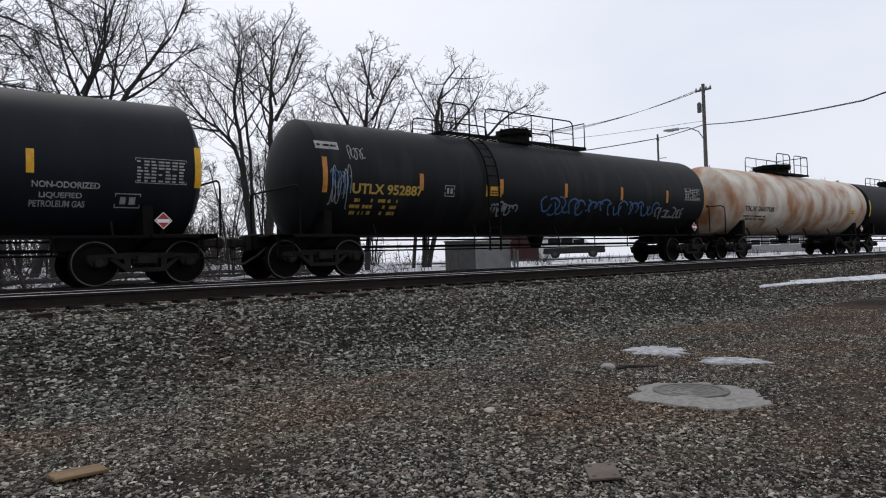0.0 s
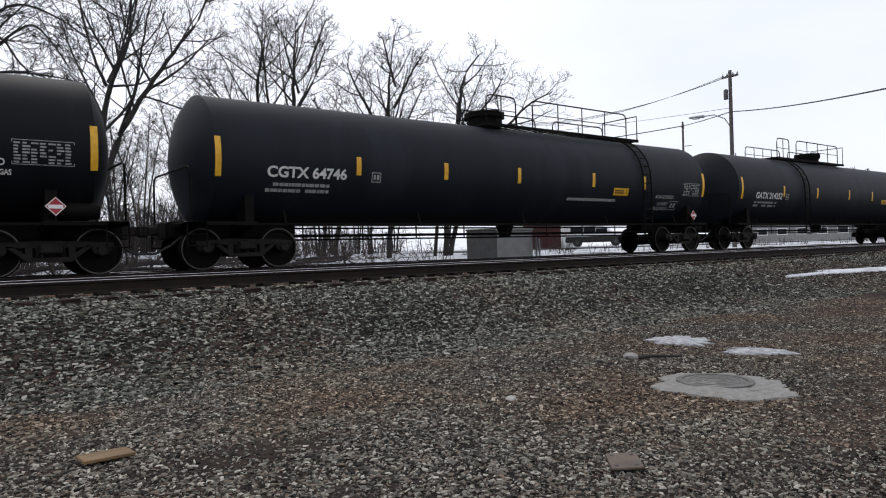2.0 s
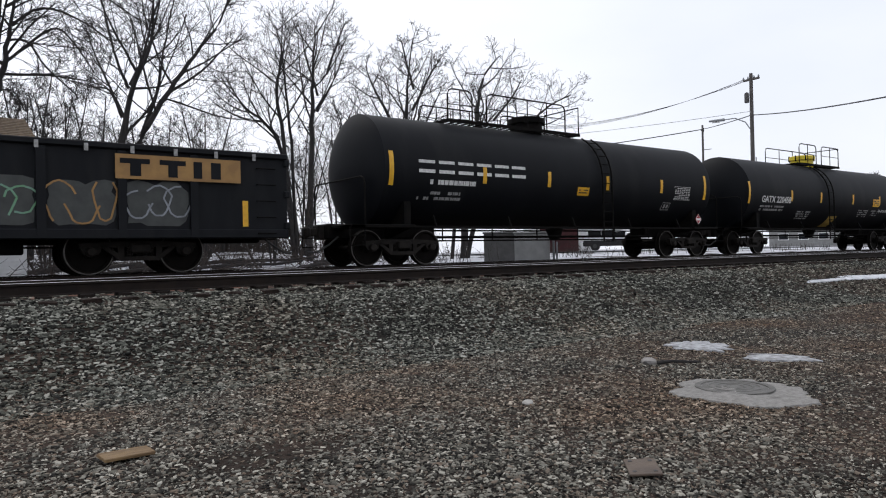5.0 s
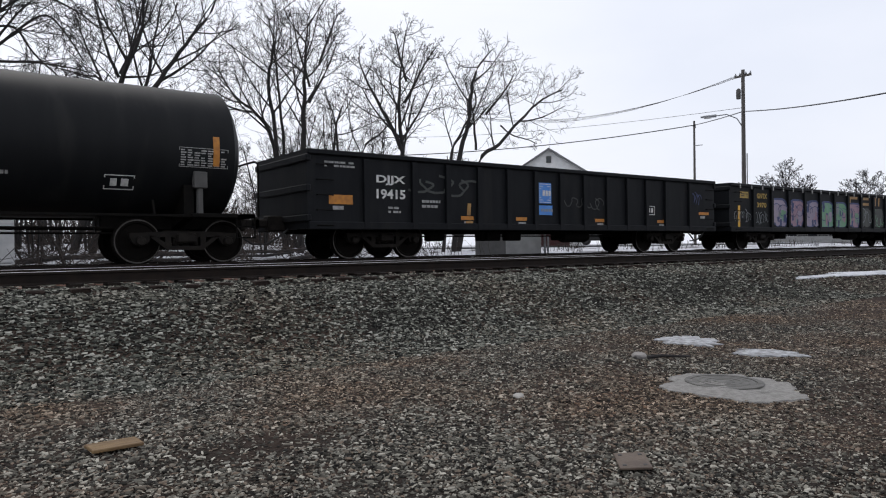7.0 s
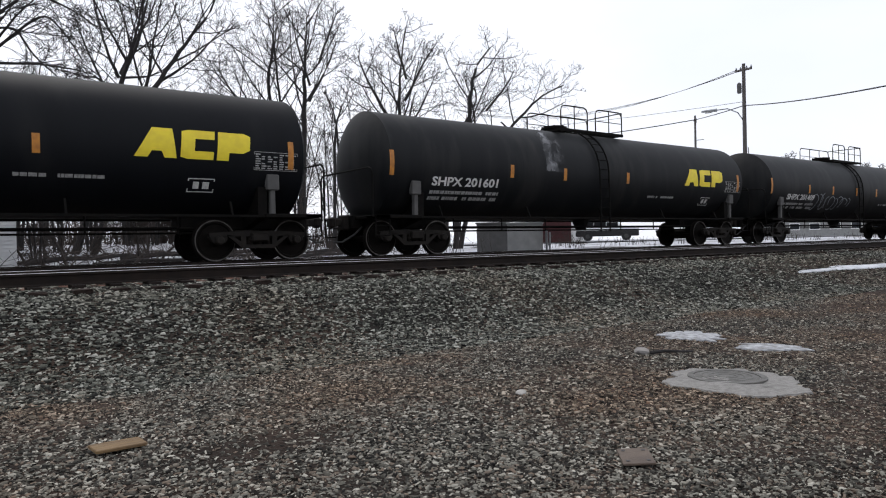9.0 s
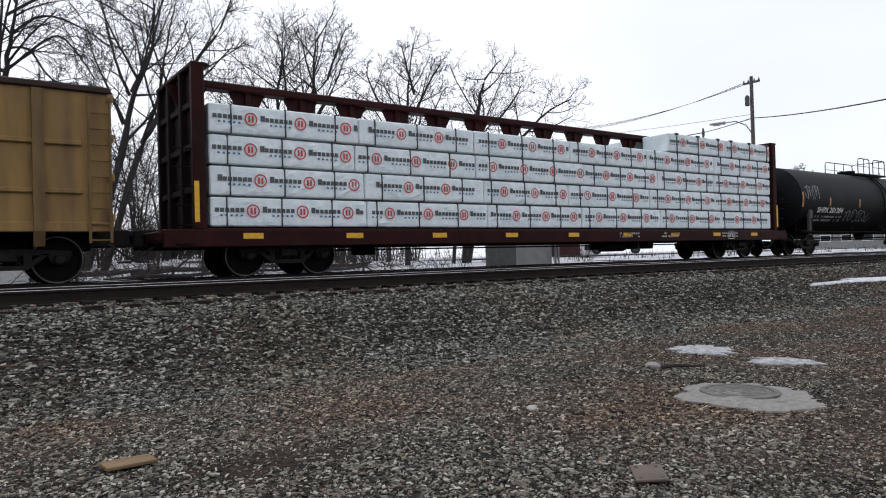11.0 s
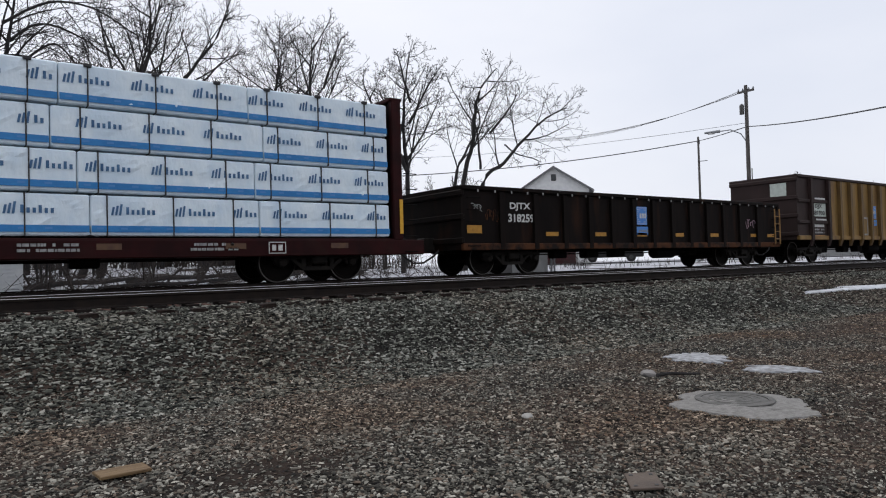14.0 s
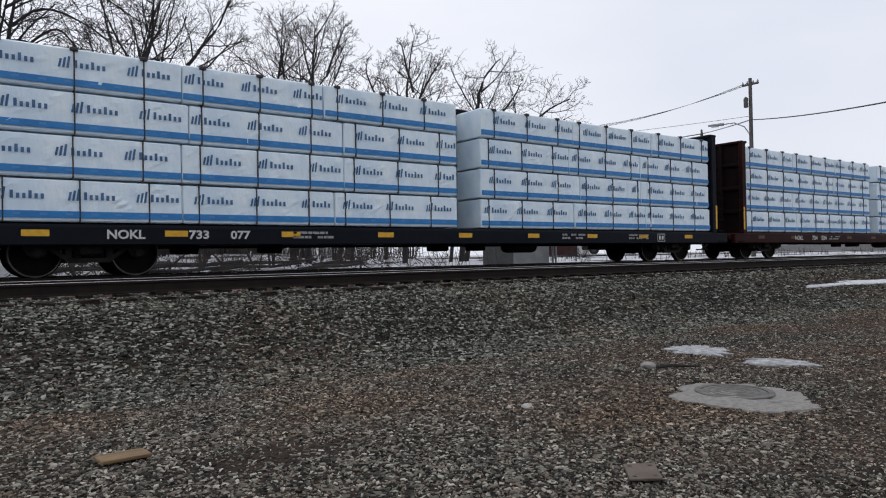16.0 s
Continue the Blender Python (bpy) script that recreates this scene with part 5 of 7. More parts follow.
def company_plate(car, x, z, skin, w=0.62):
    """A square emblem of blue stripes with a disc, over a blue bar."""
    s = Shape()
    patch(s, x, x + w, z, z + 0.60, skin)
    p = part("emblem_field", s.mesh("emblem_field", BLUE_SIGN), BLUE_SIGN, car, "striped blue and white emblem")
    sk1 = Skin(skin.y, off=skin.off + 0.002)
    for k in range(9):
        s = Shape()
        patch(s, x + 0.02, x + w - 0.02, z + 0.026 + k * 0.066, z + 0.042 + k * 0.066, sk1)
        part("emblem_stripe", s.mesh("emblem_stripe", LETTER_WHITE), LETTER_WHITE, p)
    d = Shape()
    c = [(x + w / 2 + 0.22 * math.cos(a), z + 0.3 + 0.22 * math.sin(a)) for a in np.linspace(0, 2 * math.pi, 20)[:-1]]
    sk = Skin(skin.y, off=skin.off + 0.004)
    d.add([sk.put(a, b) for a, b in c], [tuple(range(len(c)))])
    part("emblem_disc", d.mesh("emblem_disc", BLUE_SIGN), BLUE_SIGN, p)
    e = Shape()
    sk2 = Skin(skin.y, off=skin.off + 0.008)
    for k in range(3):
        patch(e, x + 0.14 + k * 0.12, x + 0.23 + k * 0.12, z + 0.22, z + 0.38, sk2)
    part("emblem_mark", e.mesh("emblem_mark", LETTER_WHITE), LETTER_WHITE, p)
    b = Shape()
    patch(b, x - 0.02, x + w + 0.04, z - 0.34, z - 0.06, skin)
    q = part("name_bar", b.mesh("name_bar", BLUE_SIGN), BLUE_SIGN, car, "blue bar with pale marks")
    t = Shape()
    for k in range(5):
        patch(t, x + 0.08 + k * 0.10, x + 0.155 + k * 0.10, z - 0.24, z - 0.16, sk)
    part("name_marks", t.mesh("name_marks", GRAF_PALE), GRAF_PALE, q)


def build_gondolas():
    side = 1.47
    sk = Skin(y=-side + 0.0)
    post_face = Skin(y=-1.53)

    # long gondola with a painted mural
    L, m = 19.8, -97.74
    car = start_car("gondola_car", m, "black open gondola car with a long pastel graffiti mural", "gondola car", "")
    ribs = [(-105.99 - m) + 1.345 * k for k in range(13)]
    gondola_shell(car, L, 3.1, 2.55, 0.72, 0.95, GONDOLA_BLACK, ribs, GONDOLA_BLACK, GONDOLA_BLACK)
    flat = Skin(y=-1.475)
    # torn tie-down rags along the top chord
    rg = Shape()
    for k in range(24):
        x = -L / 2 + 0.6 + k * 0.8
        rg.box(x, x + 0.07, -1.572, -1.558, 2.36, 2.50)
    part("tie_loop", rg, LETTER_DIM, car)
    fills = [GRAF_LILAC, GRAF_PINK, GRAF_LILAC, GRAF_GREEN, GRAF_GREEN, GRAF_PINK]
    over, upper = Skin(y=-1.475, off=0.010), Skin(y=-1.475, off=0.014)
    rnd = random.Random(77)
    for k in range(6):
        x0, x1 = ribs[1 + k] + 0.05, ribs[2 + k] - 0.05
        piece = part("mural_piece", spray_shape(x0 - 0.02, x1 + 0.02, 0.92, 2.08, flat, k + 3, 0.10).mesh("mural_piece", GRAF_NAVY), GRAF_NAVY, car, "sprayed letter shape with a dark blue outline")
        part("mural_fill", spray_shape(x0 + 0.0, x1 - 0.03, 0.94, 2.0, over, k + 3, 0.22).mesh("mural_fill", fills[k]), fills[k], piece)
        xm = x0 + rnd.uniform(0.35, 0.65) * (x1 - x0)
        part("mural_gap", spray_shape(xm - 0.10, xm + 0.05, 0.93, 1.25, upper, k + 31, 0.25).mesh("mural_gap", GRAF_NAVY), GRAF_NAVY, piece)
        second = fills[(k * 5 + 3) % 6]
        part("mural_fill", spray_shape(x1 - 0.50, x1 - 0.12, 1.15, 1.6, upper, k + 51, 0.3).mesh("mural_fill", second), second, piece)
        for q in range(4):
            ink = (GRAF_NAVY, GRAF_PALE, fills[(k + 2 + q) % 6], GRAF_NAVY)[q]
            u, v = x0 + rnd.uniform(0.1, 0.75) * (x1 - x0), rnd.uniform(0.95, 1.6)
            part("mural_fleck", spray_shape(u, u + rnd.uniform(0.12, 0.24), v, v + rnd.uniform(0.2, 0.55), Skin(y=-1.475, off=0.017 + 0.002 * q), 60 + 7 * k + q, 0.5).mesh("mural_fleck", ink), ink, piece)
        scrawl(x0 + 0.1, x1 - 0.1, 1.25, 1.9, Skin(y=-1.475, off=0.026), GRAF_NAVY, car, 80 + k, 2, 0.03, name="mural_outline")
    for k, ink in enumerate((GRAF_PALE, GRAF_GREEN, GRAF_GREEN, GRAF_OCHRE, GRAF_PALE)):
        x0, x1 = ribs[7 + k] + 0.10, ribs[8 + k] - 0.10
        part("mural_piece", spray_shape(x0, x1, 0.95, 1.85, flat, k + 13, 0.16).mesh("mural_piece", GRAF_GREY), GRAF_GREY, car, "sprayed dark grey letter shape")
        scrawl(x0, x1, 1.0, 1.85, over, ink, car, 95 + k, 3, 0.035, name="mural_outline")
    # remains of a large ochre emblem
    for x, z, w, h in ((ribs[6] + 0.2, 1.98, 0.14, 0.38), (ribs[6] + 0.34, 2.24, 0.7, 0.12), (ribs[7] + 0.15, 1.98, 0.75, 0.12), (ribs[7] + 0.3, 2.24, 0.6, 0.12), (ribs[8] + 0.25, 1.98, 0.12, 0.4), (ribs[8] + 0.62, 1.98, 0.14, 0.4)):
        q = Shape()
        patch(q, x, x + w, z, z + h, flat, 0.04)
        part("emblem_block", q.mesh("emblem_block", GRAF_OCHRE), GRAF_OCHRE, car, "faded ochre emblem block")
    q = Shape()
    patch(q, ribs[11] - 0.12, ribs[12] + 0.95, 1.86, 2.34, Skin(y=-1.56))
    sheet = part("emblem_panel", q.mesh("emblem_panel", GRAF_OCHRE), GRAF_OCHRE, car, "faded ochre emblem panel with dark blocks")
    for k, (a, b, c, d) in enumerate(((0.08, 0.62, 0.30, 0.40), (0.26, 0.46, 0.06, 0.30), (0.80, 1.30, 0.30, 0.40), (0.96, 1.14, 0.06, 0.30), (1.45, 1.62, 0.06, 0.40), (1.80, 2.0, 0.06, 0.40))):
        q = Shape()
        patch(q, ribs[11] - 0.12 + a, ribs[11] - 0.12 + b, 1.86 + c, 1.86 + d, Skin(y=-1.56, off=0.012))
        part("dark_block", q.mesh("dark_block", GONDOLA_BLACK), GONDOLA_BLACK, sheet)
    lettering("GNTX", -105.7 - m, -104.95 - m, 2.02, 0.2, flat, LETTER_YELLOW, car, label="faded yellow reporting mark")
    lettering("3970", -105.7 - m, -105.0 - m, 1.66, 0.2, flat, LETTER_YELLOW, car, label="faded yellow car number")
    sign(car, -106.9 - m, -106.3 - m, 2.0, 2.25, flat, LETTER_YELLOW, BLACK_INK, 2, 3)
    s = Shape()
    patch(s, -107.05 - m, -106.9 - m, 0.85, 1.7, flat)
    patch(s, 8.9, 9.02, 0.95, 1.5, flat)
    part("reflective_stripe", s.mesh("reflective_stripe", YELLOW), YELLOW, car)
    scrawl(-107.3 - m, -106.2 - m, 1.0, 1.55, flat, GRAF_PALE, car, 91, 8, 0.022)
    scrawl(-105.8 - m, -104.9 - m, 1.0, 1.5, flat, GRAF_PALE, car, 92, 8, 0.022)
    th = 6.95
    for d in (-1, 1):
        add_truck(car, d * th)
        grab_ladder(car, d * (L / 2 - 0.5), -1.58, 0.8, 2.2, 5)
    under_gear(car, th, 2)
    add_couplers(car, 10.5)

    # black gondola with emblem
    L, m = 16.1, -116.68
    car = start_car("gondola_car", m, "black open scrap gondola car with a blue emblem", "gondola car", "")
    ribs = [x - m for x in (-123.23, -121.85, -120.80, -119.75, -118.70, -117.66, -116.62, -115.60, -114.55, -113.57, -112.60, -111.56, -110.2)]
    gondola_shell(car, L, 3.1, 2.55, 0.72, 0.95, GONDOLA_BLACK, ribs, GONDOLA_BLACK, GONDOLA_BLACK)
    lettering("DJJX", -122.93 - m, -122.1 - m, 1.80, 0.24, flat, LETTER_WHITE, car, label="white stencilled reporting mark")
    lettering("19415", -122.93 - m, -122.1 - m, 1.46, 0.24, flat, LETTER_WHITE, car, label="white stencilled car number")
    company_plate(car, -117.5 - m, 1.50, flat, 0.5)
    for k, x in enumerate((-124.2, -120.35, -118.4, -115.1, -112.0, -109.6)):
        z = 1.30 if k in (0, 5) else 0.98
        s = Shape()
        patch(s, x - m, x - m + (0.62 if k in (0, 5) else 0.42), z, z + (0.22 if k == 0 else 0.1), flat)
        part("reflective_stripe", s.mesh("reflective_stripe", ORANGE), ORANGE, car, "orange reflective tape")
        s = Shape()
        patch(s, x - m + 0.1, x - m + 0.38, z - 0.13, z - 0.04, flat)
        part("small_plate", s.mesh("small_plate", LETTER_DIM), LETTER_DIM, car)
    s = Shape()
    patch(s, -120.16 - m, -120.04 - m, 1.10, 1.42, Skin(y=-1.475, off=0.012), 0.03)
    patch(s, -120.2 - m, -119.95 - m, 0.84, 0.95, Skin(y=-1.475, off=0.012))
    part("painted_mark", s.mesh("painted_mark", GRAF_OCHRE), GRAF_OCHRE, car, "yellow painted stroke over a short bar")
    text_bars(-121.6 - m, -121.0 - m, 1.25, 1.5, 2, flat, LETTER_DIM, car, 61)
    text_bars(-122.6 - m, -122.2 - m, 1.1, 1.3, 2, flat, LETTER_DIM, car, 62)
    text_bars(-124.3 - m, -123.5 - m, 2.15, 2.32, 2, flat, LETTER_DIM, car, 63)
    frame_mark(car, -112.55 - m, 1.25, 0.42, 0.3, flat, LETTER_WHITE)
    scrawl(-110.0 - m, -109.5 - m, 1.6, 2.1, flat, GRAF_NAVY, car, 64, 4, 0.03)
    scrawl(-116.4 - m, -114.8 - m, 1.35, 1.75, flat, GRAF_GREY, car, 65, 7, 0.03)
    scrawl(-122.0 - m, -121.9 - m + 2.2, 1.6, 2.1, flat, GRAF_GREY, car, 69, 4, 0.06)
    th = 5.75
    for d in (-1, 1):
        add_truck(car, d * th)
        grab_ladder(car, d * (L / 2 - 0.4), -1.58, 0.8, 2.2, 5)
    under_gear(car, th, 3)
    add_couplers(car, 8.75)

    # rusty gondola
    L, m = 15.95, -244.06
    car = start_car("gondola_car", m, "rust-stained black gondola car with a blue emblem", "gondola car", "")
    ribs = [x - m for x in (-250.67, -249.39, -248.2, -247.11, -246.08, -245.06, -244.04, -243.01, -241.99, -240.98, -239.95, -238.86, -237.64)]
    flat2 = Skin(y=-1.425)
    gondola_shell(car, L, 3.0, 2.43, 0.70, 0.95, GONDOLA_RUSTY, ribs, GONDOLA_RUSTY, GONDOLA_RUSTY, RUST_SILL, rib_w=0.17)
    lettering("DJTX", -250.33 - m, -249.55 - m, 1.78, 0.24, flat2, LETTER_WHITE, car, label="worn white reporting mark")
    lettering("318259", -250.4 - m, -249.42 - m, 1.46, 0.24, flat2, LETTER_WHITE, car, label="worn white car number")
    company_plate(car, -244.85 - m, 1.46, flat2, 0.52)
    for k, x in enumerate((-251.85, -248.95, -246.85, -244.85, -242.85, -240.75, -238.1, -236.9)):
        s = Shape()
        patch(s, x - m, x - m + 0.5, 1.08 if k else 1.14, 1.20 if k else 1.36, flat2)
        part("reflective_stripe", s.mesh("reflective_stripe", AMBER), AMBER, car, "yellow reflective tape")
    rg = Shape()
    for k in range(26):
        x = -L / 2 + 0.5 + k * 0.6
        rg.box(x, x + 0.04, -1.52, -1.506, 2.26, 2.33)
    part("tie_hook", rg, LETTER_DIM, car)
    scrawl(-251.2 - m, -250.72 - m, 1.48, 1.82, flat2, RUST_SILL, car, 66, 7, 0.022)
    scrawl(-238.4 - m, -237.8 - m, 1.35, 1.75, flat2, GRAF_PINK, car, 67, 4, 0.03)
    scrawl(-251.7 - m, -251.3 - m, 1.75, 1.95, flat2, LETTER_DIM, car, 68, 4, 0.015)
    ladder(car, 7.7, [2.2, 0.8], [-1.56, -1.56], 0.36, "corner_ladder", GRAF_OCHRE)
    th = 5.9
    for d in (-1, 1):
        add_truck(car, d * th)
        grab_ladder(car, d * (L / 2 - 0.35), -1.55, 0.8, 2.1, 5)
    under_gear(car, th, 4)
    add_couplers(car, 8.65)

    # two tall tan and brown gondolas
    for m, number, seed in ((-211.32, "881929", 1), (-227.42, "881930", 2)):
        L = 14.35
        car = start_car("gondola_car", m, "tall tan and dark brown high-sided gondola car", "gondola car", "tan high-sided gondola cars")
        ribs = [x + 227.42 for x in (-233.56, -232.02, -230.97, -229.96, -228.92, -227.90, -226.93, -225.90, -224.88, -223.87, -222.89, -221.46)]
        mats = [BROWN_PAINT, BROWN_PAINT] + [TAN_PAINT] * 11
        gondola_shell(car, L, 3.1, 3.72, 0.98, 1.05, TAN_PAINT, ribs, RIB_TAN, BROWN_PAINT, TAN_PAINT, 0.70, 0.18, 0.15, mats, end_ribs=4)
        f3 = Skin(y=-1.475)
        for z in (2.62, 1.72):
            part("end_bay_rib", Shape().cbox(-L / 2, ribs[1], -1.555, -1.47, z - 0.07, z + 0.07, 0.02), BROWN_PAINT, car)
            part("end_bay_rib", Shape().cbox(ribs[-2], L / 2 - 0.5, -1.54, -1.47, z - 0.05, z + 0.05, 0.02), TAN_PAINT, car)
        xs = ribs[0] + 0.14
        p = Shape()
        patch(p, xs, xs + 1.26, 1.98, 2.55, f3)
        pl = part("number_plate_panel", p.mesh("number_plate_panel", PALE_SIGN), PALE_SIGN, car, "pale panel with black stencilled lettering")
        f4 = Skin(y=-1.475, off=0.010)
        lettering("DJJX", xs + 0.32, xs + 0.92, 2.30, 0.2, f4, BLACK_INK, pl)
        lettering(number, xs + 0.08, xs + 1.14, 2.03, 0.2, f4, BLACK_INK, pl)
        s = Shape()
        patch(s, xs + 0.15, xs + 1.05, 2.70, 2.77, Skin(y=-1.56))
        patch(s, xs + 0.22, xs + 1.12, 1.80, 1.87, Skin(y=-1.56))
        patch(s, xs + 0.2, xs + 1.08, 1.52, 1.64, f3)
        part("white_stencil_bar", s.mesh("white_stencil_bar", LETTER_WHITE), LETTER_WHITE, car)
        text_bars(xs + 0.2, xs + 1.1, 1.22, 1.48, 2, f3, LETTER_DIM, car, 70 + seed)
        s = Shape()
        patch(s, xs + 0.2, xs + 1.12, 1.10, 1.17, f3)
        part("reflective_stripe", s.mesh("reflective_stripe", ORANGE), ORANGE, car)
        if seed == 2:
            company_plate(car, ribs[5] + 0.16, 1.98, f3, 0.58)
            fr = Shape()
            a = ribs[4] + 0.12
            for x0, x1, z0, z1 in ((a, a + 0.72, 1.18, 1.26), (a, a + 0.72, 1.95, 2.03), (a, a + 0.09, 1.26, 1.95), (a + 0.63, a + 0.72, 1.26, 1.95)):
                patch(fr, x0, x1, z0, z1, f3)
            part("painted_frame", fr.mesh("painted_frame", LETTER_DIM), LETTER_DIM, car, "empty white painted frame")
        else:
            s = Shape()
            patch(s, ribs[5] + 0.2, ribs[5] + 0.6, 1.5, 2.3, f3)
            part("emblem_sheet", s.mesh("emblem_sheet", PLACARD_WHITE), PLACARD_WHITE, car, "torn blue and white emblem sheet")
            scrawl(ribs[5] + 0.22, ribs[5] + 0.58, 1.6, 2.25, Skin(y=-1.475, off=0.01), BLUE_SIGN, car, 71, 3, 0.11)
            sign(car, ribs[6] + 0.2, ribs[6] + 0.8, 1.2, 1.85, f3, PALE_SIGN, LETTER_DIM, 3, 4)
        s = Shape()
        patch(s, ribs[9] + 0.3, ribs[9] + 0.55, 2.0, 2.5, f3)
        part("black_panel", s.mesh("black_panel", BLACK_INK), BLACK_INK, car)
        frame_mark(car, ribs[9] + 0.25, 1.1, 0.5, 0.24, f3, LETTER_WHITE)
        ladder(car, L / 2 - 0.22, [3.5, 0.75], [-1.60, -1.60], 0.36, "corner_ladder", RIB_TAN)
        pe = Shape()
        patch(pe, -0.0, 0.001, 0, 0.001, f3)
        part("end_panel", Shape().box(-L / 2 - 0.012, -L / 2 - 0.004, -1.05, -0.35, 2.85, 3.4), PALE_SIGN, car, "pale panel with worn lettering")
        th = 5.45
        for d in (-1, 1):
            add_truck(car, d * th)
        under_gear(car, th, 5 + seed)
        add_couplers(car, 8.05)


def lumber_pack(s, y, z, w, d, h, style, seed, group, mat, far=False, top=False):
    """A wrapped pack of lumber with its printed bands, marks and steel straps."""
    ob = thing("lumber_pack", pose(s, FAR_TRACK + y, RAIL_TOP + z), "bundle of lumber in " + ("white wrap printed with a blue band" if style == "blue" else "silver-white wrap printed with red rings"), "lumber pack", group)
    TRAIN.append((ob, s, y, z))
    rnd = random.Random(seed)
    g = Shape().cbox(-w / 2, w / 2, -d / 2, d / 2, 0.0, h, 0.025)
    # the long faces are drawn into slack folds
    nx, nz = max(8, int(w / 0.12)), 9
    pts = []
    folds = [(rnd.uniform(-w / 2, w / 2), rnd.uniform(0, h), rnd.uniform(-1.2, 1.2), rnd.uniform(0.15, 0.55), rnd.uniform(0.6, 1.0)) for _ in range(int(w * 5))]
    for j in range(nz + 1):
        for i in range(nx + 1):
            u, v = -w / 2 + 0.02 + (w - 0.04) * i / nx, 0.03 + (h - 0.06) * j / nz
            q = 0.0
            if not (i in (0, nx) or j in (0, nz)):
                q = 0.004 + 0.004 * noise.noise((u * 3 + seed % 97, v * 3, 0.5))
                for fx, fz, fa, fl, fh in folds:
                    a, b = (u - fx) * math.cos(fa) + (v - fz) * math.sin(fa), (v - fz) * math.cos(fa) - (u - fx) * math.sin(fa)
                    if abs(a) < 0.06 and abs(b) < fl:
                        q += 0.022 * fh * (1 - abs(a) / 0.06) * (1 - abs(b) / fl)
            pts.append((u, -d / 2 - 0.004 - min(q, 0.03), v))
    g.add(pts, [(j * (nx + 1) + i, j * (nx + 1) + i + 1, (j + 1) * (nx + 1) + i + 1, (j + 1) * (nx + 1) + i) for j in range(nz) for i in range(nx)], False)
    body = part("wrap", g.mesh("wrap", mat), mat, ob)
    if far:
        return ob
    f = Skin(y=-d / 2 - 0.022)
    if style == "blue":
        b = Shape()
        patch(b, -w / 2 + 0.01, w / 2 - 0.01, 0.07, 0.20, f)
        part("printed_band", b.mesh("printed_band", PRINT_BLUE), PRINT_BLUE, ob, "blue printed band")
        x = -w / 2 + rnd.uniform(0.0, 0.45)
        while x < w / 2 - 0.25:
            mk = Shape()
            for k in range(3):
                if x + k * 0.07 + 0.05 < w / 2:
                    patch(mk, x + k * 0.07, x + k * 0.07 + 0.04, 0.40, 0.56 + 0.03 * k, f, 0.03)
            xx = x + 0.27
            for k in range(6):
                if xx + 0.07 < w / 2 - 0.02:
                    patch(mk, xx, xx + 0.052, 0.42, 0.515 + (0.05 if k in (0, 3) else 0), f)
                xx += 0.095
            x += 1.18
            if mk.f:
                tagged(part("printed_mark", mk.mesh("printed_mark", PRINT_DARK), PRINT_DARK, ob, "slate-blue printed mark"), kind="stuff")
        lw = Shape()
        for k in range(int(w / 0.42)):
            patch(lw, -w / 2 + 0.1 + k * 0.42, -w / 2 + 0.22 + k * 0.42, 0.125, 0.165, Skin(y=-d / 2 - 0.024))
        part("band_mark", lw.mesh("band_mark", BAND_PALE), BAND_PALE, ob)
    else:
        x = -w / 2 + rnd.uniform(-0.6, 0.1)
        zc = h * 0.54
        while x < w / 2:
            rings, bars, thin = Shape(), Shape(), Shape()
            if -w / 2 + 0.16 < x < w / 2 - 0.16:
                n = 18
                p = [f.put(x + r * math.cos(2 * math.pi * k / n), zc + r * math.sin(2 * math.pi * k / n)) for r in (0.145, 0.115) for k in range(n)]
                rings.add(p, [(k, (k + 1) % n, n + (k + 1) % n, n + k) for k in range(n)])
                patch(rings, x - 0.06, x - 0.015, zc - 0.07, zc + 0.07, f)
                patch(rings, x + 0.015, x + 0.06, zc - 0.07, zc + 0.07, f)
            xx = x + 0.21
            for k in range(7):
                if -w / 2 + 0.02 < xx and xx + 0.1 < w / 2 - 0.02:
                    patch(bars, xx, xx + (0.085 if k else 0.10), zc - 0.03, zc + (0.06 if k else 0.10), f)
                    if k > 1:
                        patch(thin, xx, xx + 0.05, zc - 0.12, zc - 0.08, f)
                xx += 0.108
            x += 1.14
            for nm, sh, mt in (("printed_ring", rings, PRINT_RED), ("printed_mark", bars, PRINT_GREY), ("printed_line", thin, PRINT_DARK)):
                if sh.f:
                    tagged(part(nm, sh.mesh(nm, mt), mt, ob), kind="stuff")
    x = -w / 2 + rnd.uniform(0.25, 0.5)
    while x < w / 2 - 0.1:
        part("strap", Shape().box(x - 0.012, x + 0.012, -d / 2 - 0.032, d / 2 + 0.01, -0.004, h + 0.006), STRAP, ob)
        if top:
            part("edge_protector", Shape().cbox(x - 0.07, x + 0.07, -d / 2 - 0.05, -d / 2 + 0.08, h - 0.05, h + 0.02, 0.01), STRAP, ob)
        x += 1.22
    return ob


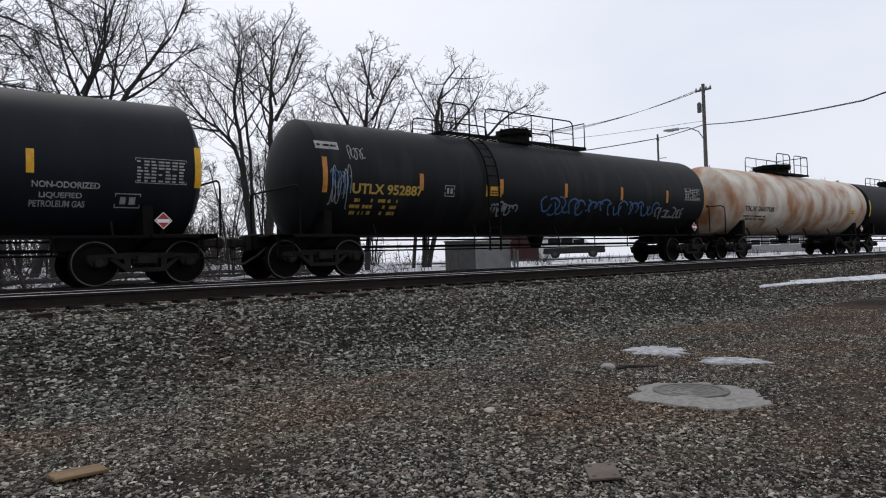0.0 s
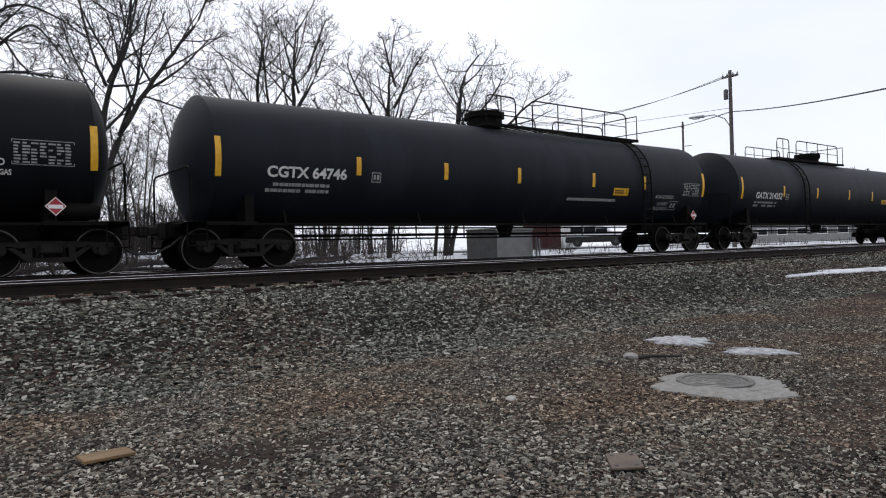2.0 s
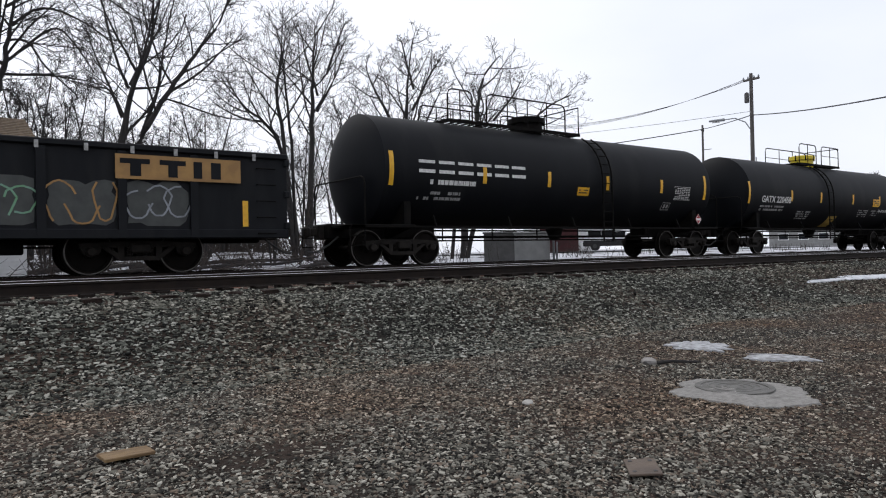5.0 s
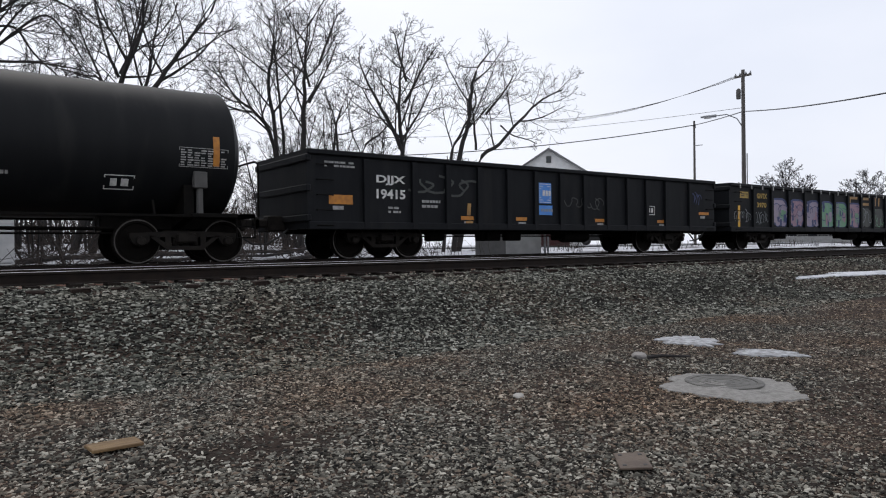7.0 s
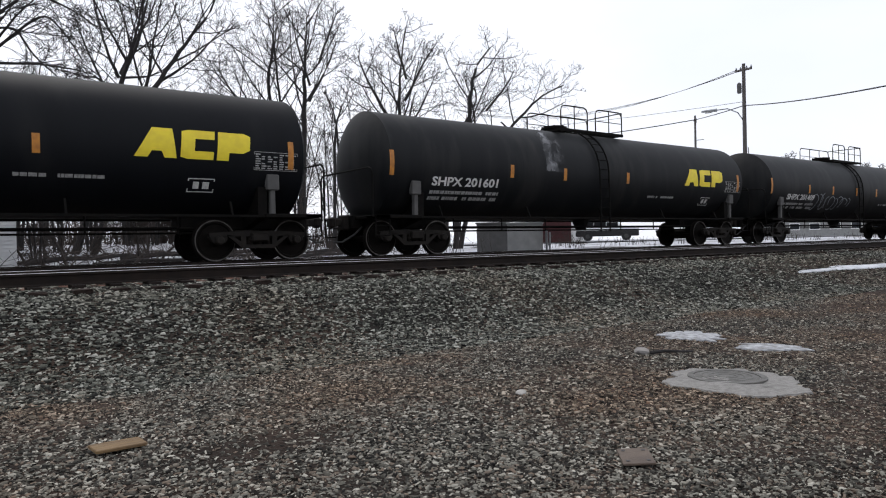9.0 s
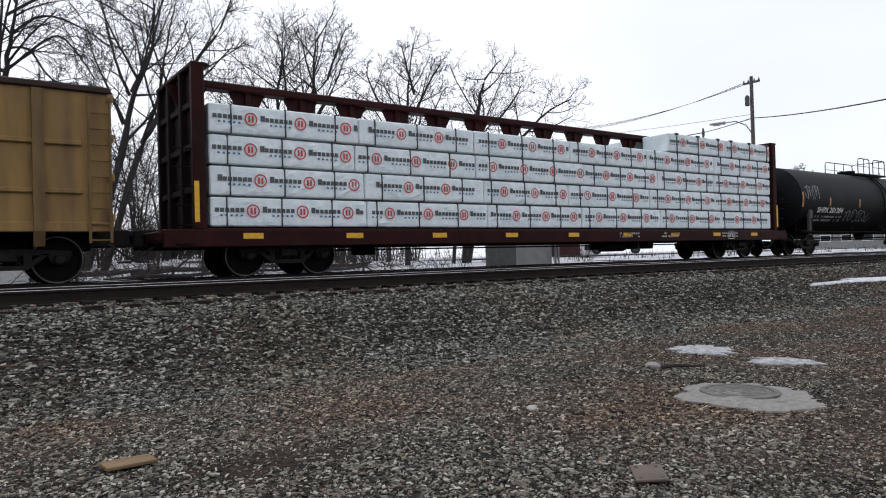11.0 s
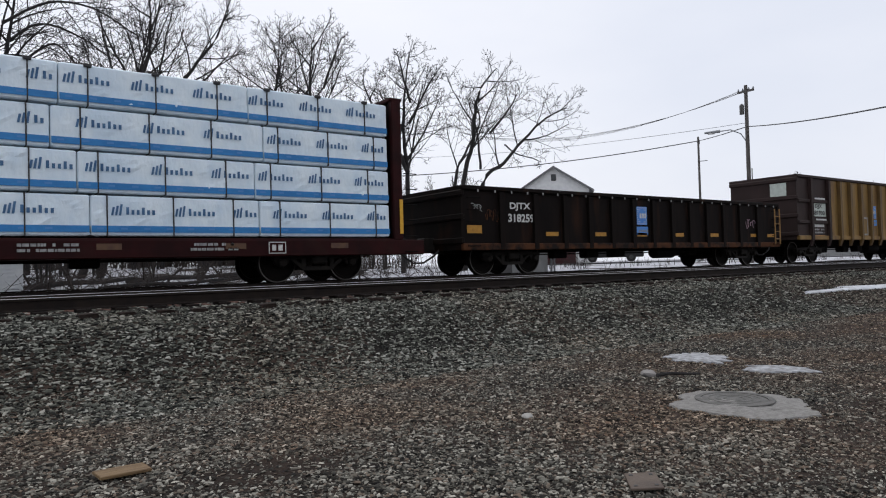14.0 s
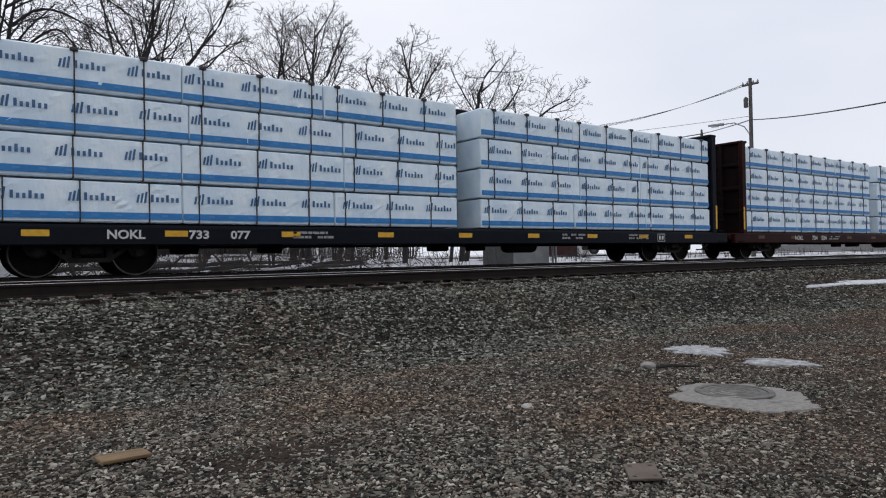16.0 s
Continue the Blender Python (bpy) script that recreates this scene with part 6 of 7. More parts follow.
def centerbeam(m, half, load_half, deck, top, mat, label, style, layers, layer_h, gap, nums, texts, seed, step=None, wrap=None, sill=None):
    car = start_car("centerbeam_flat_car", m, label, "flat car", "lumber flat cars")
    sill = sill or mat
    part("deck_floor", Shape().cbox(-load_half - 0.25, load_half + 0.25, -1.40, 1.40, deck - 0.10, deck - 0.02, 0.02), sill, car)
    for sg in (-1, 1):
        a, b = sg * 1.30, sg * 1.46
        part("side_sill", Shape().cbox(-load_half - 0.9, load_half + 0.9, min(a, b), max(a, b), deck - 0.42, deck - 0.05, 0.02), sill, car)
    part("centre_sill", Shape().cbox(-half + 0.5, half - 0.5, -0.35, 0.35, 0.62, deck - 0.1, 0.03), UNDERFRAME, car)
    for d in (-1, 1):
        x = d * (load_half + 0.14)
        # on maroon cars the shade within the bulkhead is put into its colour
        inner = BULKHEAD_SHADED if mat is MAROON else mat
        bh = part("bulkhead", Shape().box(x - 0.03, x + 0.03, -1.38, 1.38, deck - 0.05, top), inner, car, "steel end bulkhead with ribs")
        for y in (-1.36, -0.5, 0.5, 1.36):
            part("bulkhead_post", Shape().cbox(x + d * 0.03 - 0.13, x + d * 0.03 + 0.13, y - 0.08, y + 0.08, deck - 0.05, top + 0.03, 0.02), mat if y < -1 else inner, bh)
        part("bulkhead_cap", Shape().cbox(x - 0.17, x + 0.2, -1.44, 1.44, top, top + 0.09, 0.02), mat, bh)
        for z in (deck + 0.8, deck + 1.7, deck + 2.6):
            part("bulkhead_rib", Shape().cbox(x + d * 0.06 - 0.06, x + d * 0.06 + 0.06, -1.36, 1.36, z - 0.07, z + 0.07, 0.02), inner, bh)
        grab_ladder(car, d * (load_half + 0.5), -1.5, deck - 0.35, deck + 1.6, 6, UNDERFRAME, 0.34)
        s = Shape()
        patch(s, d * (load_half + 0.14) - 0.05 + d * 0.1, d * (load_half + 0.14) + 0.05 + d * 0.1, deck + 0.1, deck + 0.95, Skin(y=-1.45))
        part("reflective_stripe", s.mesh("reflective_stripe", YELLOW), YELLOW, car)
        part("end_sill", Shape().cbox(min(d * (load_half + 0.3), d * (half - 0.5)), max(d * (load_half + 0.3), d * (half - 0.5)), -1.3, 1.3, deck - 0.30, deck - 0.08, 0.03), sill, car)
    part("top_chord", Shape().cbox(-load_half, load_half, -0.20, 0.20, top - 0.12, top + 0.05, 0.03), mat, car)
    n = 16
    for k in range(n + 1):
        x = -load_half + 2 * load_half * k / n
        part("centre_post", Shape().cbox(x - 0.07, x + 0.07, -0.10, 0.10, deck - 0.05, top - 0.1, 0.02), mat, car)
        g = Shape().prism([(x - 0.45, top - 0.1), (x + 0.45, top - 0.1), (x + 0.1, top - 0.75), (x - 0.1, top - 0.75)], "y", -0.02, 0.02)
        part("gusset", g, mat, car)
    for sg in (-1, 1):
        x = sg * 0.38
        z0, z1 = deck + 0.3, top - 0.5
        g = Shape()
        g.tube([(-0.4, 0, z0), (0.4, 0, z1)], 0.08, 6)
        g.tube([(-0.4, 0, z1), (0.4, 0, z0)], 0.08, 6)
    part("cross_brace", g, mat, car)
    flat = Skin(y=-1.462)
    for k in range(9):
        x = -load_half + 1.2 + k * (2 * load_half - 2.4) / 8
        s = Shape()
        patch(s, x - 0.50, x - 0.06, deck - 0.25, deck - 0.13, flat)
        mt = YELLOW if mat is NAVY or style == "grey" else WORN_TAPE
        part("reflective_stripe", s.mesh("reflective_stripe", mt), mt, car, "yellow reflective tape")
    for txt, a, b in texts:
        lettering(txt, a - m, b - m, deck - 0.30, 0.18, flat, LETTER_WHITE, car, label="white stencilled reporting mark or number")
    for k, a in enumerate(nums):
        text_bars(a - m, a - m + 1.0, deck - 0.30, deck - 0.1, 2, flat, LETTER_DIM, car, seed + k)
    frame_mark(car, load_half - 3.2, deck - 0.36, 0.4, 0.26, flat, LETTER_WHITE)
    th = half - 3.35
    for d in (-1, 1):
        add_truck(car, d * th)
    under_gear(car, th, seed)
    add_couplers(car, half)
    # the load
    rnd = random.Random(seed)
    group = "lumber packs on the flat cars"
    wrap = wrap or WRAP
    for side in (-1, 1):
        for L in range(layers):
            z = deck + 0.02 + L * layer_h
            spans = [(-load_half + 0.05, gap[0]), (gap[1], load_half - 0.05)] if gap and side < 0 else [(-load_half + 0.05, load_half - 0.05)]
            if step and L == layers - 1:
                spans = [(step, load_half - 0.05)]
            for a, b in spans:
                n = max(1, round((b - a) / 3.75))
                cuts = [a + (b - a) * k / n + (rnd.uniform(-0.35, 0.35) if 0 < k < n else 0) for k in range(n + 1)]
                for k in range(n):
                    w = cuts[k + 1] - cuts[k] - 0.015
                    lumber_pack(m + (cuts[k] + cuts[k + 1]) / 2, side * 0.80 + rnd.uniform(-0.02, 0.02), z, w, 1.10, layer_h - 0.045, style, rnd.randrange(10 ** 6), group, wrap, far=side > 0, top=L == layers - 1)


def build_flat_cars():
    centerbeam(-191.37, 12.45, 10.95, 1.07, 4.42, MAROON, "maroon centerbeam flat car stacked with wrapped lumber", "grey", 5, 0.665, None, (-189.6, -187.5, -184.0), [], 5, step=-186.85 + 191.37, wrap=WRAP_GREY)
    centerbeam(-265.10, 12.45, 10.95, 1.02, 4.42, MAROON, "maroon centerbeam flat car stacked with wrapped lumber", "blue", 4, 0.83, (-0.35, 0.50), (-269.7, -262.0, -259.0), [("NOKL", -272.6, -271.95), ("734", -271.2, -270.75), ("524", -270.4, -269.95)], 6)
    centerbeam(-289.30, 12.45, 10.95, 1.02, 4.46, NAVY, "navy centerbeam flat car stacked with wrapped lumber", "blue", 4, 0.83, (-0.45, 0.35), (-294.4, -286.0, -283.0), [("NOKL", -298.16, -297.48), ("733", -296.65, -296.25), ("077", -295.8, -295.38)], 9)


# ---- yard: things on the near ground ----
def blob(cx, cy, rx, ry, turn, h, seed, n=40, rough=0.22, rings=4):
    """A low mound with a ragged outline that lies on the ground."""
    s = Shape()
    ca, sa = math.cos(turn), math.sin(turn)
    pts = []
    for j in range(rings + 1):
        f = (1.0, 0.96, 0.72, 0.42, 0.12)[j]
        for k in range(n):
            a = 2 * math.pi * k / n
            w = 1 + rough * noise.noise((3 * math.cos(a) + seed, 3 * math.sin(a), seed * 1.7)) * 1.6 + rough * 0.5 * noise.noise((9 * math.cos(a) + seed, 9 * math.sin(a), seed))
            u, v = rx * f * w * math.cos(a), ry * f * w * math.sin(a)
            x, y = cx + u * ca - v * sa, cy + u * sa + v * ca
            z = ground_z(x, y) + (h * (0.45 + 0.55 * (1 - f * f)) if j else -0.03) + (0.01 * noise.noise((x * 9, y * 9, seed)) if j else 0)
            pts.append((x, y, z))
    f = [(j * n + k, j * n + (k + 1) % n, (j + 1) * n + (k + 1) % n, (j + 1) * n + k) for j in range(rings) for k in range(n)]
    f.append(tuple(range(rings * n, (rings + 1) * n)))
    return s.add(pts, f, True)


def stone(name, x, y, size, mat, label, seed):
    rnd = random.Random(seed)
    bm = bmesh.new()
    bmesh.ops.create_icosphere(bm, subdivisions=2, radius=1)
    for v in bm.verts:
        k = 1 + 0.22 * noise.noise(v.co * 1.3 + Vector((seed, 0, 0)))
        v.co = Vector((v.co.x * size[0] * k, v.co.y * size[1] * k, v.co.z * size[2] * k))
    me = bpy.data.meshes.new(name)
    bm.to_mesh(me)
    bm.free()
    me.materials.append(mat)
    ob = new(name, me)
    ob.matrix_basis = pose(x, y, ground_z(x, y) + size[2] * 0.55, 0, 0, rnd.uniform(0, 180))
    tagged(ob, label, "stone")


def make_yard():
    tagged(part("concrete_apron", blob(5.95, 3.55, 0.66, 0.62, radians(-44), 0.030, 2, 64, 0.16), CONCRETE), "pale broken concrete collar round the manhole in gravel", "concrete")
    man = thing("manhole", pose(6.06, 3.69, ground_z(6.06, 3.69) + 0.022, 0, 0, 0), "round cast iron manhole cover in a concrete collar", "manhole")
    part("frame_ring", Shape().lathe([(0.0, 0.355), (0.012, 0.355), (0.016, 0.345), (0.013, 0.30), (0.0, 0.30)], "z", 40, closed=True), CAST_IRON, man)
    lid = part("cover", Shape().lathe([(-0.02, 0.292), (0.006, 0.292), (0.010, 0.285), (0.010, 0.02)], "z", 40), CAST_IRON, man)
    for r in (0.23, 0.16, 0.09):
        part("cover_ridge", Shape().lathe([(0.009, r + 0.012), (0.016, r + 0.006), (0.016, r - 0.006), (0.009, r - 0.012)], "z", 36, closed=True), CAST_IRON, lid)
    for (x, y, rx, ry, a, h, sd) in ((8.31, 5.53, 0.40, 0.50, -57, 0.034, 5), (8.07, 4.33, 0.38, 0.22, -60, 0.035, 8), (25.1, 8.80, 6.0, 0.17, -1.5, 0.05, 9)):
        tagged(part("snow_patch", blob(x, y, rx, ry, radians(a), h, sd, 60, 0.42), SNOW if sd == 9 else THIN_SNOW), "thin melting patch of dirty snow on gravel", "snow", "snow patches")
    z = ground_z(0.95, 5.1)
    b = Shape().cbox(-0.168, 0.168, -0.072, 0.072, 0, 0.024, 0.005)
    ob = part("wooden_board", b, BOARD_WOOD)
    ob.matrix_basis = pose(0.97, 5.0, z + 0.03, 6, 3, 12)
    tagged(ob, "short damp yellow-brown board lying on gravel", "board")
    pl = thing("steel_plate", pose(3.40, 2.68, ground_z(3.40, 2.68) + 0.025, 2, -3, -42), "flat tan rusted steel tie plate lying on gravel", "steel plate")
    part("plate", Shape().cbox(-0.095, 0.095, -0.135, 0.135, 0, 0.016, 0.004), PLATE_STEEL, pl)
    for x in (-0.06, 0.06):
        for y in (-0.09, 0.09):
            part("spike_hole", Shape().box(x - 0.011, x + 0.011, y - 0.011, y + 0.011, 0.0165, 0.0185), BLACK_INK, pl)
    stone("smooth_stone", 6.66, 5.13, (0.13, 0.09, 0.05), PEBBLE, "smooth rounded grey stone on gravel", 3)
    stone("pale_stone", 4.17, 4.52, (0.085, 0.05, 0.02), WHITE_STONE, "small pale limestone chip on gravel", 4)
    st = part("dark_stick", Shape().tube([(-0.22, 0, 0.02), (-0.05, 0.02, 0.035), (0.12, -0.01, 0.03), (0.28, 0.02, 0.02)], 0.022, 6, 0.014), BARK)
    st.matrix_basis = pose(6.81, 4.86, ground_z(6.81, 4.86) + 0.01, 0, 0, -35)
    tagged(st, "short dark rotten stick on gravel", "stick")


# ---- trees ----
def shoot(rnd, p, d, length, r, level, limbs, twigs, lift, last, thin):
    """One branch: a tapered tube that bends upwards and bears smaller ones along it."""
    n = (6, 6, 5, 3, 2)[level]
    wob = (0.08, 0.11, 0.13, 0.15, 0.18)[level]
    pts = [p]
    for i in range(n):
        d = (d + Vector((rnd.uniform(-1, 1), rnd.uniform(-1, 1), rnd.uniform(-1, 1))) * wob + Vector((0, 0, lift))).normalized()
        p = p + d * (length / n)
        pts.append(p)
    (limbs if level < 2 else twigs).tube(pts, r, (7, 5, 4, 3, 3)[level], max(thin * 0.75, r * 0.4), cap=False)
    if level < last:
        side_shoots(rnd, pts, length, r, level, limbs, twigs, lift, last, thin)


def side_shoots(rnd, pts, length, r, level, limbs, twigs, lift, last, thin, count=None, first=0.2):
    """Branches that leave at a narrow angle, longest low down, on alternate sides."""
    n = len(pts) - 1
    count = count or (7, 6, 3, 2)[level]
    roll = rnd.uniform(0, 6.28)
    for k in range(count):
        f = first + (0.98 - first) * (k + rnd.uniform(0.1, 0.9)) / count
        i = min(n - 1, int(f * n))
        q = pts[i].lerp(pts[i + 1], min(1.0, f * n - i))
        ax = (pts[i + 1] - pts[i]).normalized()
        u = ax.orthogonal().normalized()
        roll += 2.4 + rnd.uniform(-0.5, 0.5)
        side = u * math.cos(roll) + ax.cross(u) * math.sin(roll)
        a = radians(rnd.uniform(28, 68))
        nd = ax * math.cos(a) + side * math.sin(a)
        ln = length * (0.12 + 0.42 * (1 - f)) if level == 0 else length * (0.28, 0.38, 0.44, 0.50)[level] * (0.75 + 0.8 * (1 - f))
        shoot(rnd, q, nd, ln * rnd.uniform(0.75, 1.3), max(thin, r * (1 - 0.6 * f) * rnd.uniform(0.36, 0.55)), level + 1, limbs, twigs, lift, last, thin)


def smooth_line(pts, rnd, wobble, n=4):
    """A crooked curve through the points."""
    p = [pts[0]] + list(pts) + [pts[-1]]
    out = []
    for i in range(1, len(p) - 2):
        for k in range(n):
            t = k / n
            a, b, c, d = p[i - 1], p[i], p[i + 1], p[i + 2]
            q = 0.5 * (2 * b + (c - a) * t + (2 * a - 5 * b + 4 * c - d) * t * t + (3 * b - a - 3 * c + d) * t ** 3)
            out.append(q + Vector((rnd.uniform(-1, 1), rnd.uniform(-1, 1), 0)) * (wobble if k else 0))
    return out + [pts[-1]]


def tree(x, y, stems, seed, label, lift=0.075, last=4, limb_count=11, first=0.16, group="bare trees beyond the tracks", thin=0.0090):
    """stems: a radius and the (x, height) points through which a main limb runs; heights in the world."""
    rnd = random.Random(seed)
    z = ground_z(x, y) - 0.1
    ob = thing("bare_tree", pose(x, y, z), label, "tree", group)
    limbs, twigs = Shape(), Shape()
    for r, *line in stems:
        line = [(u, h if h < 5 else 5 + (h - 5) * 0.95) for u, h in line]
        foot = line[0][1] < 2
        deep = rnd.uniform(-1.5, 1.5)
        top = max(h for _, h in line)
        pts = [Vector((u, deep * (max(0, h - 3) / max(top - 3, 1)), (h - z) if (i or not foot) else 0.0)) for i, (u, h) in enumerate(line)]
        pts = smooth_line(pts, rnd, r * 0.35)
        length = sum((b - a).length for a, b in zip(pts, pts[1:]))
        limbs.tube(pts, r, 8, 0.022)
        side_shoots(rnd, pts, length * (0.8 if foot else 1.15), r, 0, limbs, twigs, lift, last, thin, limb_count if foot else limb_count - 3, 0.27 if foot else first)
    for nm, sh, mt in (("trunk", limbs, BARK), ("crown", twigs, TWIG)):
        part(nm, sh.mesh(nm, mt), mt, ob)
    return ob


def small_tree(x, y, h, spread, seed, label="small leafless tree among brown brush", stems=3, **k):
    rnd = random.Random(seed)
    g = ground_z(x, y)
    rows = []
    for i in range(stems):
        side = (i - (stems - 1) / 2) * spread + rnd.uniform(-0.3, 0.3)
        rows.append((0.0125 * h ** 0.8, (side * 0.1, g), (side * 0.35, g + h * 0.45), (side, g + h * rnd.uniform(0.85, 1.0))))
    tree(x, y, rows, seed, label, **k)


def make_trees():
    tree(6.42, 35.4, [(0.19, (-1.2, 1.2), (0.4, 6.6), (1.0, 9.9), (1.8, 12.2), (1.7, 15.5)), (0.09, (1.0, 9.9), (0.6, 10.9), (0.2, 12.8), (-0.2, 14.9)),
                      (0.17, (-0.4, 1.2), (1.2, 6.9), (2.6, 9.7), (3.8, 11.7), (5.0, 13.6), (5.6, 15.2)), (0.11, (1.5, 7.4), (2.3, 9.8), (2.7, 12.1), (3.4, 15.3)),
                      (0.08, (2.6, 9.7), (4.3, 11.1), (6.0, 13.2)), (0.09, (1.0, 10.0), (2.0, 12.5), (2.7, 15.8)), (0.07, (0.6, 8.3), (0.1, 9.6), (-0.5, 9.7), (-1.7, 9.9))],
         21, "leafless tree with several dark spreading stems")
    tree(15.44, 35.0, [(0.14, (0.0, 1.1), (-0.3, 6.9), (-1.2, 8.8), (-2.3, 9.7), (-3.3, 11.4)), (0.14, (0.0, 1.1), (-0.6, 7.6), (-1.0, 10.3), (-0.7, 12.5), (-1.1, 14.0)),
                       (0.11, (0.1, 1.1), (0.0, 6.7), (-0.2, 9.8), (-0.4, 12.6), (-0.1, 13.9))], 22, "leafless tree with three leaning stems")
    tree(15.4, 33.0, [(0.19, (0.0, 1.1), (0.4, 6.7), (0.7, 9.8), (0.9, 12.2), (1.2, 14.3)), (0.08, (0.6, 9.1), (1.7, 11.2), (2.3, 12.7)), (0.07, (0.7, 10.0), (0.1, 12.1), (-0.2, 13.6)),
                      (0.07, (0.8, 11.0), (1.4, 12.9), (1.8, 14.0))], 23, "tall straight leafless tree")
    tree(16.81, 32.0, [(0.10, (-0.1, 1.0), (0.2, 6.5), (0.6, 8.4), (1.4, 10.2)), (0.06, (0.2, 6.3), (-0.1, 8.2), (-0.6, 9.3)), (0.09, (0.5, 1.1), (1.4, 6.2), (2.4, 7.4), (3.4, 8.4))],
         24, "young thin leafless tree", limb_count=7)
    tree(19.58, 30.3, [(0.15, (0.0, 0.9), (0.3, 5.8), (0.1, 8.2), (0.1, 10.3), (0.5, 13.0)), (0.12, (0.3, 6.3), (-0.8, 8.1), (-1.9, 9.7), (-2.5, 11.0)), (0.08, (0.1, 8.9), (1.0, 10.7), (1.8, 12.0)),
                       (0.08, (0.3, 6.9), (1.5, 8.6), (2.6, 10.7)), (0.07, (0.1, 10.0), (-0.5, 11.5), (-0.8, 12.4))], 25, "leafless tree with leaning stems")
    tree(21.99, 28.6, [(0.16, (0.0, 0.8), (0.5, 5.6), (1.4, 8.1), (1.8, 10.4), (2.5, 11.7), (3.6, 12.8)), (0.07, (1.0, 6.4), (0.5, 8.4), (-0.2, 9.8)),
                       (0.13, (0.3, 0.8), (1.4, 5.6), (2.8, 6.9), (4.1, 8.3), (5.3, 9.4), (6.2, 10.0), (7.3, 10.5)), (0.10, (-0.7, 1.0), (-0.5, 5.7), (0.0, 7.2), (0.8, 8.9), (0.4, 9.9)),
                       (0.05, (4.1, 8.3), (4.9, 7.8), (6.2, 7.6), (6.8, 7.4)), (0.07, (1.5, 8.4), (2.7, 9.9), (3.2, 10.8))], 26, "leafless tree with a long leaning limb", limb_count=7)
    tree(0.73, 25.5, [(0.15, (-0.1, 1.4), (0.5, 5.9), (0.9, 7.6), (1.1, 9.1), (1.4, 11.2)), (0.10, (0.5, 4.7), (0.5, 7.4), (0.8, 9.0), (1.0, 11.6)), (0.05, (1.0, 8.0), (1.7, 8.8), (2.5, 9.5), (3.1, 8.9), (3.6, 8.0)),
                      (0.05, (1.1, 9.1), (2.0, 9.9), (3.1, 9.7), (4.2, 9.0)), (0.04, (1.1, 8.7), (1.6, 8.7), (2.1, 7.9), (3.0, 7.0)), (0.03, (0.6, 6.7), (1.1, 6.8), (1.4, 6.2)),
                      (0.05, (0.9, 9.4), (2.1, 10.3), (3.4, 10.4), (4.8, 9.7))], 27, "large leafless tree with drooping outer branches", lift=-0.06, limb_count=10)
    small_tree(4.8, 37.0, 9.0, 1.2, 28)
    small_tree(2.1, 39.0, 8.4, 1.0, 41)
    small_tree(11.7, 38.0, 9.4, 1.3, 29, "small leafless tree with a fan of slender stems")
    small_tree(8.8, 41.0, 7.6, 1.4, 30)
    small_tree(18.0, 38.9, 8.0, 1.3, 42)
    small_tree(3.2, 30.5, 5.6, 0.9, 43, limb_count=6)
    small_tree(12.6, 31.0, 5.4, 1.0, 44, limb_count=6)
    small_tree(23.6, 30.4, 5.6, 1.0, 45, limb_count=6)
    small_tree(9.1, 30.2, 6.0, -1.2, 46, "leaning leafless tree among brush", 2, limb_count=7)
    small_tree(2.0, 29.4, 6.4, 1.5, 47, "leaning leafless tree among brush", 2, limb_count=7)
    rnd = random.Random(91)
    for k in range(13):
        y = rnd.uniform(36.5, 45)
        small_tree(y * rnd.uniform(0.06, 0.68), y, rnd.uniform(6.0, 9.6), rnd.uniform(0.9, 1.6), 100 + k, "slender leafless tree at the back of the thicket", 3, limb_count=7, thin=0.009)
    # far trees along the road
    for x, y, h, sd in ((140.9, 75.2, 15.0, 31), (142.7, 72.2, 17.5, 32), (144.6, 69.0, 14.5, 33), (147.6, 61.6, 12.5, 34), (148.9, 58.8, 14.0, 35), (150.1, 55.8, 12.5, 37)):
        small_tree(x, y, h, h * 0.22, sd, "distant leafless tree with a rounded crown", last=3, group="distant trees", thin=0.04)


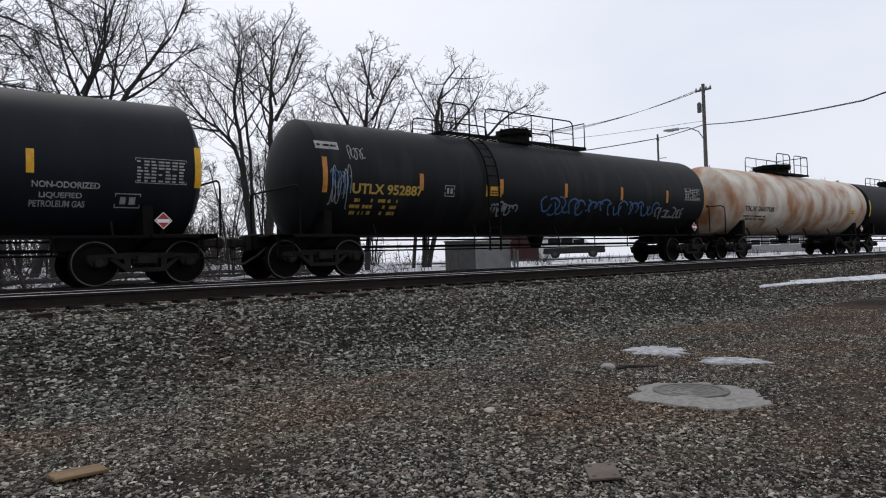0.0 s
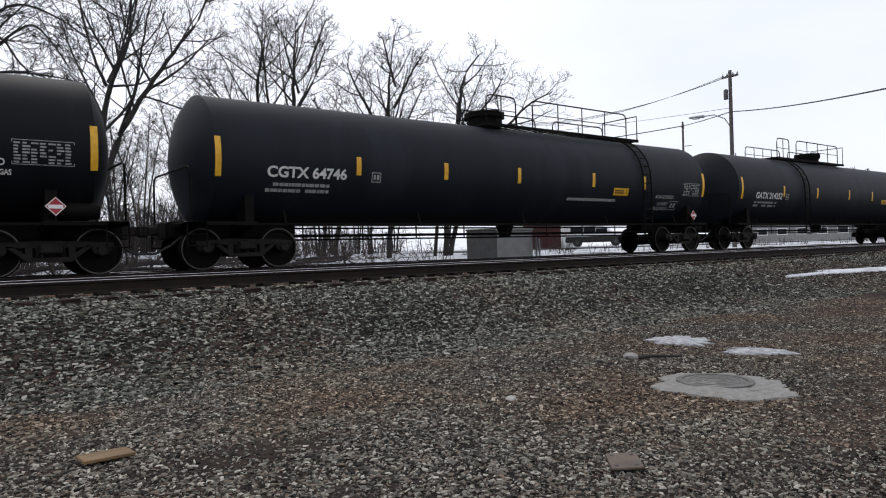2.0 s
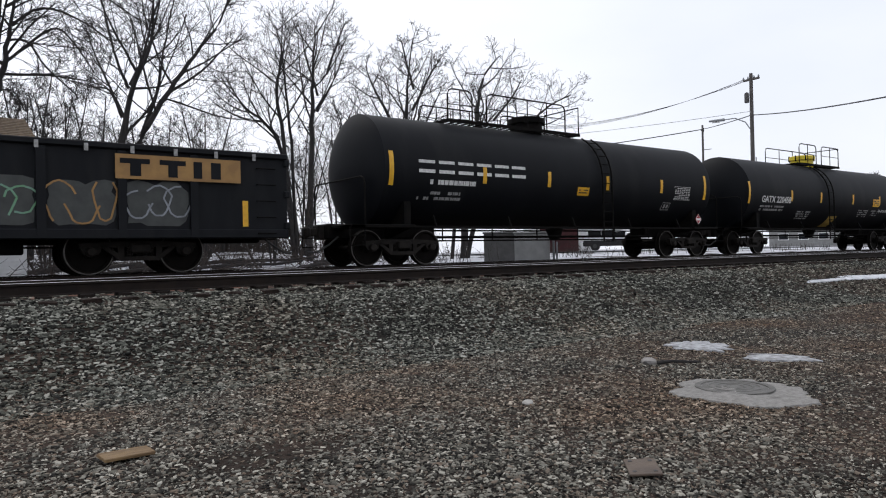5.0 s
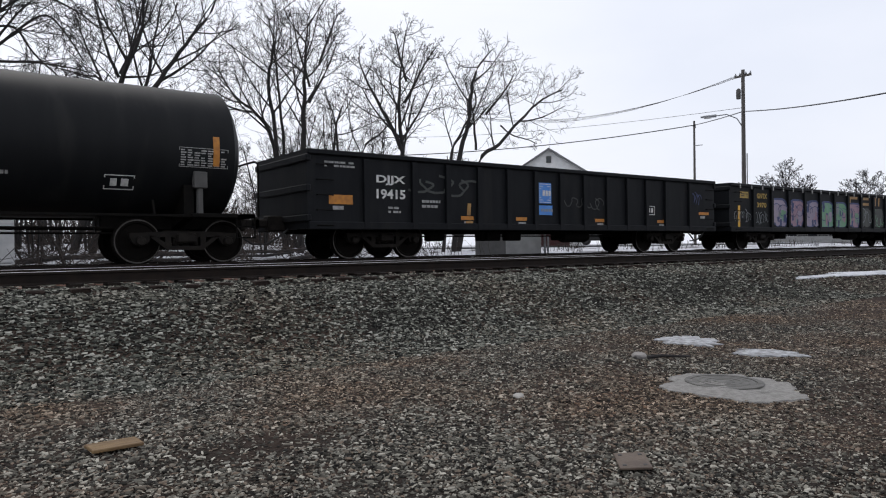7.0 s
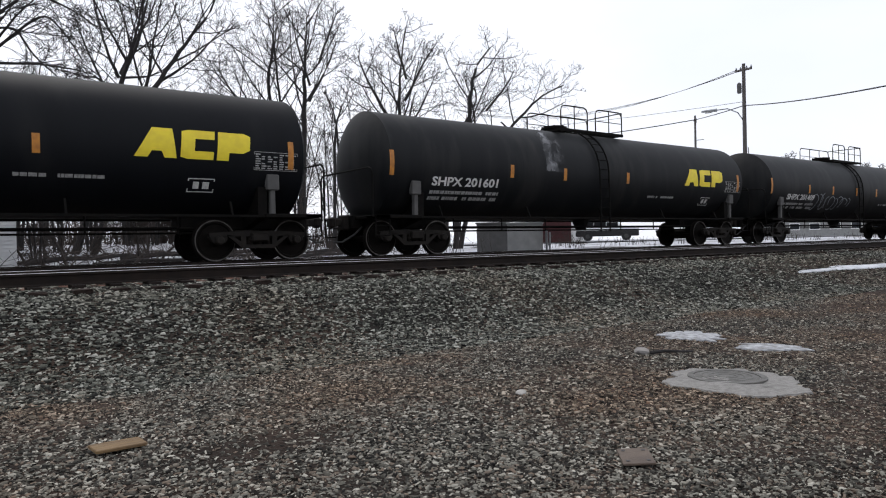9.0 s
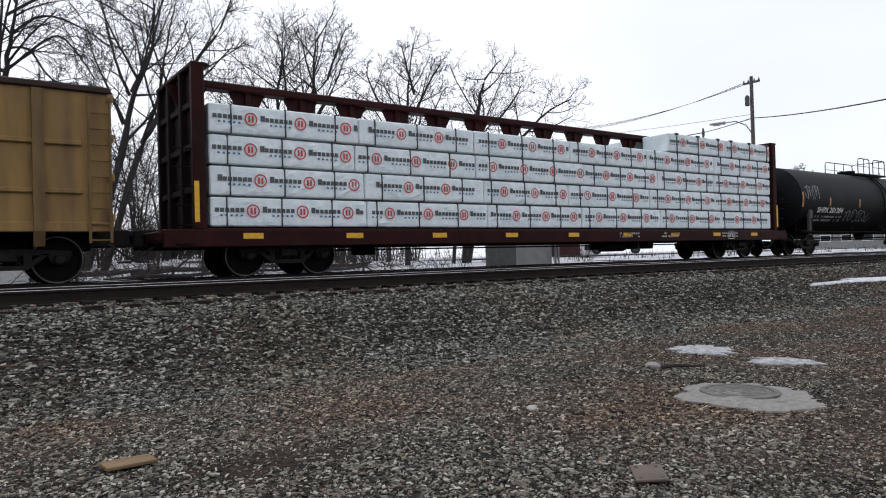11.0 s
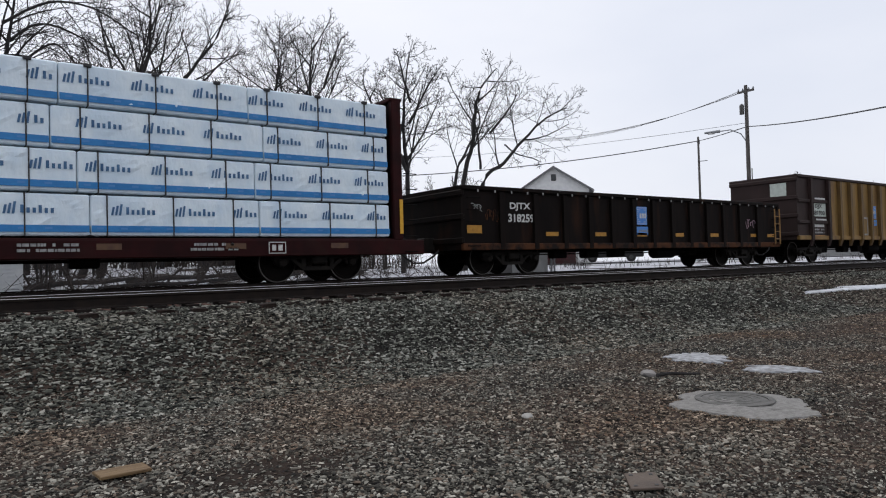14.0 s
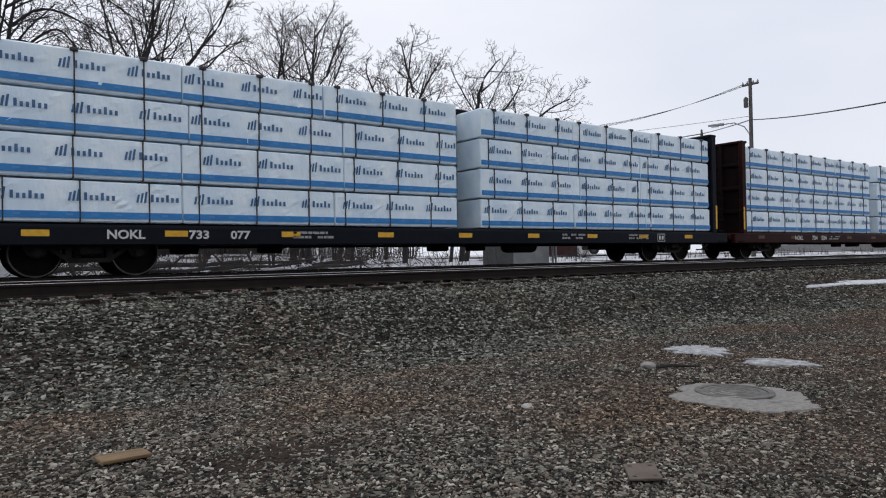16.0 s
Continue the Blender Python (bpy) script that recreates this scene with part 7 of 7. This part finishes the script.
def make_brush():
    """Bare shrubs, saplings, dead stalks and fallen limbs along the far side of the tracks."""
    rnd = random.Random(55)
    s = Shape()
    for k in range(150):
        x = rnd.uniform(-2, 27)
        y = rnd.uniform(21.5, 38)
        if x > 20 and y > 28:
            continue
        z = ground_z(x, y)
        for j in range(rnd.randint(4, 8)):
            d = Vector((rnd.uniform(-0.6, 0.6), rnd.uniform(-0.4, 0.4), 1)).normalized()
            L = rnd.uniform(0.4, 1.4)
            p = Vector((x + rnd.uniform(-0.25, 0.25), y + rnd.uniform(-0.25, 0.25), z - 0.05))
            pts = [p, p + d * L * 0.5 + Vector((rnd.uniform(-0.1, 0.1), 0, 0)), p + d * L + Vector((rnd.uniform(-0.3, 0.3), 0, -0.08 * L))]
            s.tube(pts, rnd.uniform(0.006, 0.016), 3, 0.004, cap=False)
            for q in range(2):
                e = pts[1] + Vector((rnd.uniform(-0.5, 0.5), rnd.uniform(-0.3, 0.3), rnd.uniform(0.1, 0.6))) * L * 0.5
                s.tube([pts[1], e], 0.006, 3, 0.003, cap=False)
    # low scrub by the road
    for k in range(45):
        x, y = rnd.uniform(26, 75), rnd.uniform(22, 33)
        z = ground_z(x, y)
        for j in range(7):
            L = rnd.uniform(0.15, 0.6)
            p = Vector((x + rnd.uniform(-0.6, 0.6), y + rnd.uniform(-0.3, 0.3), z - 0.03))
            s.tube([p, p + Vector((rnd.uniform(-0.5, 0.5), rnd.uniform(-0.3, 0.3), 1.0)) * L], 0.016, 3, 0.008, cap=False)
    # leaning saplings between the trees
    for k in range(90):
        x, y = rnd.uniform(-5, 24), rnd.uniform(26, 46)
        if x > 0.62 * y - 1.5:
            continue
        p = Vector((x, y, ground_z(x, y) - 0.1))
        L = 1.2 + 4.4 * rnd.random() ** 1.6
        d = Vector((rnd.uniform(-0.75, 0.75), rnd.uniform(-0.3, 0.3), 1)).normalized()
        pts = [p]
        for i in range(5):
            d = (d + Vector((rnd.uniform(-0.3, 0.3), rnd.uniform(-0.2, 0.2), 0.04))).normalized()
            pts.append(pts[-1] + d * L / 5)
        s.tube(pts, rnd.uniform(0.016, 0.065), 4, 0.010, cap=False)
        for q in range(15):
            f = rnd.uniform(0.15, 1.0) * 5
            i = min(4, int(f))
            a = pts[i].lerp(pts[i + 1], f - i)
            e = Vector((rnd.uniform(-1, 1), rnd.uniform(-0.5, 0.5), rnd.uniform(-0.1, 0.9))) * L * 0.19
            m = a + e * 0.55 + Vector((0, 0, -0.06 * L * rnd.uniform(0, 1)))
            s.tube([a, m, a + e], 0.014, 3, 0.008, cap=False)
            for u in range(3):
                s.tube([m, m + Vector((rnd.uniform(-1, 1), rnd.uniform(-0.4, 0.4), rnd.uniform(-0.3, 0.9))) * L * 0.09], 0.009, 3, 0.006, cap=False)
    # arching canes and fallen stems low down
    for k in range(230):
        x, y = rnd.uniform(-4, 26), rnd.uniform(20.8, 34)
        if x > 0.66 * y + 2:
            continue
        p = Vector((x, y, ground_z(x, y) - 0.05))
        L = rnd.uniform(0.8, 2.6)
        a = rnd.choice((-1, 1)) * rnd.uniform(0.3, 1.3)
        pts = [p + Vector((L * a * t, rnd.uniform(-0.1, 0.1), L * (1.15 * t - 0.95 * t * t) * rnd.uniform(0.5, 1.0))) for t in (0, 0.25, 0.5, 0.75, 1)]
        s.tube(pts, rnd.uniform(0.008, 0.03), 3, 0.006, cap=False)
        for q in range(5):
            b = rnd.choice(pts[1:])
            s.tube([b, b + Vector((rnd.uniform(-0.4, 0.4), rnd.uniform(-0.2, 0.2), rnd.uniform(0.0, 0.5)))], 0.007, 3, 0.004, cap=False)
    for k in range(230):
        x, y = rnd.uniform(-10, 36), rnd.uniform(47, 70)
        if x > 22 and y < 52:
            continue
        z = ground_z(x, y)
        L = rnd.uniform(1.0, 4.6) * (1.0 if x < 26 else 0.6)
        d = Vector((rnd.uniform(-0.7, 0.7), 0, 1)).normalized()
        p = Vector((x, y, z - 0.1))
        s.tube([p, p + d * L * 0.5, p + d * L], rnd.uniform(0.02, 0.05), 3, 0.012, cap=False)
        for q in range(6):
            a = p + d * L * rnd.uniform(0.1, 0.95)
            s.tube([a, a + Vector((rnd.uniform(-1, 1), rnd.uniform(-0.3, 0.3), rnd.uniform(-0.2, 0.8))) * L * 0.34], 0.024, 3, 0.012, cap=False)
    # close thicket at the back of the lot
    for k in range(820):
        y = rnd.uniform(43.0, 47.0)
        x = rnd.uniform(-6.0, 0.64 * y) if k < 420 else rnd.uniform(9.0, 18.5)
        p = Vector((x, y, ground_z(x, y) - 0.1))
        L = rnd.uniform(1.0, 2.4) * (1.0 if k < 420 else 1.45) + 1.3 * math.sin(x * 0.55 + 1.0) ** 2 * rnd.random()
        d = Vector((rnd.uniform(-0.3, 0.3), rnd.uniform(-0.1, 0.1), 1)).normalized()
        b = p + d * L * 0.5 + Vector((rnd.uniform(-0.15, 0.15), 0, 0))
        s.tube([p, b, p + d * L], rnd.uniform(0.016, 0.036), 3, 0.012, cap=False)
        for q in range(5):
            a = p.lerp(b, rnd.uniform(0.2, 1.0)) if q < 3 else b.lerp(p + d * L, rnd.uniform(0.0, 0.8))
            s.tube([a, a + Vector((rnd.uniform(-1, 1), rnd.uniform(-0.3, 0.3), rnd.uniform(0.2, 1.0))) * L * 0.26], 0.015, 3, 0.009, cap=False)
    # woods far behind
    for k in range(300):
        x, y = rnd.uniform(-14, 50), rnd.uniform(66, 92)
        p = Vector((x, y, ground_z(x, y) - 0.2))
        L = rnd.uniform(1.5, 4.2)
        d = Vector((rnd.uniform(-0.35, 0.35), 0, 1)).normalized()
        s.tube([p, p + d * L * 0.5, p + d * L], rnd.uniform(0.03, 0.09), 3, 0.02, cap=False)
        for q in range(8):
            a = p + d * L * rnd.uniform(0.1, 0.95)
            s.tube([a, a + Vector((rnd.uniform(-1, 1), rnd.uniform(-0.3, 0.3), rnd.uniform(-0.1, 0.8))) * L * 0.3], 0.032, 3, 0.016, cap=False)
    tagged(new("brush", s.mesh("brush", BRUSH)), "tangle of bare brown shrubs and dead stalks in snow", "brush", kind="stuff")
    for k, (x, y, L, a, r) in enumerate(((8.5, 30, 5.0, 8, 0.12), (12.5, 31, 4.5, -10, 0.1), (4.5, 29, 4.0, 20, 0.11), (10.5, 27.5, 3.6, -24, 0.08), (15.5, 29.5, 3.6, 15, 0.09), (6.5, 26.0, 4.2, -14, 0.09), (13.5, 26.5, 4.0, 18, 0.08))):
        pts = [(-L / 2, 0, 0.1), (-L / 6, 0.1, 0.22), (L / 6, -0.05, 0.2), (L / 2, 0.05, 0.32)]
        ob = part("fallen_log", Shape().tube(pts, r, 7, r * 0.6), BARK)
        ob.matrix_basis = pose(x, y, ground_z(x, y), 0, 0, a)
        tagged(ob, "fallen grey limb lying in the snow", "log", "fallen limbs")


# ---- poles and wires ----
def hang(a, b, sag, n=14):
    return [(a[0] + (b[0] - a[0]) * i / n, a[1] + (b[1] - a[1]) * i / n, a[2] + (b[2] - a[2]) * i / n - sag * 4 * (i / n) * (1 - i / n)) for i in range(n + 1)]


def make_poles():
    px, py = 41.60, 23.76
    z = ground_z(px, py)
    pole = thing("utility_pole", pose(px, py, z), "tall grey wooden utility pole with a street lamp", "utility pole")
    part("pole_shaft", Shape().tube([(0, 0, -0.3), (0, 0, 4), (0, 0, 8), (0, 0, 12.3 - z)], 0.145, 12, 0.105), POLE_WOOD, pole)
    part("cross_arm", Shape().cbox(-0.05, 0.05, -0.55, 0.55, 11.85 - z, 11.97 - z, 0.01), POLE_WOOD, pole)
    for y in (-0.5, -0.2, 0.2, 0.5):
        part("insulator", Shape().lathe([(0, 0.03), (0.03, 0.06), (0.09, 0.06), (0.11, 0.03), (0.17, 0.03)], "z", 10, (0, y, 11.97 - z)), GALVANISED, pole)
    part("transformer", Shape().lathe([(0, 0.10), (0.02, 0.14), (0.58, 0.14), (0.62, 0.11), (0.68, 0.04)], "z", 16, (-0.16, 0.22, 10.45 - z)), BOX_DARK, pole, "grey pole-mounted transformer can")
    arm = [(0, 0, 8.6 - z), (-0.15, 0.35, 9.25 - z), (-0.5, 0.85, 9.55 - z), (-0.9, 1.5, 9.5 - z)]
    part("lamp_arm", Shape().tube(arm, 0.035, 8), GALVANISED, pole)
    s = Shape()
    d = Vector((-0.5, 0.86, -0.03)).normalized()
    c0 = Vector((-0.8, 1.38, 9.52 - z))
    s.tube([c0, c0 + d * 0.2, c0 + d * 0.75, c0 + d * 0.95], 0.11, 10, 0.06)
    lamp = part("lamp_head", s, GALVANISED, pole, "grey street lamp head")
    part("lamp_lens", Shape().tube([c0 + d * 0.3 + Vector((0, 0, -0.09)), c0 + d * 0.75 + Vector((0, 0, -0.08))], 0.06, 8), LAMP_GLASS, lamp)
    part("conduit", Shape().tube([(0.10, -0.17, 0.2), (0.10, -0.17, 6.0)], 0.04, 6), GALVANISED, pole)

    qx, qy = 58.60, 38.42
    z2 = ground_z(qx, qy)
    small = thing("utility_pole", pose(qx, qy, z2), "slim distant utility pole with cable fittings", "utility pole")
    part("pole_shaft", Shape().tube([(0, 0, -0.3), (0, 0, 6), (0, 0, 12.95 - z2)], 0.13, 10, 0.09), POLE_WOOD, small)
    part("cable_fitting", Shape().tube([(-0.3, -0.3, 12.55 - z2), (0.3, 0.3, 12.5 - z2)], 0.06, 6).tube([(0.1, 0.0, 12.3 - z2), (0.22, 0.1, 12.7 - z2)], 0.09, 8), UNDERFRAME, small)
    part("side_bracket", Shape().tube([(0, 0, 10.6 - z2), (0.55, -0.55, 10.65 - z2)], 0.04, 6), GALVANISED, small)
    for x, y, h in ((150.5, 87.2, 14), (160.4, 66.1, 13)):
        zz = ground_z(x, y)
        p = thing("utility_pole", pose(x, y, zz), "distant grey wooden utility pole", "utility pole")
        part("pole_shaft", Shape().tube([(0, 0, -0.3), (0, 0, h)], 0.2, 8, 0.14), POLE_WOOD, p)
        part("cross_arm", Shape().cbox(-0.08, 0.08, -0.9, 0.9, h - 0.7, h - 0.5, 0.02), POLE_WOOD, p)

    def cable(pts, r, label):
        tagged(part("cable", Shape().tube(pts, r, 5), WIRE), label, "cable", "overhead cables")
    main = (px, py, 9.66)
    cable(hang(main, (26.0, 9.0, 6.35), 0.15), 0.030, "thick black overhead cable")
    cable(hang((26.0, 9.0, 6.35), (6.0, -14.0, 9.0), 0.9), 0.030, "thick black overhead cable")
    cable(hang((qx, qy, 12.55), main, 0.05), 0.035, "thick black overhead cable")
    cable(hang((36.5, 58.0, 10.3), (qx, qy, 12.55), 0.5), 0.045, "thick black overhead cable")
    cable(hang((37.0, 60.0, 12.4), (px, py, 9.9), 0.5), 0.014, "thin black overhead cable line")
    for y, dz in ((-0.5, 0.15), (-0.2, 0.12), (0.2, 0.08), (0.5, 0.0)):
        cable(hang((40.5 + y, 52.0, 13.9 + dz), (px, py + y, 12.0), 1.75), 0.012, "thin overhead power line")


# ---- buildings and vehicles beyond the tracks ----
def clapboard(width, height, step=0.115, x0=0.0, base=0.0, gable=0.0):
    """Lapped siding boards as one wall face, stepped board by board; gable: rise of the peak above the wall."""
    s = Shape()
    n = int((height + gable) / step)
    for k in range(n):
        z0, z1 = base + k * step, base + (k + 1) * step
        f0 = 0 if z0 <= height + base else (z0 - base - height) / gable
        f1 = 0 if z1 <= height + base else min(1.0, (z1 - base - height) / gable)
        a0, b0, a1, b1 = x0 + width / 2 * f0, x0 + width * (1 - f0 / 2), x0 + width / 2 * f1, x0 + width * (1 - f1 / 2)
        s.add([(a0, -0.028, z0), (b0, -0.028, z0), (b1, -0.004, z1), (a1, -0.004, z1), (a0, 0.0, z0), (b0, 0.0, z0)], [(0, 1, 2, 3), (4, 5, 1, 0)])
    return s


def house(x, y, turn, w, d, h, gable, wall_mat, roof_mat, label, windows, ridge_along=False, overhang=0.4, vent=False):
    z = ground_z(x, y) - 0.05
    ob = thing("house", pose(x, y, z, 0, 0, turn), label, "house")
    outline = [(0, 0), (w, 0), (w, h), (w / 2, h + gable), (0, h)]
    if ridge_along:
        part("wall", Shape().prism([(0, 0), (d, 0), (d, h), (d / 2, h + gable), (0, h)], "x", 0, w), wall_mat, ob)
        part("front_siding", clapboard(w, h), wall_mat, ob, at=pose(0, 0, 0))
        t = 0.14
        roof = [(-overhang, h - overhang * gable / (d / 2)), (d / 2, h + gable), (d + overhang, h - overhang * gable / (d / 2)), (d + overhang, h - overhang * gable / (d / 2) + t), (d / 2, h + gable + t), (-overhang, h - overhang * gable / (d / 2) + t)]
        rf = part("roof", Shape().prism(roof, "x", -overhang, w + overhang), roof_mat, ob)
        courses = Shape()
        for k in range(14):
            f = k / 14
            zz = h - overhang * gable / (d / 2) + t + (gable + overhang * gable / (d / 2)) * f
            yy = -overhang + (d / 2 + overhang) * f
            courses.box(-overhang, w + overhang, yy - 0.01, yy + 0.2, zz - 0.06, zz + 0.022)
        part("shingle_course", courses, roof_mat, rf)
    else:
        part("wall", Shape().prism(outline, "y", 0, d), wall_mat, ob)
        part("front_siding", clapboard(w, h, gable=gable), wall_mat, ob)
        t = 0.16
        k = gable / (w / 2)
        roof = [(-overhang, h - overhang * k), (w / 2, h + gable), (w + overhang, h - overhang * k), (w + overhang, h - overhang * k + t), (w / 2, h + gable + t), (-overhang, h - overhang * k + t)]
        part("roof", Shape().prism(roof, "y", -overhang, d + overhang), roof_mat, ob)
        if vent:
            v = part("gable_vent", Shape().cbox(w / 2 - 0.22, w / 2 + 0.22, -0.09, -0.02, h + gable * 0.42, h + gable * 0.42 + 0.6, 0.03), BOX_DARK, ob)
            part("vent_louvre", Shape().box(w / 2 - 0.17, w / 2 + 0.17, -0.10, -0.085, h + gable * 0.42 + 0.1, h + gable * 0.42 + 0.5), PANE, v)
    for (wx, wz, ww, wh) in windows:
        win = part("window", Shape().box(wx - 0.09, wx + ww + 0.09, -0.07, -0.025, wz - 0.09, wz).box(wx - 0.09, wx + ww + 0.09, -0.07, -0.025, wz + wh, wz + wh + 0.09).box(wx - 0.09, wx, -0.07, -0.025, wz, wz + wh).box(wx + ww, wx + ww + 0.09, -0.07, -0.025, wz, wz + wh).box(wx, wx + ww, -0.06, -0.025, wz + wh / 2 - 0.03, wz + wh / 2 + 0.03), PLACARD_WHITE, ob)
        part("pane", Shape().box(wx, wx + ww, -0.045, -0.03, wz, wz + wh), PANE, win)
    return ob


def suv(x, y, turn, mat, low_mat, label):
    z = ground_z(x, 45) + 0.02
    car = thing("parked_suv", pose(x, y, z + 0.02, 0, 0, turn), label, "suv")
    body = [(-2.4, 0.45), (2.4, 0.45), (2.45, 0.75), (2.35, 1.02), (1.25, 1.10), (0.62, 1.62), (-0.3, 1.74), (-2.0, 1.72), (-2.32, 1.15), (-2.45, 0.9)]
    b = part("body", Shape().prism([(u, w) for u, w in body], "y", -0.9, 0.9), mat, car)
    part("lower_body", Shape().cbox(-2.44, 2.46, -0.925, 0.925, 0.36, 0.86, 0.06), low_mat, car, "dark lower body cladding")
    for x0, x1 in ((-2.02, -1.02), (-0.98, -0.06), (-0.02, 0.85)):
        for sg in (-1, 1):
            top = 1.62 if x1 < 0.5 else 1.45
            part("side_window", Shape().box(x0, x1, sg * 0.910 - 0.008, sg * 0.910 + 0.008, 1.12, top), CAR_GLASS, b)
    part("windscreen", Shape().add([(1.27, -0.8, 1.12), (1.27, 0.8, 1.12), (0.66, 0.72, 1.61), (0.66, -0.72, 1.61)], [(0, 1, 2, 3)]), CAR_GLASS, b)
    for x0 in (-1.5, 1.5):
        for y0 in (-0.82, 0.82):
            w = part("wheel", Shape().lathe([(-0.12, 0.02), (-0.12, 0.22), (-0.12, 0.33), (-0.08, 0.36), (0.08, 0.36), (0.12, 0.33), (0.12, 0.22), (0.12, 0.02)], "y", 20), TYRE, car, at=pose(x0, y0, 0.36))
            part("rim", Shape().lathe([(-0.128, 0.02), (-0.128, 0.17), (0.128, 0.17), (0.128, 0.02)], "y", 16), BOX_DARK, w)
    for sg in (-1, 1):
        part("headlight", Shape().cbox(2.36, 2.44, sg * 0.68 - 0.16, sg * 0.68 + 0.16, 0.82, 0.98, 0.02), LAMP_GLASS, car)
        part("tail_light", Shape().cbox(-2.46, -2.38, sg * 0.8 - 0.08, sg * 0.8 + 0.08, 0.9, 1.2, 0.02), PLACARD_RED, car)
    part("roof_rack", Shape().tube([(-1.9, -0.7, 1.78), (0.1, -0.7, 1.8)], 0.025, 6).tube([(-1.9, 0.7, 1.78), (0.1, 0.7, 1.8)], 0.025, 6), UNDERFRAME, car)


def make_far_side():
    # clapboard house near the tracks and a gabled house behind the trees
    house(-9.46, 24.25, 0, 11.5, 8.0, 4.2, 1.35, SIDING, SHINGLE, "white clapboard house with a tan shingle roof", [(7.0, 1.0, 0.8, 1.3)], ridge_along=True, overhang=0.35)
    house(42.16, 45.86, -45, 6.2, 9.0, 6.6, 2.0, SIDING_PALE, SHINGLE_DARK, "pale sided house with a dark gable roof", [(1.0, 3.6, 0.9, 1.3), (4.2, 3.6, 0.9, 1.3)], vent=True)
    # signal cabinet; the dark box is added for its shaded left face
    for x, y, w, d, h, mat, lb in ((19.64, 22.86, 1.35, 1.2, 1.30, BOX_DARK, "dull grey concrete block by the tracks"), (20.56, 21.83, 1.5, 1.0, 1.32, BOX_GREY, "grey steel signal cabinet by the tracks")):
        z = ground_z(x, y)
        c = thing("signal_cabinet", pose(x, y, z - 0.03, 0, 0, -42), lb, "cabinet")
        bd = part("cabinet_body", Shape().cbox(-w / 2, w / 2, -d / 2, d / 2, 0, h, 0.03), mat, c)
        part("cabinet_lid", Shape().cbox(-w / 2 - 0.05, w / 2 + 0.05, -d / 2 - 0.05, d / 2 + 0.05, h, h + 0.07, 0.02), mat, c)
        if mat is BOX_GREY:
            part("cabinet_door", Shape().cbox(-w / 2 + 0.1, w / 2 - 0.1, -d / 2 - 0.03, -d / 2, 0.1, h - 0.08, 0.01), mat, bd)
            part("vent_pipe", Shape().tube([(w / 2 + 0.18, 0, 0), (w / 2 + 0.18, 0, 1.05)], 0.05, 8), GALVANISED, c)
            part("vent_pipe", Shape().tube([(w / 2 + 0.32, 0.1, 0), (w / 2 + 0.32, 0.1, 0.95)], 0.04, 8), GALVANISED, c)
    sh = thing("red_shed", pose(39.52, 38.68, ground_z(39.52, 38.68) - 0.05, 0, 0, -44), "dark red boarded shed beside the road", "shed")
    part("shed_wall", Shape().box(-1.6, 1.4, 0, 4, 0, 2.5), RED_SHED, sh)
    for k in range(20):
        part("wall_board", Shape().box(-1.6 + k * 0.15, -1.6 + k * 0.15 + 0.135, -0.03, 0.0, 0.05, 2.45), RED_SHED, sh)
    part("shed_roof", Shape().prism([(-0.3, 2.5), (4.3, 2.9), (4.3, 3.02), (-0.3, 2.62)], "x", -1.9, 1.7), SHINGLE_DARK, sh)
    suv(43.73, 36.83, -50, CAR_WHITE, TYRE, "white and black parked sport utility vehicle on snow")
    # low buildings in the distance
    lb = thing("low_building", pose(103.3, 46.4, ground_z(103.3, 46.4), 0, 0, -62), "low grey-blue distant building with a flat roof", "building")
    part("wall", Shape().box(-9, 9, 0, 8, 0, 2.4), BOX_GREY, lb)
    part("roof", Shape().cbox(-9.4, 9.4, -0.4, 8.4, 2.4, 2.7, 0.05), SHINGLE_DARK, lb)
    for k in range(6):
        wn_ = part("window", Shape().box(-7.8 + k * 2.6, -6.4 + k * 2.6, -0.05, 0, 0.9, 1.9), PLACARD_WHITE, lb)
        part("pane", Shape().box(-7.7 + k * 2.6, -6.5 + k * 2.6, -0.07, -0.05, 1.0, 1.8), PANE, wn_)


# ---- build ----
make_ground()
make_road()
make_yard()
make_far_side()
make_poles()
make_trees()
make_brush()
build_tank_cars()
build_gondolas()
build_flat_cars()
make_track(FAR_TRACK, "far railroad track with polished rails on wooden ties")
make_track(NEAR_TRACK, "near railroad track with polished rails on wooden ties")
make_gravel()


def stretch_train():
    """Brings the plans of the cars to their true lengths; the trucks keep their own."""
    done = set()
    for car, *_ in TRAIN:
        for ob in car.children:
            ob.location.x *= STRETCH
        for ob in (car, *car.children_recursive):
            if ob.data and ob.name.split(".")[0] != "truck" and (not ob.parent or ob.parent.name.split(".")[0] != "truck") and ob.data not in done:
                done.add(ob.data)
                ob.data.transform(Matrix.Diagonal((STRETCH, 1, 1, 1)))


stretch_train()


def motions():
    """The train runs along the far track at an even speed, a little late at first; every wheelset rolls with it."""
    late = {0.0: -0.95, 0.25: -0.42, 0.5: -0.12, 2.0: -0.12}
    times = sorted({0.25, *(0.5 * k for k in range(33))})
    for ob, s, y, z in TRAIN:
        walk(ob, [(t, pose(s * STRETCH + late.get(t, 0.0) + SPEED * t, FAR_TRACK + y, RAIL_TOP + z)) for t in times])
    step = SPEED / FPS / 0.457
    turns = [[(k / FPS, pose(a, 0, 0.457, 0, math.degrees(k * step), 0)) for k in range(0, 16 * FPS + 1)] for a in (-0.889, 0.889)]
    for ob, a in WHEELS:
        walk(ob, turns[0] if a < 0 else turns[1])


motions()
